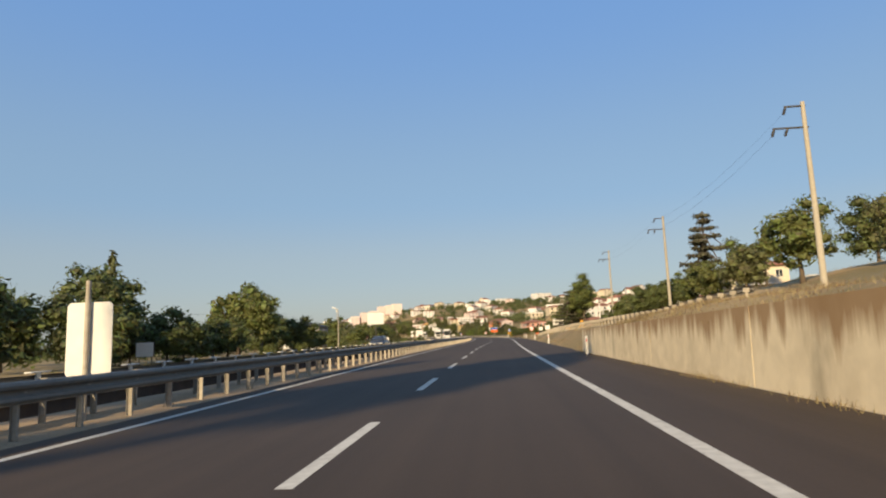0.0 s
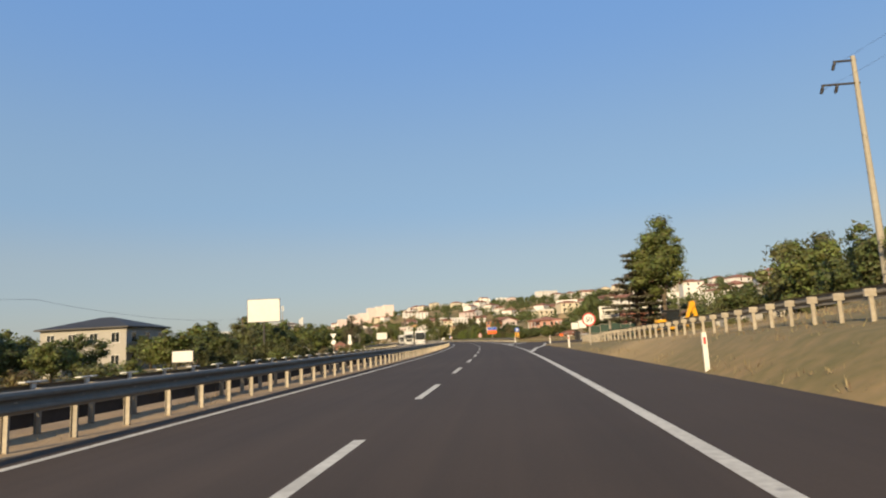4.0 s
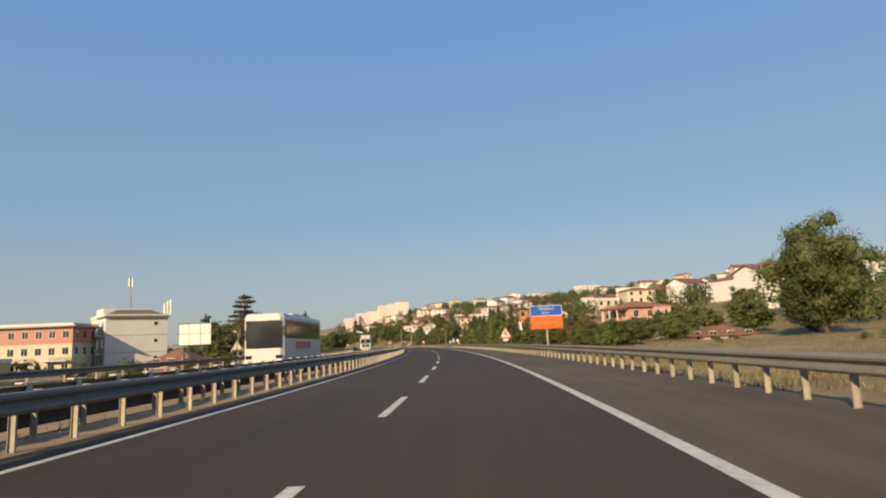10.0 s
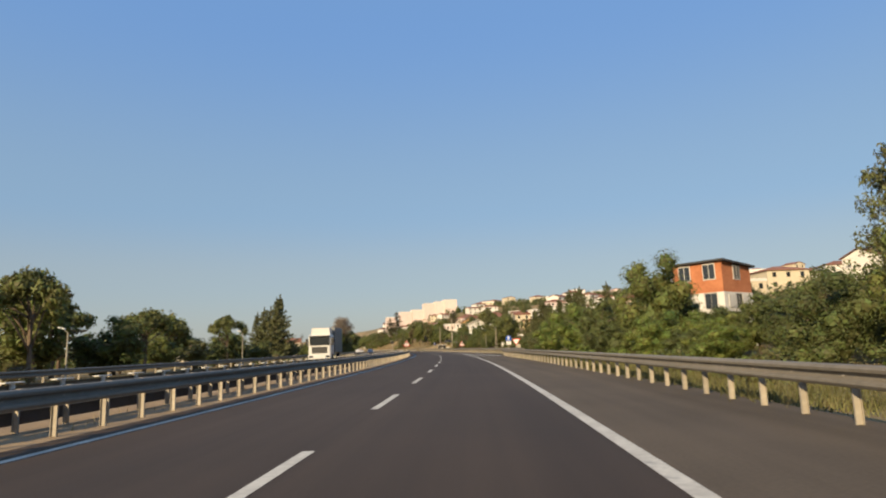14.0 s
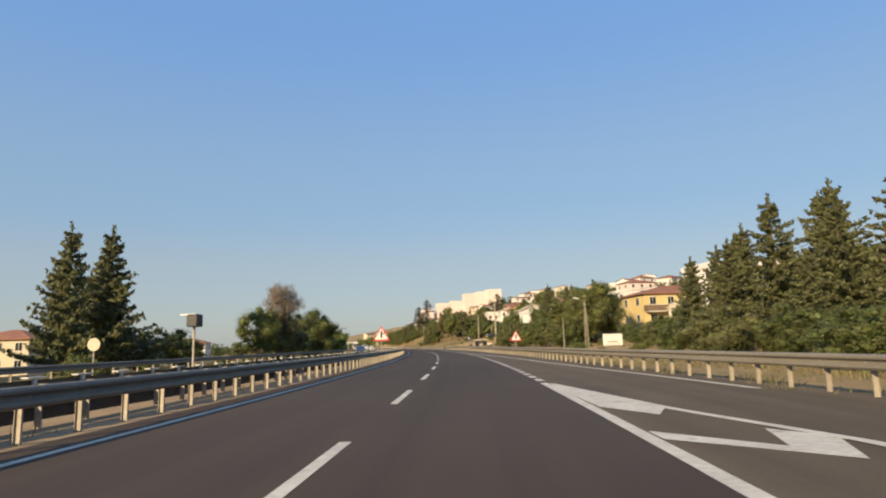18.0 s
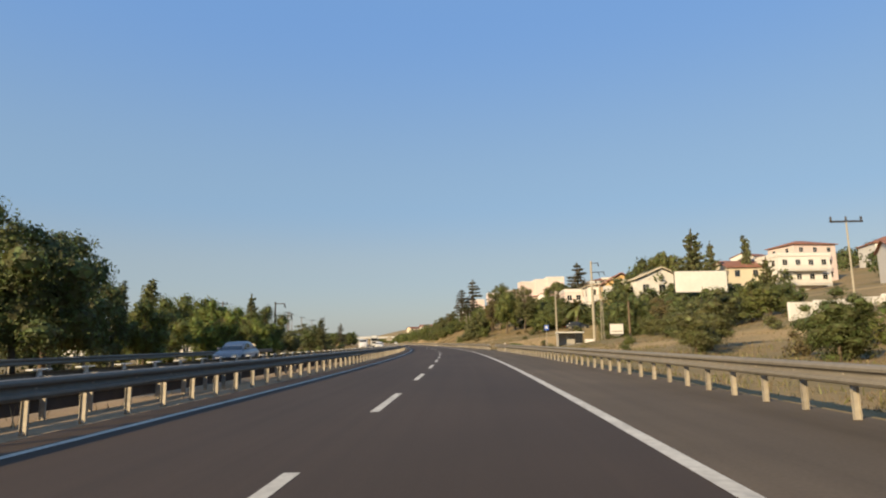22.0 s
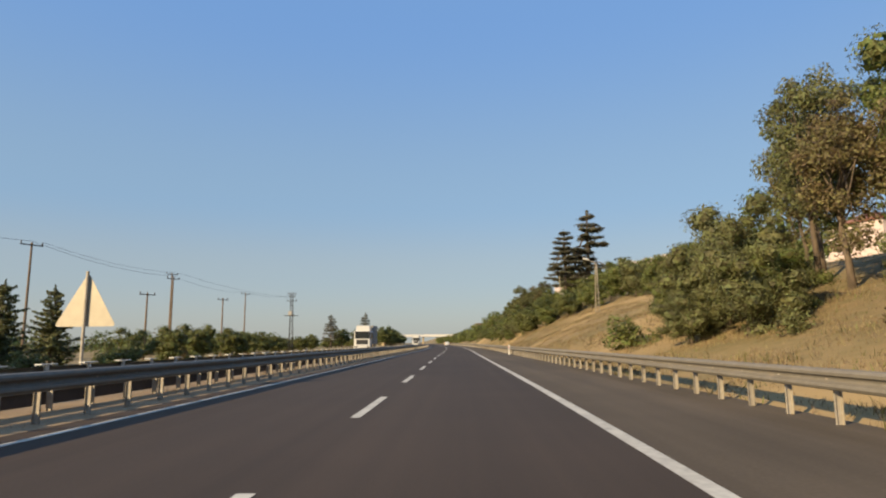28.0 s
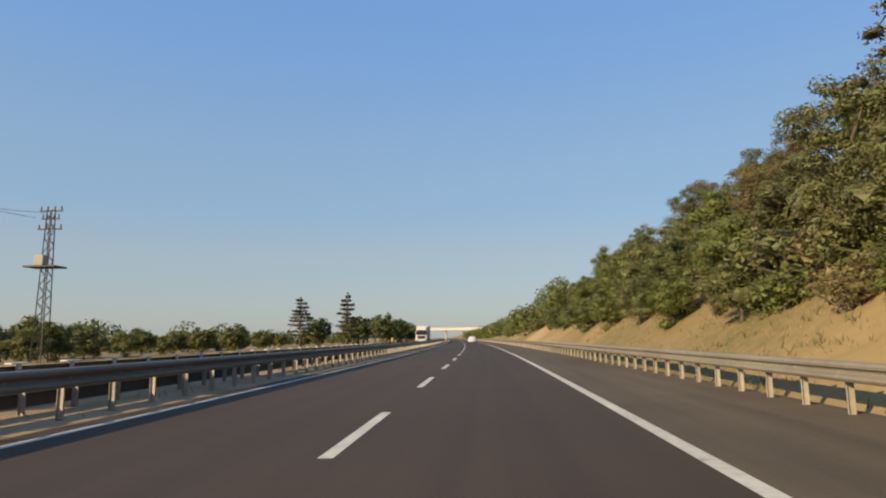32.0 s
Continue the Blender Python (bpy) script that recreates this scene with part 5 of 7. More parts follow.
# big trees by the exit, parked machines
tree(168.0, 25.6, 16.8, "tall", 1.2)
tree(171.5, 22.8, 12.4, "cedar", 1.3)
tree(175, 25.5, 10.5, "cedar", 1.2)
for s, lat, h, k, w in ((150, 34, 10.5, "olive", 1.1), (158, 38, 11, "pinebush", 1.1), (146, 42, 11, "bushdark", 1.1), (141, 31.5, 9, "bushy", 1.0), (164, 44, 10, "bushdark", 1.2), (172, 37, 8, "olive", 1.2), (180, 41, 7.5, "bushdark", 1.3), (190, 40, 6.5, "olive", 1.3), (156, 31, 6.5, "bushdark", 1.2), (184, 36, 6, "bushdark", 1.2), (196, 44, 6, "bushdark", 1.2)):
    tree(s, lat, h, k, w)
van = car(facing(161, 25.8, 0, 75), (0.75, 0.74, 0.7), "white panel van parked beside the side road", "van", True)
car(facing(166, 30, 0, 60), (0.05, 0.05, 0.055), "black car parked under the trees")

ex = thing("backhoe_loader", "yellow backhoe loader with a raised jointed arm and dark cab", "excavator", facing(143.5, 19.4, 0, 8) @ Matrix.Scale(0.86, 4))
part("chassis", Build().box(-2.6, 0.4, -0.9, 0.9, 0.6, 1.25, 0.1), YELLOW, ex)
part("cab", Build().box(-1.9, -0.4, -0.75, 0.75, 1.25, 2.6, 0.08), GLASS, ex)
part("cab_roof", Build().box(-2.0, -0.3, -0.82, 0.82, 2.6, 2.72, 0.04), STEEL_DARK, ex)
part("bonnet", Build().box(-2.9, -1.9, -0.5, 0.5, 1.25, 1.7, 0.08), YELLOW, ex)
part("boom", Build().prism([(0.2, 0.9), (0.5, 0.75), (1.05, 2.3), (1.75, 3.3), (1.55, 3.62), (1.2, 3.55), (0.75, 2.4)], -0.16, 0.16), YELLOW, ex)
part("dipper", Build().prism([(1.2, 3.55), (1.75, 3.62), (2.1, 1.6), (2.0, 0.95), (1.7, 0.95), (1.62, 1.7)], 0.18, 0.42), YELLOW, ex)
part("ram", Build().tube((0.35, 0, 1.1), (1.5, 0, 2.2), 0.07, 0.05, 8), STEEL_DARK, ex, "dark hydraulic ram")
part("bucket", Build().prism([(1.5, 0.95), (2.2, 1.0), (2.3, 0.5), (1.9, 0.1), (1.4, 0.35)], -0.1, 0.7), STEEL_DARK, ex)
for y in (-0.85, 0.85):
    part("wheel", Build().tube((-0.6, y - 0.2, 0.62), (-0.6, y + 0.2, 0.62), 0.62, 0.62, 18), RUBBER, ex)
    part("front_wheel", Build().tube((-2.3, y - 0.15, 0.42), (-2.3, y + 0.15, 0.42), 0.42, 0.42, 16), RUBBER, ex)
brow = thing("block_row", "row of pale concrete blocks stacked beside the side road", "concrete blocks")
for k in range(9):
    part("block", Build().box(-0.9, 0.9, -0.45, 0.45, -0.1, 0.95 + 0.15 * (k % 3), 0.05), PLASTER["grey"], brow, "", facing(153 - 1.1 * k, 26.5 + 0.5 * (k % 2), 0.1, 78 + 5 * (k % 3)))
house(facing(196, 62, 0, 10), 12, 9, 2, "cream", "hip", 1.6, label="cream house with a red roof behind the trees")
house(facing(212, 48, 0, -5), 10, 8, 1, "white", "hip", 1.4, label="low white house with a red roof")
GREEN_SHEET = material("green_sheet", (0.05, 0.085, 0.06), 0.7, fine=3)
shed = thing("market_stall", "open roadside stall with a dark green sheet roof", "stall", facing(190, 30, 0, 0))
part("roof", roof_mesh("shed", 9, 4, 2.0, 0.4, 0.3, None), GREEN_SHEET, shed)
for sx in (-4.2, 0, 4.2):
    part("post", Build().tube((sx, -1.8, -0.5), (sx, -1.8, 2.4), 0.06, 0.06, 6), STEEL_DARK, shed)
part("back_wall", Build().box(-4.4, 4.4, 1.7, 1.8, -0.5, 2.0), GREEN_SHEET, shed)
tel = billboard(176.4, 19.9, 2.9, 2.75, 4.85, "white trade board with grey lettering on one steel post", 1, post_mat=ZINC_POST, lines=((0, 1.62, 2.2, 0.3, STEEL_DARK), (0, 0.78, 2.3, 0.1, STEEL_DARK), (0, 0.5, 2.4, 0.1, STEEL_DARK), (-0.2, 0.22, 1.9, 0.08, STEEL_DARK)))
put("writing", text_mesh("TEL ÇİT", 0.52, STEEL_DARK), tel, "dark grey capital letters", Matrix.Translation((0, -0.092, 3.98 - height(176.4, 19.9))) @ UP)
billboard(181, 15.5, 1.1, 1.7, 2.7, "small white notice board on a post", 1)
NET = material("green_netting", (0.035, 0.075, 0.055), 0.85, second=(0.025, 0.05, 0.04), fine=30, coarse=1.2, amount=0.9)
for k, (s, lat, h, turn) in enumerate(((187.2, 20.0, 2.3, 4), (187.4, 21.7, 2.5, -6), (187.0, 23.4, 2.6, 3), (187.3, 25.1, 2.4, -3), (187.8, 26.8, 2.5, 5), (186.6, 28.5, 2.2, 0))):
    net = thing("netting_panel", "dark green netting panel in a pale metal frame", "fence panel", facing(s, lat, 0, turn), "netting panels of the yard")
    part("net", Build().box(-0.78, 0.78, -0.012, 0.012, 0.05, h - 0.05), NET, net)
    for x in (-0.82, 0.82):
        part("post", Build().tube((x, 0, -0.3), (x, 0, h + 0.1), 0.035, 0.035, 6), ZINC_POST, net)
    for z in (0.05, h * 0.5, h):
        part("rail", Build().box(-0.8, 0.8, -0.03, 0.03, z - 0.025, z + 0.025), ZINC_POST, net)
heap = thing("scrap_pile", "pile of bent pale boards and rods before the netting", "scrap")
hr = random.Random(12)
for k in range(9):
    part("board", Build().box(-0.06, 0.06, -0.9, 0.9, 0, 0.05, 0.01), ZINC_POST if k % 2 else TIMBER, heap, "", facing(185.6 + hr.uniform(-0.5, 0.5), 20.5 + 0.9 * k, 0.12 + 0.1 * (k % 3), hr.uniform(0, 180)) @ Matrix.Rotation(hr.uniform(-0.5, 0.5), 4, "X"))
sheet = thing("tin_hoarding", "blank white sheet on a timber frame above the stone baskets", "hoarding", facing(196.5, 19.75, 0, -8))
part("sheet", Build().box(-0.72, 0.72, -0.04, 0.0, 2.4, 3.75, 0.01), WHITE, sheet)
for x in (-0.62, 0.62):
    part("post", Build().box(x - 0.05, x + 0.05, 0.0, 0.1, -0.3, 3.65), TIMBER, sheet)
part("crossbar", Build().box(-0.7, 0.7, 0.1, 0.16, 2.4, 2.52), TIMBER, sheet)
gab = thing("gabion_wall", "wire baskets filled with grey stones", "gabion")
GABION = material("gabion_stone", (0.42, 0.415, 0.41), 0.95, second=(0.14, 0.14, 0.14), fine=4, coarse=2, amount=1.4, bump=0.1)
grg = np.random.default_rng(2)
for k in range(3):
    m0 = facing(193.8 + 0.25 * k, 19.4 + 1.42 * k, 0, 4)
    part("basket", Build().box(-0.66, 0.66, -0.5, 0.5, -0.2, 1.35, 0.12), GABION, gab, "", m0)
    for q in range(24):
        x, z = (q % 6) * 0.22 - 0.55, (q // 6) * 0.33 + 0.16
        r = grg.uniform(0.12, 0.19)
        st = Build().box(-r, r, -r * 0.7, r * 0.7, -r * 0.9, r * 0.9, r * 0.35, Matrix.Translation((x + grg.uniform(-0.04, 0.04), -0.5, z + grg.uniform(-0.04, 0.04))) @ Matrix.Rotation(grg.uniform(0, 3), 4, "Y"))
        part("stone", st, GABION, gab, "", m0)
part("dark_sheet", Build().box(-0.42, 0.42, -0.05, 0.05, -0.2, 1.75), BLACK, gab, "dark sheet at the end of the baskets", facing(194.2, 18.35, 0, 6))
guardrail(166.8, 176, line_through((166.8, 13.6), (171, 17.4), (176, 22.5)), -1, "weathered guardrail round the corner of the side road", step=1.0)
house(facing(250, 48, 0, -8), 7, 7, 2, "red", "gable_x", 1.1, label="dark red two-storey house with a red roof and white balcony", balcony=(("a", 1, -3.2, -0.8),), sh=2.4)
house(facing(238, 60, 0, 5), 6, 7, 1, "white", "flat", label="small white flat-roofed house")

# chevron and keep-right sign on the gore
ch = thing("chevron_sign", "blue arrow disc over an orange and black chevron board", "road sign", facing(187.6, 7.0))
sign_post(ch, 2.5, 0.045)
plate(ch, disc(0.39), 2.16, 0.0, BLUE, "disc", "blue disc")
plate(ch, [(-0.11, 1.86), (-0.02, 1.86), (-0.02, 2.26), (0.05, 2.26), (-0.065, 2.48), (-0.18, 2.26), (-0.11, 2.26)], 0, 0.008, WHITE, "arrow", "white arrow")
plate(ch, [(-0.02, 1.98), (0.1, 2.1), (0.1, 2.0), (0.32, 2.12), (0.1, 2.28), (0.1, 2.19), (-0.02, 2.1)], 0, 0.008, WHITE, "side_arrow", "white arrow")
part("board", Build().box(-0.38, 0.38, -0.006, 0.0, 0.78, 1.76), BLACK, ch)
for k in range(3):
    z = 0.79 + 0.33 * k
    if k < 2:
        pts = [(-0.38, z), (0, z + 0.3), (0.38, z), (0.38, z + 0.19), (0, z + 0.49), (-0.38, z + 0.19)]
    else:
        pts = [(-0.38, z), (0, z + 0.3), (0.38, z), (0.38, z + 0.19), (0.22, z + 0.31), (-0.22, z + 0.31), (-0.38, z + 0.19)]
    plate(ch, pts, 0, 0.008, YELLOW, "chevron", "orange chevron")
orange_sign = thing("roadworks_sign", "small orange roadworks sign on a thin post", "road sign", facing(214.6, 19.2))
sign_post(orange_sign, 1.3, 0.03)
plate(orange_sign, rounded(0.75, 0.5, 0.05), 1.25, 0.0, ORANGE, "face")

# round tree in the field, and more trees to the houses
tree(270, 43.4, 17.4, "bushdark", 0.86, dense=True)
tree(269, 42.6, 14.5, "bushdark", 0.9, dense=True)
for s, lat, h, k, w in ((286, 52, 7, "bushdark", 1.2), (296, 50, 6, "bushdark", 1.3), (302, 46, 5, "olive", 1.3), (308, 55, 7, "bushdark", 1.2), (314, 48, 6, "bushdark", 1.3), (320, 62, 7, "bushy", 1.2), (330, 52, 6, "bushdark", 1.3), (300, 62, 7, "bushdark", 1.3), (312, 68, 7, "pinebush", 1.2), (335, 72, 8, "bushdark", 1.2), (346, 48, 6, "bushdark", 1.3), (300, 30, 3.5, "bright", 1.3), (292, 26, 2.6, "bright", 1.4), (306, 34, 4, "bushdark", 1.2), (340, 30, 6, "bushdark", 1.2), (352, 34, 7, "bushdark", 1.3)):
    tree(s, lat, h, k, w)

# direction board, warning sign
db = thing("direction_board", "blue over orange information board on a steel post", "road sign", facing(250.2, 8.5, 0.35))
part("post", Build().tube((0, 0.08, -0.5), (0, 0.08, 3.3), 0.08, 0.08, 10), ZINC_POST, db)
part("brace", Build().box(-1.1, 1.1, 0.0, 0.06, 1.9, 2.0).box(-1.1, 1.1, 0.0, 0.06, 2.9, 3.0), ZINC_POST, db)
plate(db, [(x, z) for x, z in rounded(2.5, 0.82, 0.06)], 3.08, 0.0, WHITE, "blue_panel_rim", "white rim")
plate(db, rounded(2.42, 0.74, 0.05), 3.08, 0.007, BLUE, "blue_panel", "blue panel")
plate(db, rounded(2.5, 0.97, 0.04), 2.165, 0.0, ORANGE, "orange_panel", "orange panel")
plate(db, rounded(2.42, 0.89, 0.04), 2.165, 0.007, BLACK, "orange_rim", "dark rim line")
plate(db, rounded(2.38, 0.85, 0.03), 2.165, 0.014, ORANGE, "orange_face", "orange face")
put("writing", text_mesh("TEKİRDAĞ", 0.25, WHITE), db, "white capital letters", Matrix.Translation((0, -0.016, 3.22)) @ UP)
put("writing", text_mesh("İl Sınırı", 0.22, WHITE), db, "white letters", Matrix.Translation((0, -0.016, 2.92)) @ UP)
put("writing", text_mesh("KARAYOLLARI", 0.21, BLACK), db, "black capital letters", Matrix.Translation((0, -0.023, 2.4)) @ UP)
put("writing", text_mesh("18 Şube Şefliği", 0.2, BLACK), db, "black letters", Matrix.Translation((0, -0.023, 1.95)) @ UP)
triangle_sign(268.8, 7.4, 2.62, 0.7, "narrow", "red and white triangular warning sign over a small plate", True)
villa = house(facing(325, 42.5, -0.5, 14), 9.5, 9, 2, "salmon", "hip", 1.3, label="salmon pink two-storey villa with a red hipped roof and white windows", balcony=(("a", 1, -4.5, -2.2),), per_face=(3, 3), sh=2.8, over=0.7)
part("bay_window", Build().box(0.4, 4.2, -5.6, -4.5, 0.1, 2.5, 0.04), FRAME, villa, "white glazed bay")
for k in range(4):
    part("bay_pane", Build().box(0.55 + 0.92 * k, 1.33 + 0.92 * k, -5.63, -5.6, 0.95, 2.3), GLASS, villa)
part("upper_bay", Build().box(0.6, 4.4, -5.3, -4.5, 2.9, 5.6, 0.04), PLASTER["salmon"], villa)
for x in (1.0, 2.9):
    part("upper_window", Build().box(x, x + 1.3, -5.34, -5.3, 3.8, 5.1, 0.01), FRAME, villa, "white upper window")
    part("upper_pane", Build().box(x + 0.1, x + 0.6, -5.36, -5.34, 3.9, 5.0), GLASS, villa)
part("terrace_roof", Build().box(-7.4, -4.7, -4.5, 1.0, 5.2, 5.4, 0.03), TILE, villa, "tiled terrace roof")
for y in (-4.3, -1.6, 0.8):
    part("terrace_post", Build().box(-7.3, -7.1, y, y + 0.2, -1, 5.2), PLASTER["white"], villa)
part("terrace_floor", Build().box(-7.4, -4.7, -4.5, 1.0, 2.6, 2.8, 0.03), PLASTER["white"], villa)
house(facing(290, 41, -1.2, 5), 8, 6, 1, "white", "hip", 1.3, label="low white house with a red hipped roof", sh=1.6)
for s, lat, h, k, w in ((266, 17.5, 2.2, "bright", 1.5), (271, 20.5, 2.4, "bright", 1.5), (276, 24, 3.4, "bushdark", 1.4), (283, 27, 4.4, "bushdark", 1.4), (279, 30, 4.6, "bushy", 1.3), (287, 32, 5, "bushdark", 1.4), (293, 36, 5, "olive", 1.3), (300, 40, 5, "bushdark", 1.3), (296, 28, 4.2, "bushdark", 1.3)):
    tree(s, lat, h, k, w)
brick = house(facing(334, 23.6, 0, 38), 4.6, 4.4, 3, "brick", "shed", -0.35, label="unfinished house with red brick upper floor and pale floors below", sh=2.42, roof_mat=STEEL_DARK, faces="ab", per_face=(1, 2), over=0.35)
part("plastered_floor", Build().box(-2.34, 2.34, -2.24, 2.24, -1, 4.75), PLASTER["white"], brick, "pale plastered lower floors")
for sx in (-1.1, 1.1):
    part("blind", Build().box(sx - 0.6, sx + 0.6, -2.3, -2.25, 3.5, 4.5), FRAME, brick)

# roadside trees after the board
for s, lat, h, k, w in ((319, 13.4, 7.7, "bushy", 0.85), (322, 15.0, 6.4, "olive", 0.9), (312, 11.2, 3.3, "bright", 1.2), (315, 15.2, 3.6, "bright", 1.2), (308, 12.6, 2.6, "bright", 1.3), (302, 17.6, 8.6, "thin", 0.95), (299.5, 15.6, 6.0, "bushy", 0.8), (300, 12.8, 3.9, "bushdark", 1.0), (313, 18.6, 4.3, "bushdark", 1.3), (318, 19.2, 4.0, "bushy", 1.3), (316, 21.8, 5.0, "olive", 1.3), (308, 16.6, 3.6, "bushdark", 1.3), (305, 18.0, 4.4, "bushdark", 1.2), (310, 20.5, 5.0, "bushdark", 1.3), (322, 18.6, 3.6, "bright", 1.3), (325, 21.5, 3.8, "bushdark", 1.3), (329, 26.5, 4.6, "bushdark", 1.3), (323, 26, 5, "olive", 1.3), (316, 26, 5.2, "bushdark", 1.4), (330, 32, 6, "bushdark", 1.4), (292, 17, 3.8, "bushdark", 1.3), (290, 20, 5, "brown", 1.2), (284, 14, 3, "thin", 1.2), (328, 12.2, 5.6, "bushdark", 0.95), (336, 12.5, 6, "bright", 1.0), (343, 13.5, 5, "bushdark", 1.1), (349, 12, 4.5, "bright", 1.1), (340, 17, 6.5, "bushy", 1.0), (352, 16, 6, "bushdark", 1.2), (288, 13, 3.0, "bushdark", 1.3), (346, 21, 6, "bushdark", 1.2)):
    tree(s, lat, h, k, w)

hr = random.Random(31)
for k in range(34):
    s = hr.uniform(268, 332)
    tree(s, hr.uniform(12, 17) + (0 if s > 292 else 5), hr.uniform(2.2, 3.8), hr.choice(("bushdark", "bushdark", "bushy", "olive", "brown")), 1.35)

# junction signs
ms = thing("ahead_only_sign", "round blue ahead-only sign over a white route plate", "road sign", facing(353.0, 7.85) @ Matrix.Translation((0, 0, 0.35)) @ Matrix.Scale(0.84, 4))
sign_post(ms, 2.3, 0.05)
plate(ms, disc(0.4), 2.0, 0.0, BLUE, "disc", "blue disc")
plate(ms, [(-0.07, 1.72), (0.07, 1.72), (0.07, 2.06), (0.2, 2.06), (0.0, 2.3), (-0.2, 2.06), (-0.07, 2.06)], 0, 0.008, WHITE, "arrow", "white arrow")
plate(ms, rounded(0.66, 0.52, 0.03), 1.4, 0.0, WHITE, "route_plate", "white route plate")
put("writing", text_mesh("110-04", 0.17, BLACK), ms, "black route number", Matrix.Translation((0, -0.012, 1.52)) @ UP)
put("writing", text_mesh("0 4 3", 0.17, BLACK), ms, "black kilometre number", Matrix.Translation((0, -0.012, 1.28)) @ UP)
ys = thing("yield_sign", "red and white give-way triangle facing the slip road", "road sign", facing(364.2, 10.2, 0, -12))
sign_post(ys, 1.9)
plate(ys, triangle(0.55, 0.12, True), 1.62, 0.0, SIGN_BACK, "back")
plate(ys, triangle(0.545, 0.12, True), 1.62, 0.007, RED, "border", "red border")
plate(ys, [(x, z + 0.02) for x, z in triangle(0.4, 0.1, True)], 1.62, 0.014, WHITE, "face", "white face")
round_sign(369, 11.2, 1.1, 0.28, "grey back of a small round road sign")
street_lamp(368.6, 20.0, 6.1, "lattice steel lamp post with a curved arm", -1.0, True)
wire([spot(368.6, 20.0, 7.2), spot(400, 30, 8.5), spot(438, 19.6, 6.4)], 0.015, 0.5)
house(facing(389, 41, -0.4, 20), 11, 10, 2, "palepink", "gable", 1.8, label="pink and white villa with a balustrade balcony and red roof", balcony=(("a", 1, -5, 5), ("b", 1, -4, 4)), sh=3.0, over=0.9)

hr = random.Random(41)
for k in range(16):
    tree(hr.uniform(372, 402), hr.uniform(13.5, 18.5), hr.uniform(2.2, 3.6), hr.choice(("bushdark", "bushdark", "olive")), 1.4)
for s, lat, h, k in ((433, 36, 7.5, "bushdark"), (420, 34, 8.0, "conifer")):
    tree(s, lat, h, k, 1.2)

# conifers in a row
for s, lat, h, k in ((393, 21.0, 7.6, "conifer"), (396, 27, 10, "conifer"), (400, 21.4, 9.6, "conifer"), (398, 24.3, 9, "conifer"), (404, 28, 10.5, "conifer"), (405, 20.9, 7.8, "conifer"), (409, 24, 9, "conifer"), (413, 33, 11, "conifer"), (416, 27, 8.9, "conifer"), (411, 20.5, 6.5, "conifer"), (420, 24.5, 8.0, "conifer"), (424, 29, 9, "conifer"), (386, 26, 8, "bushdark"), (390, 31, 10, "conifer"), (390, 17.4, 5.0, "conifer")):
    tree(s, lat, h, k, 1.1)
house(facing(438, 38.2, -1.1, 6), 10, 8, 3, "white", "flat", label="white villa with balconies and a flat pale roof behind conifers", balcony=(("a", 1, -5, -1), ("a", 2, -5, 1), ("b", 1, -3, 3)), sh=2.5, over=0.6, per_face=(4, 2))
villa = house(facing(463, 38, -0.3, 4), 9, 9, 2, "yellow", "hip", 1.2, label="pale ochre villa with a gabled porch and brown wooden balcony", balcony=(("a", 1, -4.4, -1),), sh=2.7)
part("porch", Build().box(-1.6, 4.4, -7.0, -4.5, 2.6, 3.0, 0.03).prism([(-1.9, 3.0), (4.7, 3.0), (1.4, 4.4)], -7.1, -4.5), PLASTER["cream"], villa, "cream gabled porch")
for q in (-1.4, 1.4, 4.2):
    part("porch_post", Build().box(q - 0.15, q + 0.15, -6.9, -6.6, -1, 2.6), PLASTER["white"], villa)
part("porch_wall", Build().box(1.0, 4.3, -6.2, -6.0, -1, 2.6), TILE, villa, "brick red porch wall")
part("wooden_balcony", Build().box(-4.6, -1.0, -5.9, -4.5, 2.7, 3.6, 0.03), TIMBER, villa, "brown wooden balcony")
billboard(430.6, 19.6, 2.2, 0.55, 1.85, "low white board with faded brown lettering bars", 2, lines=((0, 0.38, 1.2, 0.09, TIMBER), (0, 0.18, 1.7, 0.05, PLASTER["grey"]), (-0.1, 0.02, 1.5, 0.05, PLASTER["grey"]), (0, -0.14, 1.7, 0.05, PLASTER["grey"]), (-0.2, -0.3, 1.2, 0.05, TIMBER)))
street_lamp(437, 18.4, 5.6, "lattice lamp post with a pale arm over the slip road", -0.9, True)
utility_pole(441, 16.5, 4.0, "short weathered grey pole", 0, POLE_CONCRETE, r=0.07)
triangle_sign(431, 8.85, 2.55, 0.68, "junction", "red and white triangular junction warning sign behind the rail")
triangle_sign(415.6, -4.88, 2.98, 0.76, "junction", "large red and white triangular junction warning sign on the median")
tree(451, 23.6, 10.8, "pinebush", 1.15, dense=True)
tree(457, 24.5, 10.4, "pinebush", 1.2, dense=True)
tree(448, 20.5, 7.6, "pinebush", 1.05, dense=True)
for s, lat, h, k in ((446, 17.2, 4.0, "bushdark"), (452, 17.6, 4.6, "olive"), (457, 16.8, 4.2, "bushdark"), (463, 16.0, 4.0, "bushy"), (468, 15.4, 3.4, "bushdark"), (458, 20.5, 6.5, "bushdark")):
    tree(s, lat, h, k, 1.1)
tree(455, 20.5, 8.0, "pinebush", 1.15, dense=True)
tree(462, 18.5, 8.6, "bushdark", 0.85)
tree(463, 25, 8.4, "pinebush", 1.1, dense=True)
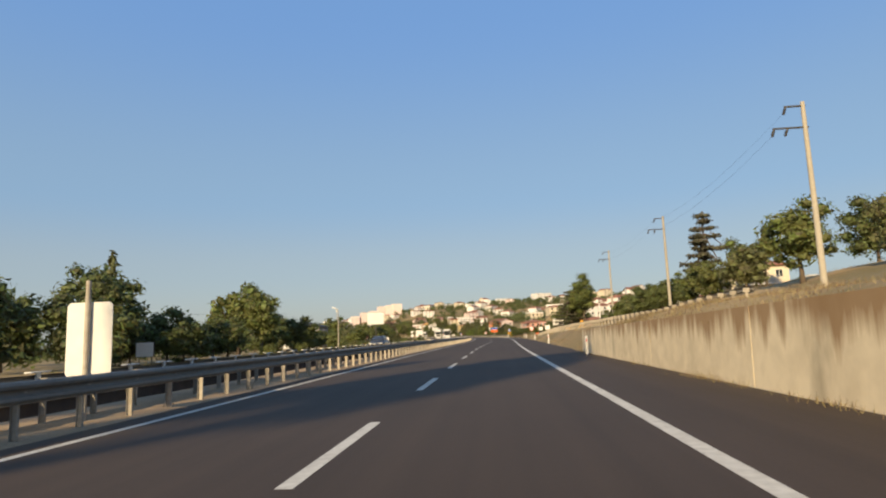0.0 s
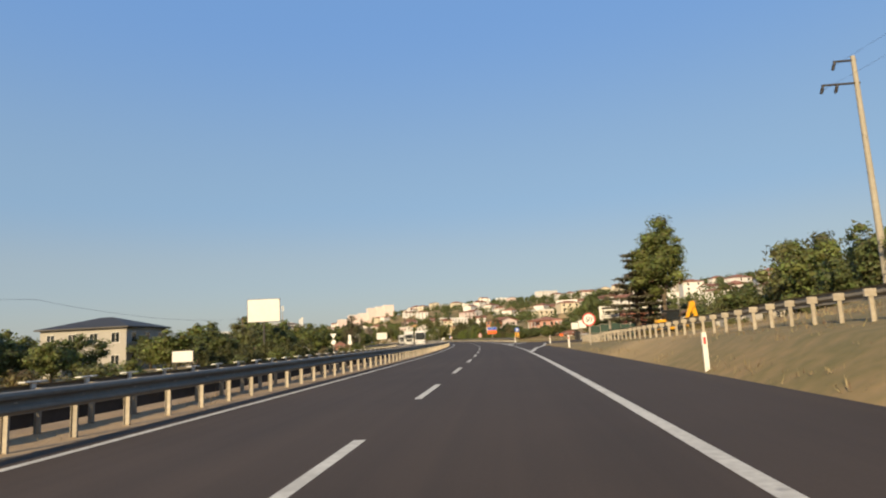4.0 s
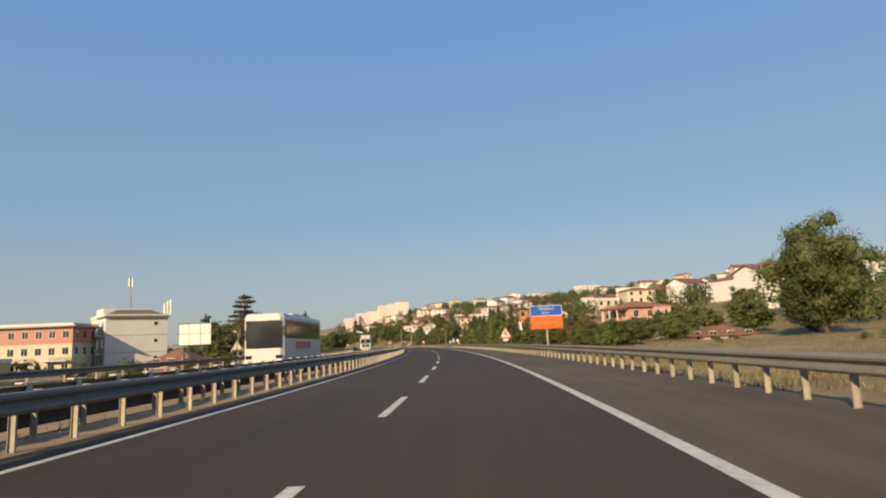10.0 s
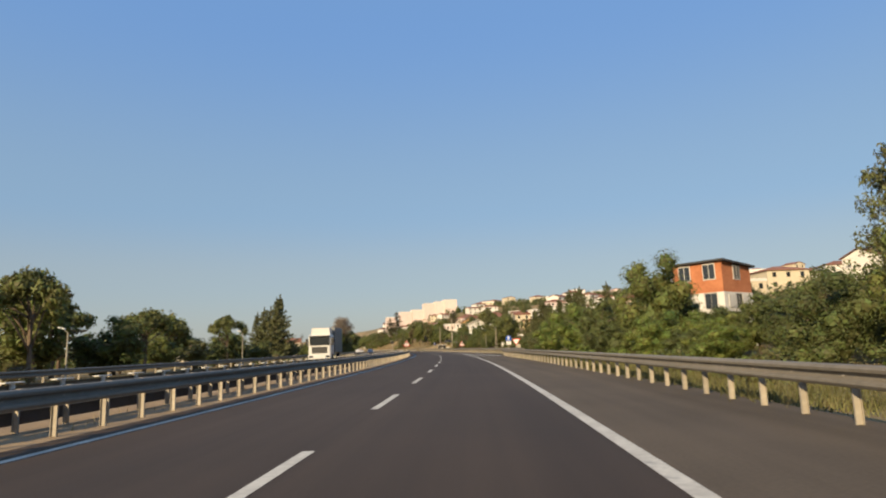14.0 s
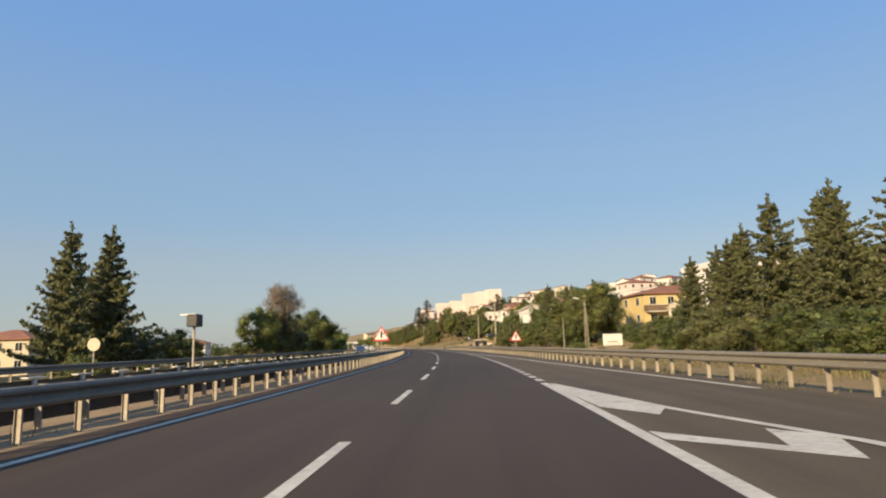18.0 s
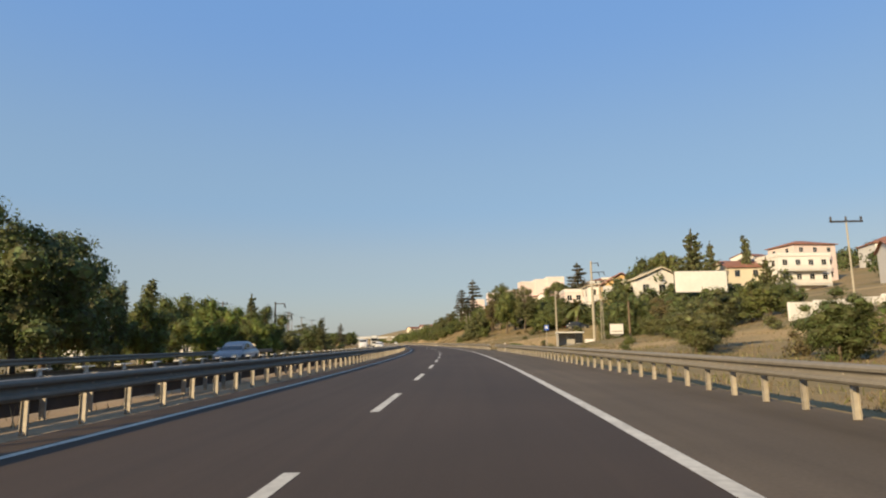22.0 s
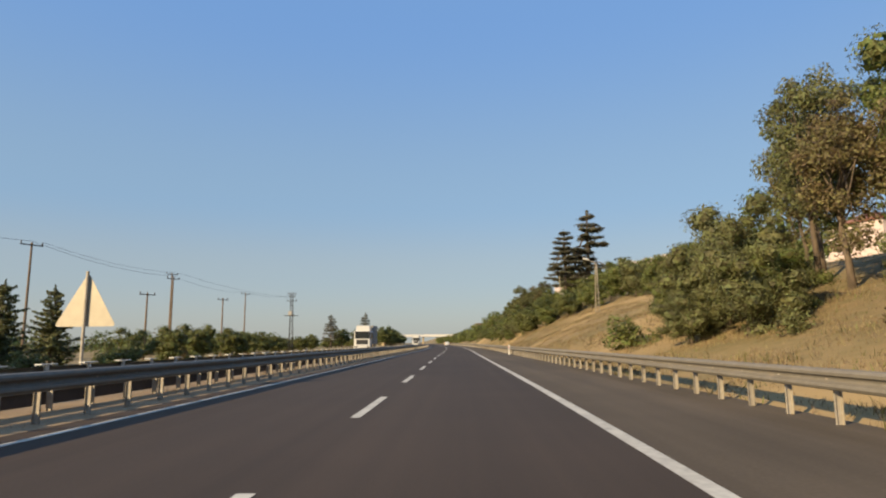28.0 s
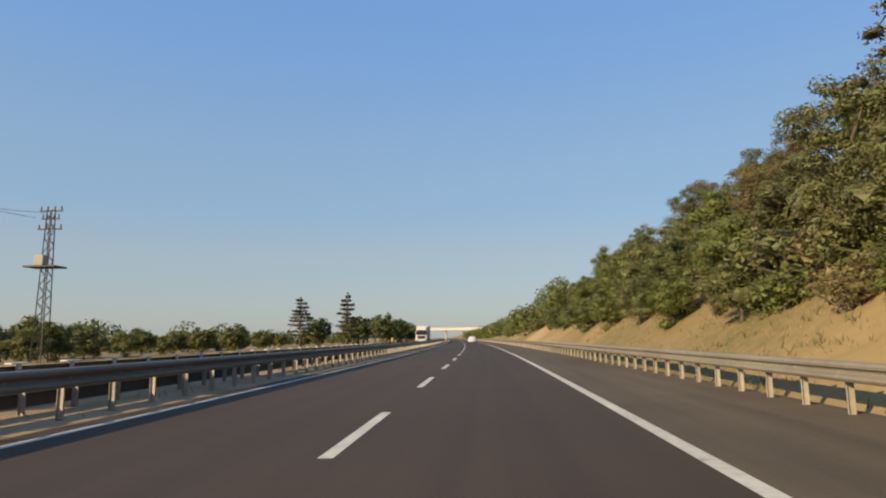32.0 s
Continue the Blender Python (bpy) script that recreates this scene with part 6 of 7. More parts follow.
for s, lat, h, k, w in ((466, 24, 8.5, "pinebush", 1.1), (447, 19, 4.5, "bushdark", 1.1), (440, 25, 3.2, "olive", 1.3), (427, 26.5, 3.6, "bushdark", 1.4), (422, 25.5, 3.2, "bushdark", 1.4), (428, 21.5, 2.2, "bushdark", 1.5), (436, 23.5, 2.8, "bushdark", 1.4), (433, 26, 3.6, "bushdark", 1.3), (429, 24, 3.0, "bushdark", 1.4), (430, 28.5, 4.4, "bushdark", 1.3), (425, 22, 2.6, "olive", 1.4), (434, 30.5, 3.6, "olive", 1.3), (481, 16.0, 4.4, "olive", 1.2), (477, 13.6, 3.2, "olive", 1.2)):
    tree(s, lat, h, k, w)

# bushes below the hoarding
for s, lat, h, k, w in ((505, 22.0, 3.0, "olive", 1.3), (506, 25.0, 4.6, "bushdark", 1.2), (505.5, 28.0, 5.2, "bushdark", 1.2), (506, 31.0, 5.0, "pinebush", 1.2), (510, 27.0, 5.8, "bushdark", 1.1), (511, 30.5, 6.2, "bushdark", 1.1), (510, 23.5, 4.4, "brown", 1.1), (505, 34.0, 4.2, "bushdark", 1.2)):
    tree(s, lat, h, k, w)

# houses, hoarding, shelter further on
house(facing(546, 36.2, 0.2, 4), 8.2, 9, 2, "white", "gable", 1.9, label="white villa with a pale gabled roof above the trees", sh=3.0, roof_mat=PLASTER["cream"])
billboard(507.8, 27, 5.4, 5.8, 7.95, "large blank white hoarding on steel legs", 3, post_mat=STEEL_DARK)
utility_pole(480, 23.9, 6.6, "slim utility pole with a crossarm in the field", 1, POLE_CONCRETE, r=0.07)
for q in range(5):
    part("wall", Build().box(-1.6, 1.6, -0.15, 0.15, -0.5, 1.3 - 0.16 * q, 0.03), PLASTER["white"], thing("garden_wall", "low stepped white garden wall in the field", "garden wall", facing(497 + 1.5 * q, 31 + 3.1 * q, 0, 8), "garden walls"))
house(facing(568, 76, -2.2, 0), 11, 10, 3, "white", "flat", label="white three-storey block with open balconies", balcony=(("a", 1, -6, 4), ("a", 2, -6, 4)), sh=2.9, per_face=(4, 3))
house(facing(530, 46, -1.2, 0), 7, 4, 1, "cream", "flat", label="low pale yard wall and outbuilding", sh=1.6, per_face=(0, 0))
house(facing(585, 92, 0, 4), 11, 9, 3, "palepink", "hip", 1.4, label="pale villa with balconies and a red roof", balcony=(("a", 1, -5, 3), ("a", 2, -5, 3)))
tree(576, 60, 13, "conifer", 0.9)
tree(582, 54.5, 10.5, "umbrella", 0.85)
for s, lat, h, k, w in ((566, 58, 13, "conifer", 0.8), (570, 68, 13, "column", 1.0), (560, 50, 9, "umbrella", 1.0), (530, 31, 7, "bushdark", 1.2), (560, 30, 4, "bushdark", 1.3), (568, 30, 4, "bushy", 1.3), (524, 30, 6.5, "bushdark", 1.2), (515, 38, 7, "conifer", 1.1), (537, 39.6, 13.5, "conifer", 1.15), (563, 46.5, 13.0, "umbrella", 0.62), (522, 29.0, 6.8, "bushdark", 1.15), (525, 33.5, 7.6, "bushdark", 1.15), (521, 33.5, 6.8, "pinebush", 1.1), (519, 36.5, 6.0, "bushdark", 1.15), (527, 29.5, 6.0, "brown", 1.1), (517, 31.2, 4.6, "bushdark", 1.25), (518, 26.8, 3.6, "olive", 1.3), (529, 37.5, 8.5, "bushdark", 1.1), (511, 22.5, 2.6, "olive", 1.4), (513, 25.2, 3.2, "bushdark", 1.4), (514, 28.0, 3.8, "bushdark", 1.35), (512, 30.5, 3.0, "bushdark", 1.4), (515, 33.8, 4.0, "olive", 1.3), (534, 36, 7, "bushdark", 1.2), (575, 26, 6.5, "bushy", 1.1), (582, 25, 7, "bushdark", 1.1), (588, 27, 8, "pinebush", 1.0)):
    tree(s, lat, h, k, w)
rng = random.Random(3)
for k in range(26):
    s = rng.uniform(523, 534) if k < 16 else rng.uniform(574, 602)
    tree(s, rng.uniform(25, 31) + (5 if s < 545 else 0), rng.uniform(4.0, 6.5), rng.choice(("bushdark", "bushy", "olive", "bushdark", "pinebush")), 1.15)
hr = random.Random(51)
for k in range(20):
    s = hr.uniform(523, 531)
    tree(s, hr.uniform(24, 33), hr.uniform(3.2, 6.2), hr.choice(("bushdark", "bushdark", "bushy", "pinebush", "olive")), 1.25)
for s, lat, h in ((530, 27.0, 9.8), (533, 31, 9.6), (527, 25.4, 9.0), (532, 35, 9.0)):
    tree(s, lat, h, "bushdark", 0.95)
shelter = thing("bus_shelter", "grey metal bus shelter with a flat white roof", "bus shelter", facing(520.5, 16.0, 0, 0) @ Matrix.Scale(0.92, 4))
part("roof", Build().box(-1.75, 1.75, -0.9, 0.9, 2.15, 2.3, 0.03), WHITE, shelter)
part("back_panel", Build().box(-1.6, 1.6, 0.72, 0.78, 0, 2.15), PLASTER["grey"], shelter)
part("side_panel", Build().box(-1.6, -1.55, -0.7, 0.72, 0, 2.15), PLASTER["grey"], shelter)
part("front_panel", Build().box(-0.3, 1.6, -0.76, -0.7, 0.05, 0.8), PLASTER["grey"], shelter)
for x in (-1.58, 0.55, 1.58):
    part("post", Build().box(x - 0.04, x + 0.04, -0.78, -0.7, 0, 2.15), STEEL_DARK, shelter)
part("glass_pane", Build().box(0.6, 1.55, -0.75, -0.72, 0.8, 2.1), GLASS, shelter)
part("bench", Build().box(-1.3, 1.3, 0.3, 0.68, 0.42, 0.48, 0.01), TIMBER, shelter)
bs = thing("bus_stop_sign", "small blue bus stop sign on a post", "road sign", facing(516.2, 12.4))
sign_post(bs, 2.6, 0.035)
plate(bs, rounded(0.5, 0.6, 0.04), 2.3, 0.0, BLUE, "face", "blue face")
plate(bs, rounded(0.3, 0.3, 0.03), 2.33, 0.008, WHITE, "symbol", "white symbol")
utility_pole(534, 22.9, 12.6, "tall concrete utility pole with two side arms", 2, turn=180, r=0.24)
street_lamp(521.8, 20.5, 8.0, "lattice lamp post with a bracket arm", -0.8, True)
utility_pole(523.5, 24.5, 6.0, "short grey timber pole without arms", 0, TIMBER)
billboard(521, 22.0, 1.65, 1.75, 3.0, "small white board with faint lettering bars", 2, lines=((0, 0.3, 1.2, 0.1, TIMBER), (0, 0.0, 1.3, 0.05, PLASTER["grey"]), (0, -0.2, 1.0, 0.05, PLASTER["grey"])))
part("block", Build().box(-0.5, 0.5, -0.5, 0.5, 0, 1.0, 0.05), PLASTER["white"], thing("concrete_block", "white painted concrete block in the dry grass", "concrete block", facing(519.5, 18.2)))
house(facing(584, 35, 0, -8), 6, 8, 2, "palepink", "flat", label="pale pink terraced villa high on the slope", balcony=(("a", 1, -2.5, 2),))
house(facing(577, 38.5, 0.6, -8), 7, 8, 2, "white", "shed", 1.2, label="white terraced villa with a pale sloping roof", balcony=(("a", 1, -3, 1),), roof_mat=PLASTER["cream"])
house(facing(567, 38.4, 0.9, -8), 6, 8, 2, "orange", "gable", 2.0, label="orange terraced villa with a white bay window and a red roof", balcony=(("a", 1, -3.8, 0), ("b", 1, -3, 3)))
part("bay_window", Build().box(-3.3, -0.6, -5.0, -4.0, 3.0, 5.3, 0.05), FRAME, thing("bay_window", "white bay window on the orange villa", "bay window", facing(567, 38.0, 0.9, -8)))
house(facing(555, 39.5, 0, -8), 8, 8, 2, "cream", "gable", 1.6, label="cream terraced villa with balconies and awnings", balcony=(("b", 1, -3, 3), ("a", 1, -3.5, 3.5)))
for s, lat, h, k, w in ((545, 35, 12.4, "bushdark", 0.8), (541, 28.0, 8.5, "bushdark", 1.0), (543, 30.5, 9.8, "pinebush", 0.95), (545, 32, 10.2, "bushdark", 0.95), (566, 32, 5.0, "bushdark", 1.2), (571, 31, 6.2, "bushdark", 1.1), (574, 29, 6.4, "pinebush", 1.1), (559, 34, 4.6, "bushdark", 1.2), (564, 31.0, 4.2, "bushy", 1.2), (553, 33, 4.0, "bushdark", 1.3), (549, 31.5, 3.4, "olive", 1.3), (577, 30, 7.0, "bushdark", 1.1)):
    tree(s, lat, h, k, w)
for s, lat, h, k in ((569, 22.5, 4.4, "bushy"), (568, 27, 5.6, "bushdark"), (572, 25, 5.6, "bushy"), (577, 28, 6.5, "bushdark"), (583, 28.5, 6.8, "bushdark")):
    tree(s, lat, h, k, 1.1)
tree(597, 40, 13, "cedar", 0.9)
tree(592, 33, 9.5, "umbrella", 0.8)
street_lamp(589.5, 21.5, 7.2, "tall lamp post above the bank", -1.2)
utility_pole(550, 21.2, 7.8, "lattice utility pole on the slope", 1, ZINC_POST)


def palm(s, lat, h):
    ob = thing("palm", "fan palm with a shaggy trunk and drooping fronds", "palm", facing(s, lat))
    part("trunk", Build().tube((0, 0, -0.3), (0.1, 0, h * 0.6), 0.3, 0.24, 9), BARK, ob)
    rng = np.random.default_rng(int(s))
    for k in range(40):
        a, lift = k * 2.4, rng.uniform(-0.7, 1.5)
        b = Build()
        last = None
        for q in range(6):
            t = q / 5
            r = 3.2 * t
            p = Vector((0.1 + math.cos(a) * r, math.sin(a) * r, h * 0.6 + lift * 2.2 * t - 1.9 * t * t))
            w = 0.34 * math.sin(math.pi * min(1, t * 0.85 + 0.15))
            side = Vector((-math.sin(a), math.cos(a), 0)) * w
            ring = [p + side, p + Vector((0, 0, 0.05)), p - side, p - Vector((0, 0, 0.02))]
            if last:
                b.loft([last, ring], q == 5)
            last = ring
        part("frond", b, LEAF_OLIVE, ob)
    return ob


palm(562, 28.2, 6.6)

for s, lat, turn, c, lab in ((557, 26.8, 75, (0.03, 0.035, 0.04), "dark car parked below the terraced villas"), ):
    car(facing(s, lat, 0, turn), c, lab)
for s, lat, h, k in ((529.5, 9.0, 0.9, "dry"), (531, 10.2, 1.1, "bright"), (532.5, 9.4, 1.0, "dry"), (533.5, 11.4, 1.2, "bright"), (535.5, 10.2, 1.1, "dry"), (537, 12.4, 1.1, "bright")):
    shrub(s, lat, h, k, 1.5)

# trees and shrubs on the bank to the end
tree(584.4, 18.9, 11.5, "broad", 0.75)
tree(598.5, 13.4, 6.8, "olive", 0.95)
tree(594.5, 12.4, 5.0, "olive", 1.0)
tree(580, 22, 11, "thin", 1.0)
tree(590, 22, 10, "brown", 1.0)
tree(600.5, 18.6, 10.6, "thin", 0.9)
tree(596.5, 17.6, 8.6, "brown", 1.0)
tree(605, 21.5, 12.0, "thin", 0.9)
tree(597, 21.5, 11.0, "broad", 0.8)
tree(610, 23.5, 9.0, "brown", 0.9)
for s, lat, h, k, w in ((599.5, 12.6, 4.4, "olive", 1.1), (602, 14.4, 5.0, "bushy", 1.0), (597.5, 11.4, 3.0, "olive", 1.3), (604.5, 13.6, 4.2, "pinebush", 1.1), (601, 16.0, 5.0, "olive", 1.0), (606, 16.4, 4.4, "bushy", 1.1), (595.5, 14.2, 3.6, "bushy", 1.2), (608, 18.6, 4.0, "bright", 1.2), (614, 20.5, 3.8, "bushy", 1.3), (620, 21.2, 3.6, "bright", 1.3), (626, 23, 4.2, "bushy", 1.3), (632, 24.5, 5.6, "pinebush", 1.1), (638, 23.5, 5.2, "bushy", 1.1), (645, 23, 6.0, "olive", 1.1), (651, 21.5, 6.2, "bushy", 1.0), (657, 19.5, 5.0, "pinebush", 1.1)):
    tree(s, lat, h, k, w)
tree(680, 21, 12.5, "cedar", 1.0)
tree(682.5, 25.8, 15.5, "cedar", 1.0)
tree(661.5, 11.4, 4.6, "pinebush", 1.1)
for s, lat, h, k in ((650, 15.6, 3.8, "pinebush"), (654, 13.6, 3.4, "bushy"), (657.5, 12.0, 3.2, "pinebush"), (646, 18.0, 4.2, "bushy"), (653, 17.0, 4.0, "bushdark")):
    tree(s, lat, h, k, 1.2)
for s, lat, h, k, w in ((587, 14, 3.5, "bushy", 1.1), (628, 26, 5, "bushy", 1.2), (640, 27.5, 6.5, "bushdark", 1.2), (650, 25, 6, "bushy", 1.3), (657, 14, 5, "bushdark", 1.1), (665, 12, 5, "bushdark", 1.2), (668, 16, 5, "bushy", 1.2), (676, 27, 5.5, "bushdark", 1.2), (690, 24, 7, "bushy", 1.2), (694, 14, 4.5, "olive", 1.2), (700, 16.5, 5.5, "thin", 1.2), (703, 19, 6, "brown", 1.2), (697, 20, 5.5, "thin", 1.2), (709, 15, 5.5, "bushdark", 1.0), (714, 17, 5.5, "thin", 1.1), (720, 15.5, 6, "bushy", 1.1), (726, 17, 6.5, "olive", 1.1), (734, 15, 5, "bushy", 1.2), (742, 17, 5.5, "bushdark", 1.2), (752, 14, 5, "olive", 1.2), (688, 11, 4.5, "bushdark", 1.1), (669.5, 12.4, 7.4, "thin", 1.1), (673, 11.8, 6.2, "thin", 1.1), (672, 12.0, 4.5, "olive", 1.1), (683, 13.5, 4.6, "brown", 1.2), (690, 15.0, 4.8, "bushy", 1.1), (684, 9.9, 3.0, "bushy", 1.3), (690, 10.0, 3.2, "olive", 1.2), (697, 9.8, 3.3, "bushy", 1.2), (705, 9.9, 3.5, "bushdark", 1.2), (677, 10.0, 2.8, "olive", 1.2), (668, 9.9, 2.2, "bushy", 1.3), (712, 10.2, 3.4, "bushy", 1.2), (720, 10.2, 3.4, "bushdark", 1.2), (696, 12.0, 5.0, "olive", 1.2), (704, 12.5, 5.0, "bushy", 1.2), (680, 11.2, 4.2, "bushy", 1.2), (688, 17.5, 4.6, "thin", 1.2), (692, 18.5, 4.6, "bushy", 1.2), (680, 14.0, 4.6, "olive", 1.3), (686, 17.0, 4.6, "brown", 1.3)):
    tree(s, lat, h, k, w)
for s, lat, h, k in ((671.5, 10.6, 1.4, "dry"), (673.0, 11.6, 2.0, "olive"), (675.0, 10.4, 1.5, "green"), (676.4, 12.4, 2.2, "dry"), (678.0, 10.8, 1.6, "olive"), (679.5, 12.6, 2.0, "green"), (681.5, 11.0, 1.8, "dry"), (683.0, 12.6, 2.2, "olive"), (674.2, 13.2, 2.4, "green"), (670.0, 11.8, 1.8, "olive"), (677.6, 14.2, 2.2, "dry")):
    shrub(s, lat, h, k, 1.3)
for s, lat, h in ((639, 17.0, 5.5), ):
    street_lamp(s, lat, h, "lattice lamp post on the dry bank", -0.9, True)
utility_pole(649, 19.4, 4.8, "slim pole on the bank", 0, ZINC_POST, r=0.08)
utility_pole(679, 19.8, 6.0, "slim pole between the shrubs", 0, ZINC_POST, r=0.09)
wire([spot(639, 17, 9.8), spot(649, 19.4, 10.2), spot(679, 19.8, 13.5)], 0.014, 0.6)
billboard(667.5, 12.6, 0.9, 3.4, 3.8, "small white sign on the bank", 1)

rng = random.Random(5)
for k in range(70):
    s = rng.uniform(585, 605) if k < 10 else rng.uniform(655, 790)
    lat = rng.uniform(10.5, 24)
    shrub(s, lat, rng.uniform(0.9, 2.4), rng.choice(("olive", "green", "dry", "dark", "olive")), rng.uniform(0.9, 1.4))
for k in range(36):
    s = rng.uniform(200, 350)
    shrub(s, rng.uniform(9.5, 14) if s > 275 else rng.uniform(24, 45), rng.uniform(0.7, 1.6), rng.choice(("olive", "green", "bright", "dark")), 1.2)
for k in range(40):
    s = rng.uniform(380, 590)
    shrub(s, rng.uniform(11.5, 26), rng.uniform(0.7, 1.8), rng.choice(("olive", "green", "dark", "dry")), 1.2)
for k in range(10):
    shrub(rng.uniform(52, 150), rng.uniform(13, 20), rng.uniform(0.5, 1.0), rng.choice(("olive", "dry")), 1.3)

# ---- left side ----
wb = thing("sign_board", "plain pale back of a road sign on the median", "road sign", facing(10.9, -5.35))
sign_post(wb, 2.45, 0.045)
wb.children[0].location.y = -0.12
plate(wb, rounded(0.85, 1.3, 0.09), 1.42, 0.0, WHITE, "back")
billboard(62.1, -34.8, 1.9, 0.2, 1.65, "weathered white board on a timber trestle", 2, post_mat=TIMBER)
billboard(108, -40, 2.2, -0.5, 0.5, "low white board beside the hedge", 2)
billboard(111, -37, 1.3, -0.1, 0.7, "small white board beside the hedge", 2)
LEFT = ((63.6, -40, 11, "dark", 1.0), (56, -37, 8.5, "bushdark", 1.1), (50, -44, 10, "bushdark", 1.1), (72, -38, 7, "bushdark", 1.2), (77.5, -35, 5.5, "bushdark", 1.3), (84, -36, 6, "bushdark", 1.2), (91, -34, 9.3, "broad", 0.9), (98, -31, 5.8, "bushdark", 1.2))
LEFT2 = ((111, -71, 18, "column", 0.9), (113, -47, 12, "broad", 1.1), (104, -33, 6, "bushdark", 1.2), (120, -42, 8, "bushdark", 1.2), (132, -44, 7, "bushy", 1.2), (142, -40, 4.5, "bushdark", 1.3), (150, -52, 6, "bushy", 1.2), (90, -60, 11, "bushdark", 1.2), (70, -58, 11, "bushdark", 1.2), (128, -60, 9, "bushdark", 1.3))
LEFT3 = ((168, -45, 5, "bushy", 1.3), (178, -52, 6, "bushdark", 1.3), (188, -46, 5.5, "bushdark", 1.3), (200, -52, 8, "bushy", 1.2), (207, -44, 7.5, "olive", 1.2), (214, -40, 8, "bushy", 1.1), (222, -36, 6.5, "bushdark", 1.2), (230, -34, 7.3, "bushy", 1.1), (236, -42, 8, "bushdark", 1.2), (244, -38, 6, "bushdark", 1.3), (252, -56, 11.5, "broad", 1.1), (246, -50, 9, "bushy", 1.2))
LEFT4 = ((317, -33.4, 10.2, "cedar", 1.15), (333, -34.5, 8.7, "umbrella", 0.75), (326, -40, 7.5, "bushdark", 1.2), (339, -38, 9.4, "broad", 0.9), (346, -34, 6.5, "bushdark", 1.2), (352, -44, 8, "umbrella", 0.9), (362, -38, 7.5, "umbrella", 0.9), (375, -56, 11, "cedar", 1.0), (387, -35, 7.5, "umbrella", 0.8), (390, -47, 8, "umbrella", 1.0), (398, -38, 6.5, "bushdark", 1.2), (408, -40, 7, "bushy", 1.2))
LEFT5 = ((416, -32.4, 12.6, "conifer", 0.8), (425, -33.3, 14, "conifer", 1.0), (429, -36, 12, "conifer", 0.95), (421, -36, 11, "conifer", 1.0), (434, -40, 11, "conifer", 1.0), (440, -63, 14, "broad", 1.1), (430, -58, 11, "bushdark", 1.2), (442, -22.0, 7.6, "bushy", 0.85), (446, -21, 8.3, "olive", 0.85), (446, -20.5, 9.6, "bare", 0.9), (452, -21, 6.2, "olive", 1.1), (456, -22, 6.4, "bushdark", 1.1), (474, -20.0, 8.4, "bushdark", 0.95))
LEFT6 = ((466, -24, 6, "bushdark", 1.3), (480, -22.5, 8.8, "bushdark", 0.95), (486, -23, 6.5, "bushdark", 0.9), (491, -22, 5.6, "bushy", 0.9), (497, -19.5, 5.6, "bright", 0.85), (515, -20.0, 6.2, "bushdark", 0.9), (513.5, -19.2, 4.6, "bright", 0.9), (516, -21.5, 7.0, "conifer", 1.0), (505, -26, 6.3, "broad", 1.0), (503, -30, 6.6, "column", 1.4), (511, -31, 7.5, "column", 1.6), (514, -24, 4.5, "bushy", 1.2), (522, -29, 8.0, "broad", 0.9), (519, -24, 6.5, "bright", 0.9), (530, -30, 5.0, "bushdark", 1.3))
LEFT7 = ((545, -30, 5.0, "bushdark", 1.2), (552, -34, 5.5, "bushdark", 1.2), (560, -31, 5.2, "dark", 1.1), (570, -33, 5.2, "bushdark", 1.2), (580, -32, 5.4, "bushdark", 1.2), (540, -34, 5, "bushdark", 1.3), (548, -28, 5, "bushdark", 1.3), (556, -32, 5.5, "bushdark", 1.2), (563, -26, 4.5, "olive", 1.3), (571.5, -21.5, 6.3, "conifer", 1.3), (575, -24, 5.5, "bushdark", 1.2), (568, -36, 5.5, "conifer", 1.2), (586, -30, 5, "bushdark", 1.3), (596, -26, 5.2, "olive", 1.2), (602, -29, 6, "thin", 1.5), (610, -27, 5.5, "conifer", 1.3), (618, -29, 6, "conifer", 1.3))
for row in (LEFT, LEFT2, LEFT3, LEFT4, LEFT5, LEFT6, LEFT7):
    for s, lat, h, k, w in row:
        tree(s, lat, h * (1.08 if k == "conifer" else 1.18), k, w)
rng = random.Random(9)
for k in range(46):
    s = rng.uniform(45, 200) if k < 24 else rng.uniform(335, 560)
    tree(s, -rng.uniform(30, 43), rng.uniform(4.0, 6.2), rng.choice(("bushdark", "bushy", "bushdark", "olive")), 1.3)
for k in range(34):
    s = 626 + k * 6.0 + rng.uniform(-2, 2)
    tree(s, -24 - rng.uniform(0, 4) - (s - 626) * 0.17, rng.uniform(3.9, 5.2), "pinebush", 1.2)
for k in range(26):
    s = 690 + k * 9 + rng.uniform(-3, 3)
    tree(s, -40 - rng.uniform(0, 20), rng.uniform(4.8, 6.2), "pinebush", 1.3, low=True)
for s, lat, h in ((930, -19.5, 6.5), (938, -22, 7), (946, -19, 6.5), (955, -20.5, 7), (925, -25, 7.5)):
    tree(s, lat, h, "dark", 1.2, low=True)
tree(825, -44, 13.5, "cedar", 0.9)
tree(812, -29, 13.5, "cedar", 0.8)
for k in range(30):
    s = 830 + k * 8 + rng.uniform(-4, 4)
    tree(s, -22 - rng.uniform(0, 20), rng.uniform(7, 11), "dark", 1.2, low=True)
for k in range(60):
    s = rng.uniform(20, 620)
    far = -rng.uniform(66, 130), rng.uniform(5, 9), rng.choice(("dark", "bushdark", "bushy", "umbrella"))
    if k % 3:
        tree(s, *far, 1.3, low=True)
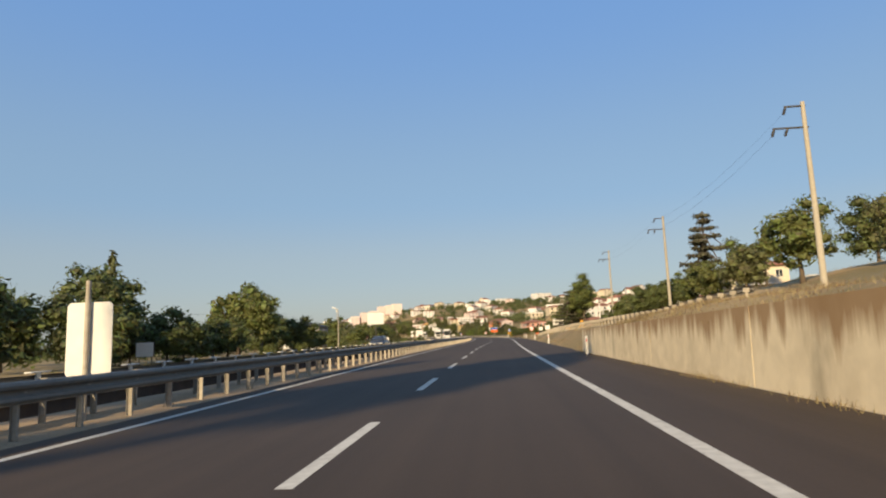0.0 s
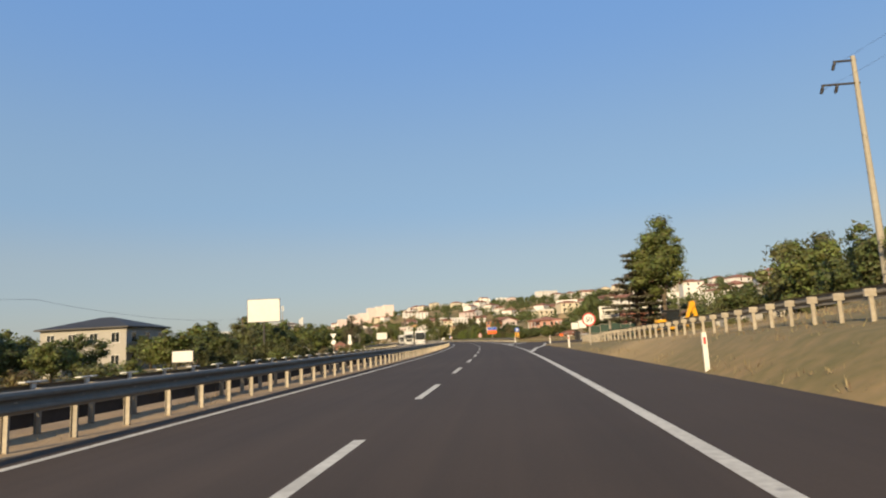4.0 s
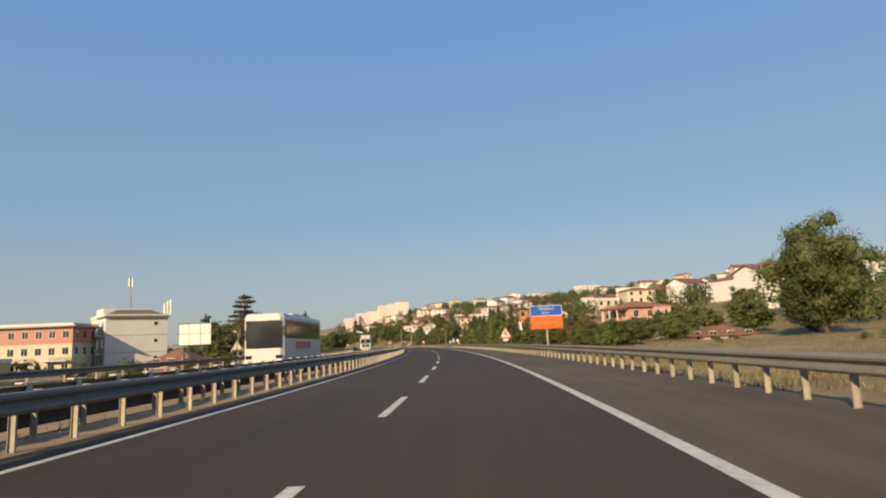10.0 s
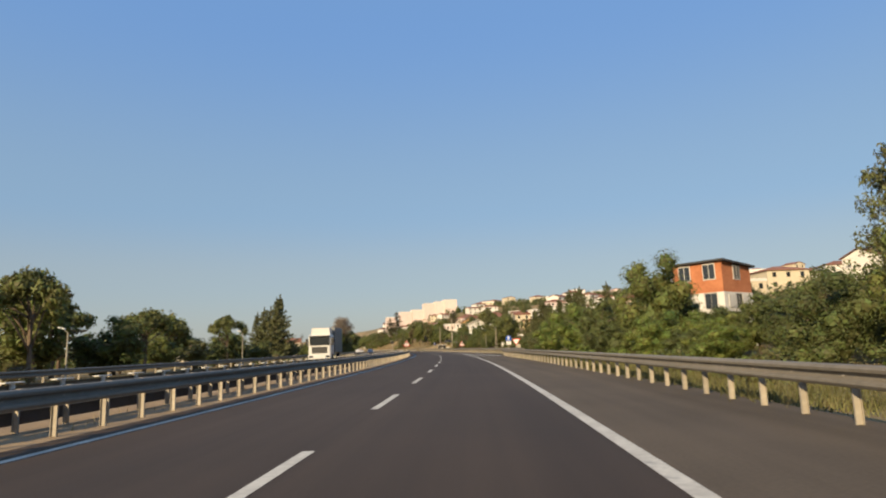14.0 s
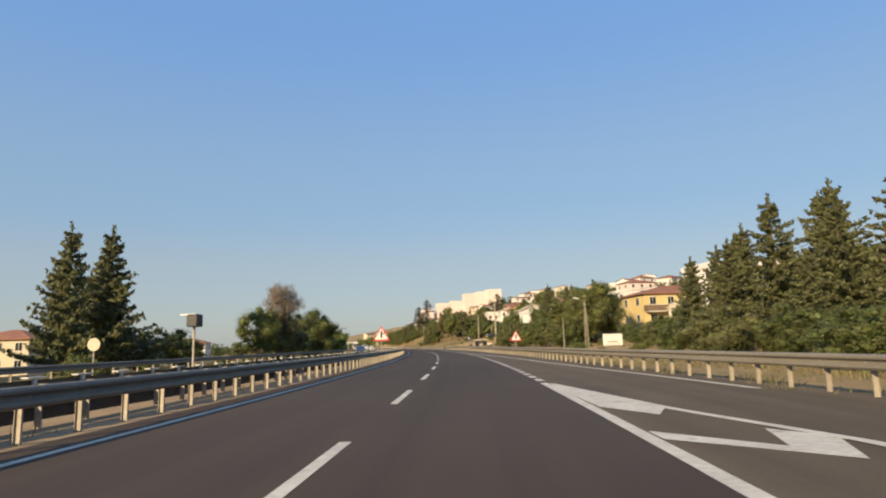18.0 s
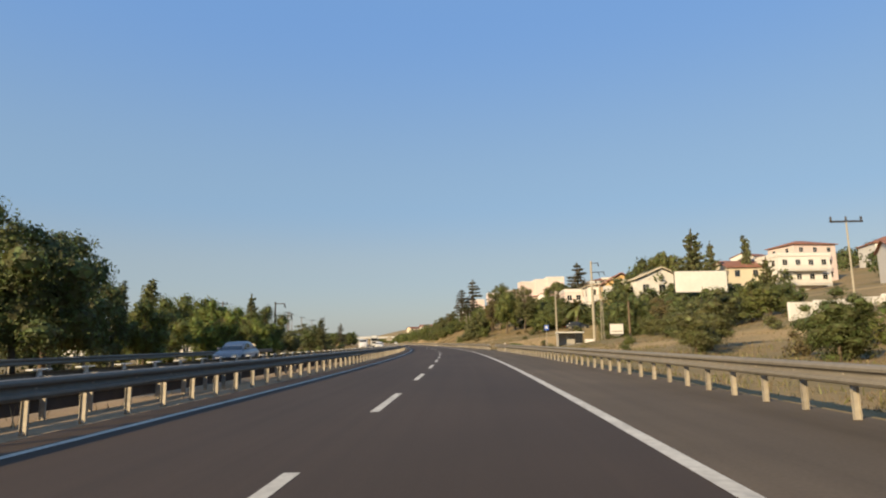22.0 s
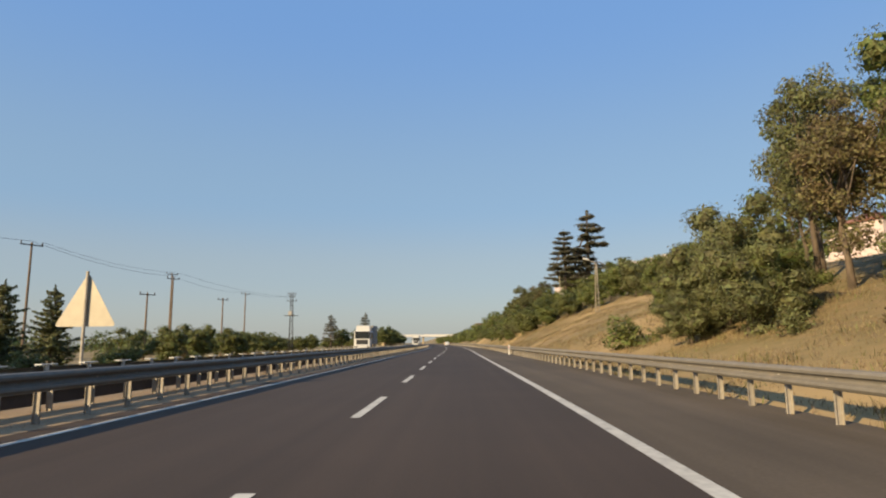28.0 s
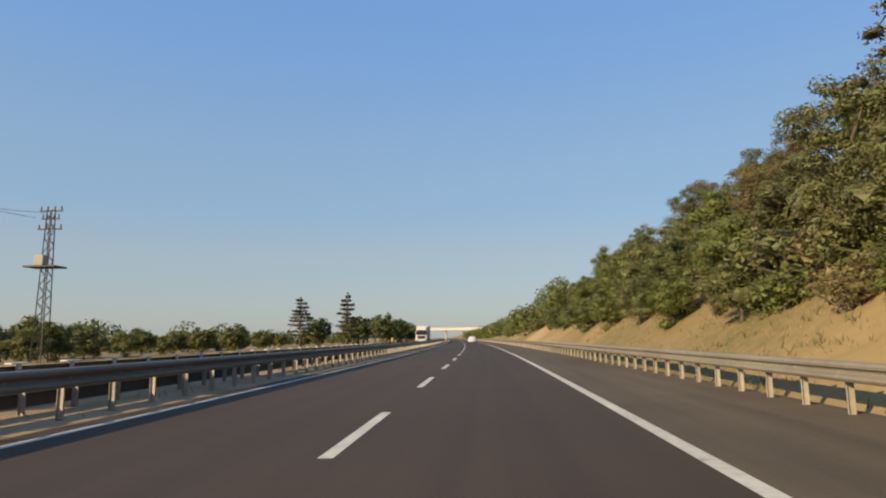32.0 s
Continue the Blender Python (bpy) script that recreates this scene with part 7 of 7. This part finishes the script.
for k in range(90):
    s = rng.uniform(60, 640)
    shrub(s, -rng.uniform(19.5, 30), rng.uniform(0.8, 2.0), rng.choice(("olive", "green", "dark", "dry", "green")), 1.3)
# clipped nursery trees
for k in range(26):
    s, lat = 146 + 2.3 * (k % 13), -24.5 - 4.2 * (k // 13)
    tree(s, lat, 2.4 + 0.5 * math.sin(k * 2.1), "conifer", 1.5, low=True)

billboard(172.5, -31, 4.6, 5.05, 8.3, "large blank white hoarding on one black post", 1, turn=6)
yb = thing("yield_sign", "white backs of triangular and round signs on one post", "road sign", facing(173.2, -29.0 + 8, 0, 0))
sign_post(yb, 2.6)
plate(yb, triangle(0.45, 0.12, True), 2.7, 0.0, WHITE, "triangle_back")
plate(yb, disc(0.36), 1.85, 0.0, WHITE, "disc_back")
yb2 = thing("round_sign", "white backs of panel and round signs on one post", "road sign", facing(183.2, -20.4))
sign_post(yb2, 2.4)
plate(yb2, rounded(0.45, 0.9, 0.05), 2.4, 0.0, WHITE, "panel_back")
plate(yb2, disc(0.36), 1.6, 0.0, WHITE, "disc_back")
billboard(128, -22.0, 1.6, 0.5, 1.3, "low white roadside board", 2)
billboard(178, -26.0, 1.3, 0.3, 1.0, "low white roadside board", 2)
billboard(257.2, -21.4, 2.8, 2.0, 3.8, "white panelled board seen from behind on two posts", 2, lines=((-0.5, 0.0, 0.04, 1.95, BLACK), (0.5, 0.0, 0.04, 1.95, BLACK), (0, 0.95, 3.1, 0.04, BLACK)))
triangle_sign(263, -19.5, 2.3, 0.6, "back", "pale back of a triangular road sign")
block = house(facing(334, -60.5, 0, 37), 11.5, 11.5, 3, "white", "flat", label="white three-storey block with rounded balconies and a hipped front roof", sh=3.4, faces="b", per_face=(3, 3), win=(1.3, 1.7), name="apartment_house", balcony=[("b", st, q - 1.3, q + 1.3) for st in (0, 1, 2) for q in (-3.6, 0, 3.6)], cellar=2)
part("hip_roof", roof_mesh("hip", 11.5, 5.5, 0, 1.5, 0.35, None), material("weathered_roof", (0.2, 0.16, 0.13), 0.9, fine=3, bump=0.02), block, "weathered brown hipped roof", Matrix.Translation((0, -3.2, 10.25)))
part("penthouse", Build().box(-5.0, 4.2, -0.3, 5.2, 10.4, 12.3, 0.05), PLASTER["white"], block, "white roof storey")
# solid panel whose dark colour is the shade inside the opening
part("roof_opening", Build().box(1.6, 3.2, -0.34, -0.28, 11.2, 11.9), OPENING_SHADE, block)
for st in range(3):
    part("band", Build().box(-5.8, 5.8, -5.79, -5.72, 3.4 * st - 0.06, 3.4 * st + 0.06), PLASTER["grey"], block, "thin grey floor band")
    w = put("window", WINDOW, block, "", Matrix.Translation((3.4, -5.77, 3.4 * st + 1.9)) @ Matrix.Diagonal((0.7, 1, 0.7, 1)))
    put("pane", PANE_L, w)
    put("pane", PANE_R, w)
ant = thing("antenna_mast", "lattice phone mast with white antenna panels", "antenna", facing(334, -60.5, 12.2, 0))
part("mast", Build().tube((0, 0, 0), (0, 0, 6.6), 0.12, 0.08, 6).tube((-0.5, 0, 0), (0, 0, 3), 0.04, 0.04, 4).tube((0.5, 0, 0), (0, 0, 3), 0.04, 0.04, 4), ZINC_POST, ant)
for k in range(3):
    part("antenna_panel", Build().box(-0.16, 0.16, -0.1, 0.1, 0, 1.9, 0.03, Matrix.Translation((0.32 * math.cos(k * 2.1), 0.32 * math.sin(k * 2.1), 4.6))), WHITE, ant)
ant2 = thing("antenna_cluster", "white antenna panels on the roof edge", "antenna", facing(335.5, -53.6, 10.6, 0))
for k in range(3):
    part("antenna_panel", Build().box(-0.2, 0.2, -0.12, 0.12, 0.3, 2.6 + 0.4 * k, 0.03, Matrix.Translation((0.5 * k - 0.5, 0.3 * k, 0))), WHITE, ant2)
pink = house(facing(322, -73, 0, 4), 18, 10, 3, "cream", "flat", label="long cream and red building with rows of windows and balconies", sh=2.95, faces="ac", per_face=(8, 3), cellar=3, balcony=(("a", 1, -8.6, -4.4), ("a", 1, -2, 2), ("a", 1, 4.4, 8.6)))
part("red_storey", Build().box(-9.03, 9.03, -5.03, 5.03, 5.9, 8.84), PLASTER["pink"], pink, "red plastered top storey")
part("eave", Build().box(-9.8, 9.8, -5.9, 5.9, 8.86, 9.1, 0.03), PLASTER["grey"], pink, "grey projecting eave")
house(facing(306, -76, 0, 0), 12, 8, 1, "yellow", "flat", label="low yellow building beside the pink one", sh=3.0, faces="a")
house(facing(292, -36, -0.9, 0), 6, 6, 1, "salmon", "hip", 1.8, label="low house with a red pyramid roof", sh=1.6)
house(facing(190, -36, -0.5, 0), 8, 6, 1, "cream", "hip", 1.4, label="low shed with a red tiled roof", sh=1.3)
house(facing(163, -49, 0, 0), 11, 10, 2, "grey", "hip", 1.5, label="pale grey house with a dark hipped roof", faces="ac", roof_mat=STEEL_DARK, sh=2.8, per_face=(4, 3))
house(facing(464, -66, 0, 0), 9, 8, 2, "cream", "hip", 1.5, label="cream house with a red roof beyond the trees", faces="ac", sh=2.7)
house(facing(505, -62, 0, 0), 10, 8, 1, "white", "hip", 1.4, label="white bungalow with a red roof", faces="ac", sh=2.7)
house(facing(580, -70, 0, 0), 12, 9, 2, "white", "hip", 1.6, label="white house with a red roof in the plain", faces="ac")
house(facing(598, -44, 1.0, 0), 12.5, 9, 2, "cream", "gable_x", 2.0, label="cream house with a long red tiled roof and chimney", faces="ac", chimney=True, sh=2.9, cellar=2)
house(facing(614, -44, 0, 0), 8, 8, 2, "white", "hip", 1.6, label="white house with a red roof and chimney", faces="ac", chimney=True, sh=2.6)
house(facing(566, -43, 0, 0), 6, 6, 1, "white", "gable_x", 1.4, label="white house among hedges", faces="ac", sh=2.6)
for s, lat, h in ((264.4, -7.2, 2.3), (334, -31.9, 4.1), (381.5, -31, 5.0), (300, -30, 4.5), (84, -20.3, 5.4)):
    street_lamp(s, lat, h, "thin lamp post with a pale head", -0.4)
tc = thing("traffic_camera", "grey traffic camera on a slim post", "traffic camera", facing(381.2, -7.2))
sign_post(tc, 2.2, 0.04)
part("housing", Build().box(-0.16, 0.2, -0.2, 0.25, 2.05, 2.45, 0.03), BLACK, tc)
part("hood", Build().box(-0.4, 0.12, -0.12, 0.12, 2.42, 2.47), WHITE, tc)
utility_pole(517, -19.0, 6.3, "dark utility pole with two side arms", 2, STEEL_DARK, turn=180, r=0.14)
round_sign(396, -19, 1.9, 0.36, "white back of a round road sign")
round_sign(509, -19.2, 1.3, 0.22, "small white sign back on a post")
triangle_sign(587, -7.85, 3.05, 0.8, "back", "beige back of a large triangular road sign")
for s, lat, top in ((563.4, -31.1, 7.9), (591.4, -30.8, 8.7), (625, -36.1, 10.3), (660.8, -40, 11.6), (679.6, -35.3, 10.1), (661.6, -32.6, 7.9), (651.7, -35.6, 10.0), (640, -33, 7.0), (536, -31, 7.5)):
    utility_pole(s, lat, top - height(s, lat), "wooden power pole with a crossarm and insulators", 1, TIMBER, "power_pole", 60, r=0.14)
wire([spot(536, -31, 7.6), spot(563.4, -31.1, 8.0), spot(591.4, -30.8, 8.8), spot(625, -36.1, 10.4), spot(651.7, -35.6, 10.1), spot(679.6, -35.3, 10.2), spot(703, -33, 11.4)], 0.014, 0.6)
wire([spot(625, -35.2, 10.3), spot(660.8, -39.2, 11.6), spot(703, -33.8, 11.0)], 0.014, 0.6)
wire([spot(60, -60, 8), spot(150, -50, 8), spot(210, -46, 7.5)], 0.014, 1.2)
utility_pole(208, -46, 8.5, "power pole with a crossarm among trees", 1, TIMBER, "power_pole", 0)

# transformer tower
tw = thing("transformer_tower", "lattice steel tower carrying a transformer and insulators", "pylon", facing(703.8, -33.1))
H = 11.8 - height(703.8, -33.1)
b = Build()
for sx in (-1, 1):
    for sy in (-1, 1):
        b.tube((sx * 0.42, sy * 0.42, -0.3), (sx * 0.2, sy * 0.2, H), 0.05, 0.04, 5)
z = 0.2
k = 0
while z < H - 0.7:
    w0, w1 = 0.42 - 0.22 * z / H, 0.42 - 0.22 * (z + 0.65) / H
    sg = 1 if k % 2 else -1
    for q in (-1, 1):
        b.tube((-w0 * sg, q * w0, z), (w1 * sg, q * w1, z + 0.65), 0.025, 0.025, 4).tube((q * w0, -w0 * sg, z), (q * w1, w1 * sg, z + 0.65), 0.025, 0.025, 4)
    z += 0.65
    k += 1
part("lattice", b, STEEL_DARK, tw)
part("transformer", Build().box(-0.5, 0.3, -0.9, -0.3, H * 0.62, H * 0.62 + 0.85, 0.06), PLASTER["grey"], tw, "grey transformer tank")
part("platform", Build().box(-1.3, 1.3, -1.0, 0.6, H * 0.62 - 0.12, H * 0.62, 0.02), STEEL_DARK, tw)
for zz, x in ((H - 0.1, 0.95), (H - 0.75, 0.75), (H - 1.6, 1.0)):
    part("crossarm", Build().box(-x, x, -0.06, 0.06, zz - 0.05, zz + 0.05), STEEL_DARK, tw)
    for q in (-x + 0.1, -0.3, 0.3, x - 0.1):
        part("insulator", Build().tube((q, 0, zz + 0.05), (q, 0, zz + 0.38), 0.08, 0.05, 6), STEEL_DARK, tw)

# ---- overpass ----
br = thing("overpass", "pale concrete overpass across the motorway", "bridge", facing(1010, 0, 0, 0, False))
part("deck", Build().box(-36, 36, -5, 5, 5.2, 6.1, 0.1), PLASTER["white"], br)
for y in (-5, 4.7):
    part("parapet", Build().box(-36, 36, y, y + 0.3, 6.1, 6.8, 0.04), PLASTER["white"], br)
for x in (-18.5, -5.4, 9.5):
    for y in (-3, 3):
        part("pier", Build().tube((x, y, -0.4), (x, y, 5.2), 0.5, 0.5, 12), CONCRETE, br)
for x in (-30, 24):
    part("abutment", Build().box(x - 6 if x < 0 else x, x if x < 0 else x + 12, -5, 5, -1, 5.2), CONCRETE, br)

# ---- vehicles on the oncoming side ----
car(facing(74, -12.6, 0.05), (0.05, 0.06, 0.08), "dark blue car in the oncoming lanes")
lorry(facing(253.3, -13.9, 0.05), "white lorry with a pale box body in the oncoming lanes", trailer=False)
coach(facing(247.6, -11.0, 0.05), "white coach with red lettering bars in the oncoming lanes")
lorry(facing(350, -13.2, 0.05), "white lorry with a dark box body in the oncoming lanes", (0.2, 0.2, 0.19), trailer=False)
car(facing(485, -13.0, 0.05), (0.4, 0.42, 0.45), "silver estate car in the oncoming lanes", name="estate_car")
car(facing(570, -12.9, 0.05), (0.74, 0.74, 0.72), "white van in the oncoming lanes", "van", True)
car(facing(582, -10.0, 0.05), (0.74, 0.74, 0.72), "white car in the oncoming lanes")
lorry(facing(664, -12.2, 0.05), "white lorry with a grey sheeted body in the oncoming lanes", (0.3, 0.31, 0.31), trailer=False)
lorry(facing(792, -9.2, 0.05), "white lorry with a grey trailer in the oncoming lanes", (0.5, 0.52, 0.5))
car(facing(795, 1.8, 0.05, 180), (0.75, 0.75, 0.73), "white car driving ahead in the same lane")

# ---- minaret ----
mt = thing("minaret", "slim white minaret with a balcony and pointed grey cap", "minaret", facing(218, 42))
part("shaft", Build().tube((0, 0, -0.5), (0, 0, 10.2), 0.3, 0.24, 12), PLASTER["white"], mt)
part("gallery", Build().tube((0, 0, 8.0), (0, 0, 8.4), 0.28, 0.46, 12).tube((0, 0, 8.4), (0, 0, 9.0), 0.46, 0.46, 12), PLASTER["white"], mt)
part("cap", Build().tube((0, 0, 10.2), (0, 0, 12.9), 0.28, 0.03, 12), STEEL_DARK, mt, "pointed grey cap")

# ---- the town on the hill ----
rng = random.Random(21)
walls = ("white", "white", "cream", "white", "white", "palepink", "white", "white", "cream", "white", "white")
roofs = ("hip", "hip", "gable", "gable_x", "flat", "hip")
far_group = "villas of the town on the hill"


def town_house(s, lat, size=1.0):
    w, d = rng.uniform(9, 14) * size, rng.uniform(8, 11) * size
    st = rng.choice((2, 2, 3, 2))
    wl, rf = rng.choice(walls), rng.choice(roofs)
    colour = {"white": "white", "cream": "cream", "palepink": "pale pink", "yellow": "yellow", "salmon": "salmon"}[wl]
    lab = f"{colour} villa with a {'flat' if rf == 'flat' else 'red tiled'} roof on the far hillside"
    house(facing(s, lat, 0, rng.uniform(-30, 30)), w, d, st, wl, rf, rng.uniform(1.3, 2.2), lab, detail=False, per_face=(2 if lat > 150 else 3, 2), faces="a", sh=2.8, cellar=4, group=far_group)


for k in range(64):
    s = 300 + 640 * rng.random()
    lat = 75 + 260 * rng.random() ** 0.9
    town_house(s, lat)
for k in range(34):
    town_house(230 + 300 * rng.random(), 70 + 90 * rng.random() + 30)
for k in range(22):
    town_house(900 + 220 * rng.random(), 40 + 220 * rng.random())
for k in range(12):
    town_house(560 + 330 * rng.random(), 55 + 30 * rng.random())
for s, lat, w, st, top in ((952, 82, 11, 3, 34.5), (951, 97.5, 13, 3, 40.0), (951, 111, 13, 3, 42.0), (950, 123.5, 12, 4, 48.6), (950, 134.5, 10, 5, 50.2), (950, 146.5, 14, 5, 52.0)):
    house(facing(s, lat, top - st * 2.9 - height(s, lat), -6), w, 14, st, "palepink", "flat", label="pale pink apartment block on the hilltop", name="apartment_block", detail=False, faces="", sh=2.9, cellar=16, group="pink apartment blocks")
house(facing(820, 305, 54.5 - 21 - height(820, 305), 0), 24, 16, 7, "white", "flat", label="white apartment block on the hill", name="apartment_block", detail=False, per_face=(5, 3), sh=3, cellar=16)


def woods(name, label, spots, mat, leaf, seed, size=0.65):
    """Far trees nobody could count, as one mesh."""
    rg = np.random.default_rng(seed)
    cl = []
    for s, lat, h in spots:
        p = on_ground(s, lat)
        for k in range(3):
            r = h * rg.uniform(0.3, 0.42)
            cl.append((p.x + rg.uniform(-0.3, 0.3) * h, p.y + rg.uniform(-0.3, 0.3) * h, p.z + h * rg.uniform(0.3, 0.7), r, r, h * 0.36))
    tagged(new(name, leaf_mesh(name, leaf_cloud(cl, len(cl) * leaf, size, rg), mat)), label, "trees", kind="stuff")


sp = []
for k in range(1500):
    sp.append((200 + 900 * rng.random(), 62 + 300 * rng.random(), rng.uniform(3.5, 8)))
woods("far_woods", "dense dark green trees and hedges between the hill houses", sp, LEAF_DARK, 56, 3)
sp = [(560 + 560 * rng.random(), 26 + 40 * rng.random(), rng.uniform(3, 7)) for k in range(240)] + [(740 + 400 * rng.random(), 9.5 + 14 * rng.random(), rng.uniform(2.5, 6)) for k in range(200)]
woods("hillside_trees", "green and olive trees covering the slope beside the road", sp, LEAF_GREEN, 120, 4, 0.42)
sp = [(-100 + 1250 * rng.random(), -70 - 260 * rng.random() ** 1.5, rng.uniform(4, 8)) for k in range(700)]
woods("plain_woods", "dark green tree belt across the plain", sp, LEAF_DARK, 40, 6, 0.75)

# tall stretched trees, added unseen behind the start to shade road and wall
tree(-38, -18, 33, "umbrella", 0.18)
tree(-31.8, -18, 25, "column", 0.36)
tree(-18, -18, 20, "column", 0.9)

# ---- dry grass ----
def grass(name, label, bands, count, seed, mat, h0, h1, blade=0.012, tuft=0.14, per_tuft=6):
    """Tufts of blades strewn over bands (s0, s1, lat0, lat1, weight)."""
    rg = np.random.default_rng(seed)
    out = []
    for s0, s1, l0, l1, wgt in bands:
        n = int(count * wgt)
        ss, ll = rg.uniform(s0, s1, n), l0 + (l1 - l0) * rg.random(n) ** 1.2
        clump = np.sin(ss * 0.9 + 1.3 * np.sin(ll)) + np.sin(ll * 1.7 + ss * 0.23)
        keep = rg.random(n) < np.clip(0.65 + 0.35 * clump, 0.12, 1)
        p = np.array([on_ground(s, lat, -0.03) for s, lat in zip(ss[keep], ll[keep])])
        tall = rg.uniform(0.6, 1.4, len(p)) * (1 + 0.25 * clump[keep])
        p = np.repeat(p, per_tuft, 0)
        tall = np.repeat(tall, per_tuft)
        m = len(p)
        a = rg.uniform(0, 6.283, m)
        u = np.stack([np.cos(a), np.sin(a), np.zeros(m)], 1) * blade
        o = np.concatenate([rg.normal(size=(m, 2)) * tuft, np.zeros((m, 1))], 1)
        hh = rg.uniform(h0, h1, m) * tall
        tip = np.concatenate([rg.normal(size=(m, 2)) * 0.4 * hh[:, None], hh[:, None]], 1)
        out.append(np.stack([p + o - u, p + o + u, p + o + tip], 1).reshape(-1, 3))
    tagged(new(name, leaf_mesh(name, np.concatenate(out), mat)), label, "grass", kind="stuff")


GREEN_GRASS = leaves("weeds", (0.2, 0.19, 0.06), (0.12, 0.12, 0.04), 0.4, 0.2)
grass("dry_grass", "straw-coloured dry grass along the verge", ((193, 353, 7.4, 12, 1.3), (357, 521, 8.3, 14, 1.3), (529, 700, 7.5, 16, 2.4), (604, 660, 8.0, 19, 4.5), (580, 606, 8, 20, 1.6), (20, 150, 8.2, 14, 0.4), (183, 193, 9, 16, 0.2), (-2, 37, 7.0, 9.5, 0.9), (8, 37, 6.5, 6.66, 0.12), (40, 150, 7.0, 7.6, 0.12)), 4200, 8, DRY_GRASS, 0.05, 0.18, 0.01)
grass("field_grass", "dry tawny grass of the field and the slopes", ((195, 292, 9, 46, 2.2), (292, 350, 12, 40, 1.0), (440, 560, 11, 48, 2.6), (365, 440, 12, 22, 0.8), (60, 150, 12, 40, 0.8), (560, 660, 14, 40, 1.2), (585, 760, -30, -18.6, 1.8)), 5200, 18, DRY_GRASS, 0.07, 0.2, 0.018, 0.32, 5)
grass("weeds", "olive-green weeds between the dry grass", ((193, 353, 7.4, 14, 0.9), (357, 521, 8.3, 16, 0.9), (195, 292, 9, 46, 1.0), (440, 560, 11, 48, 1.2), (529, 700, 7.5, 18, 0.9), (40, 640, -32, -18.5, 1.6)), 3000, 28, GREEN_GRASS, 0.06, 0.24, 0.02, 0.25, 6)
grass("median_grass", "sparse dry tufts between the median rails", ((-20, 700, -5.95, -4.85, 1.0), (-20, 700, -19.5, -17, 1.6)), 1300, 9, DRY_GRASS, 0.06, 0.25)
grass("roadside_weeds", "green weeds crowding the rail posts", ((284, 353, 7.5, 11.5, 1.0),), 6500, 38, GREEN_GRASS, 0.12, 0.36, 0.014, 0.25, 8)
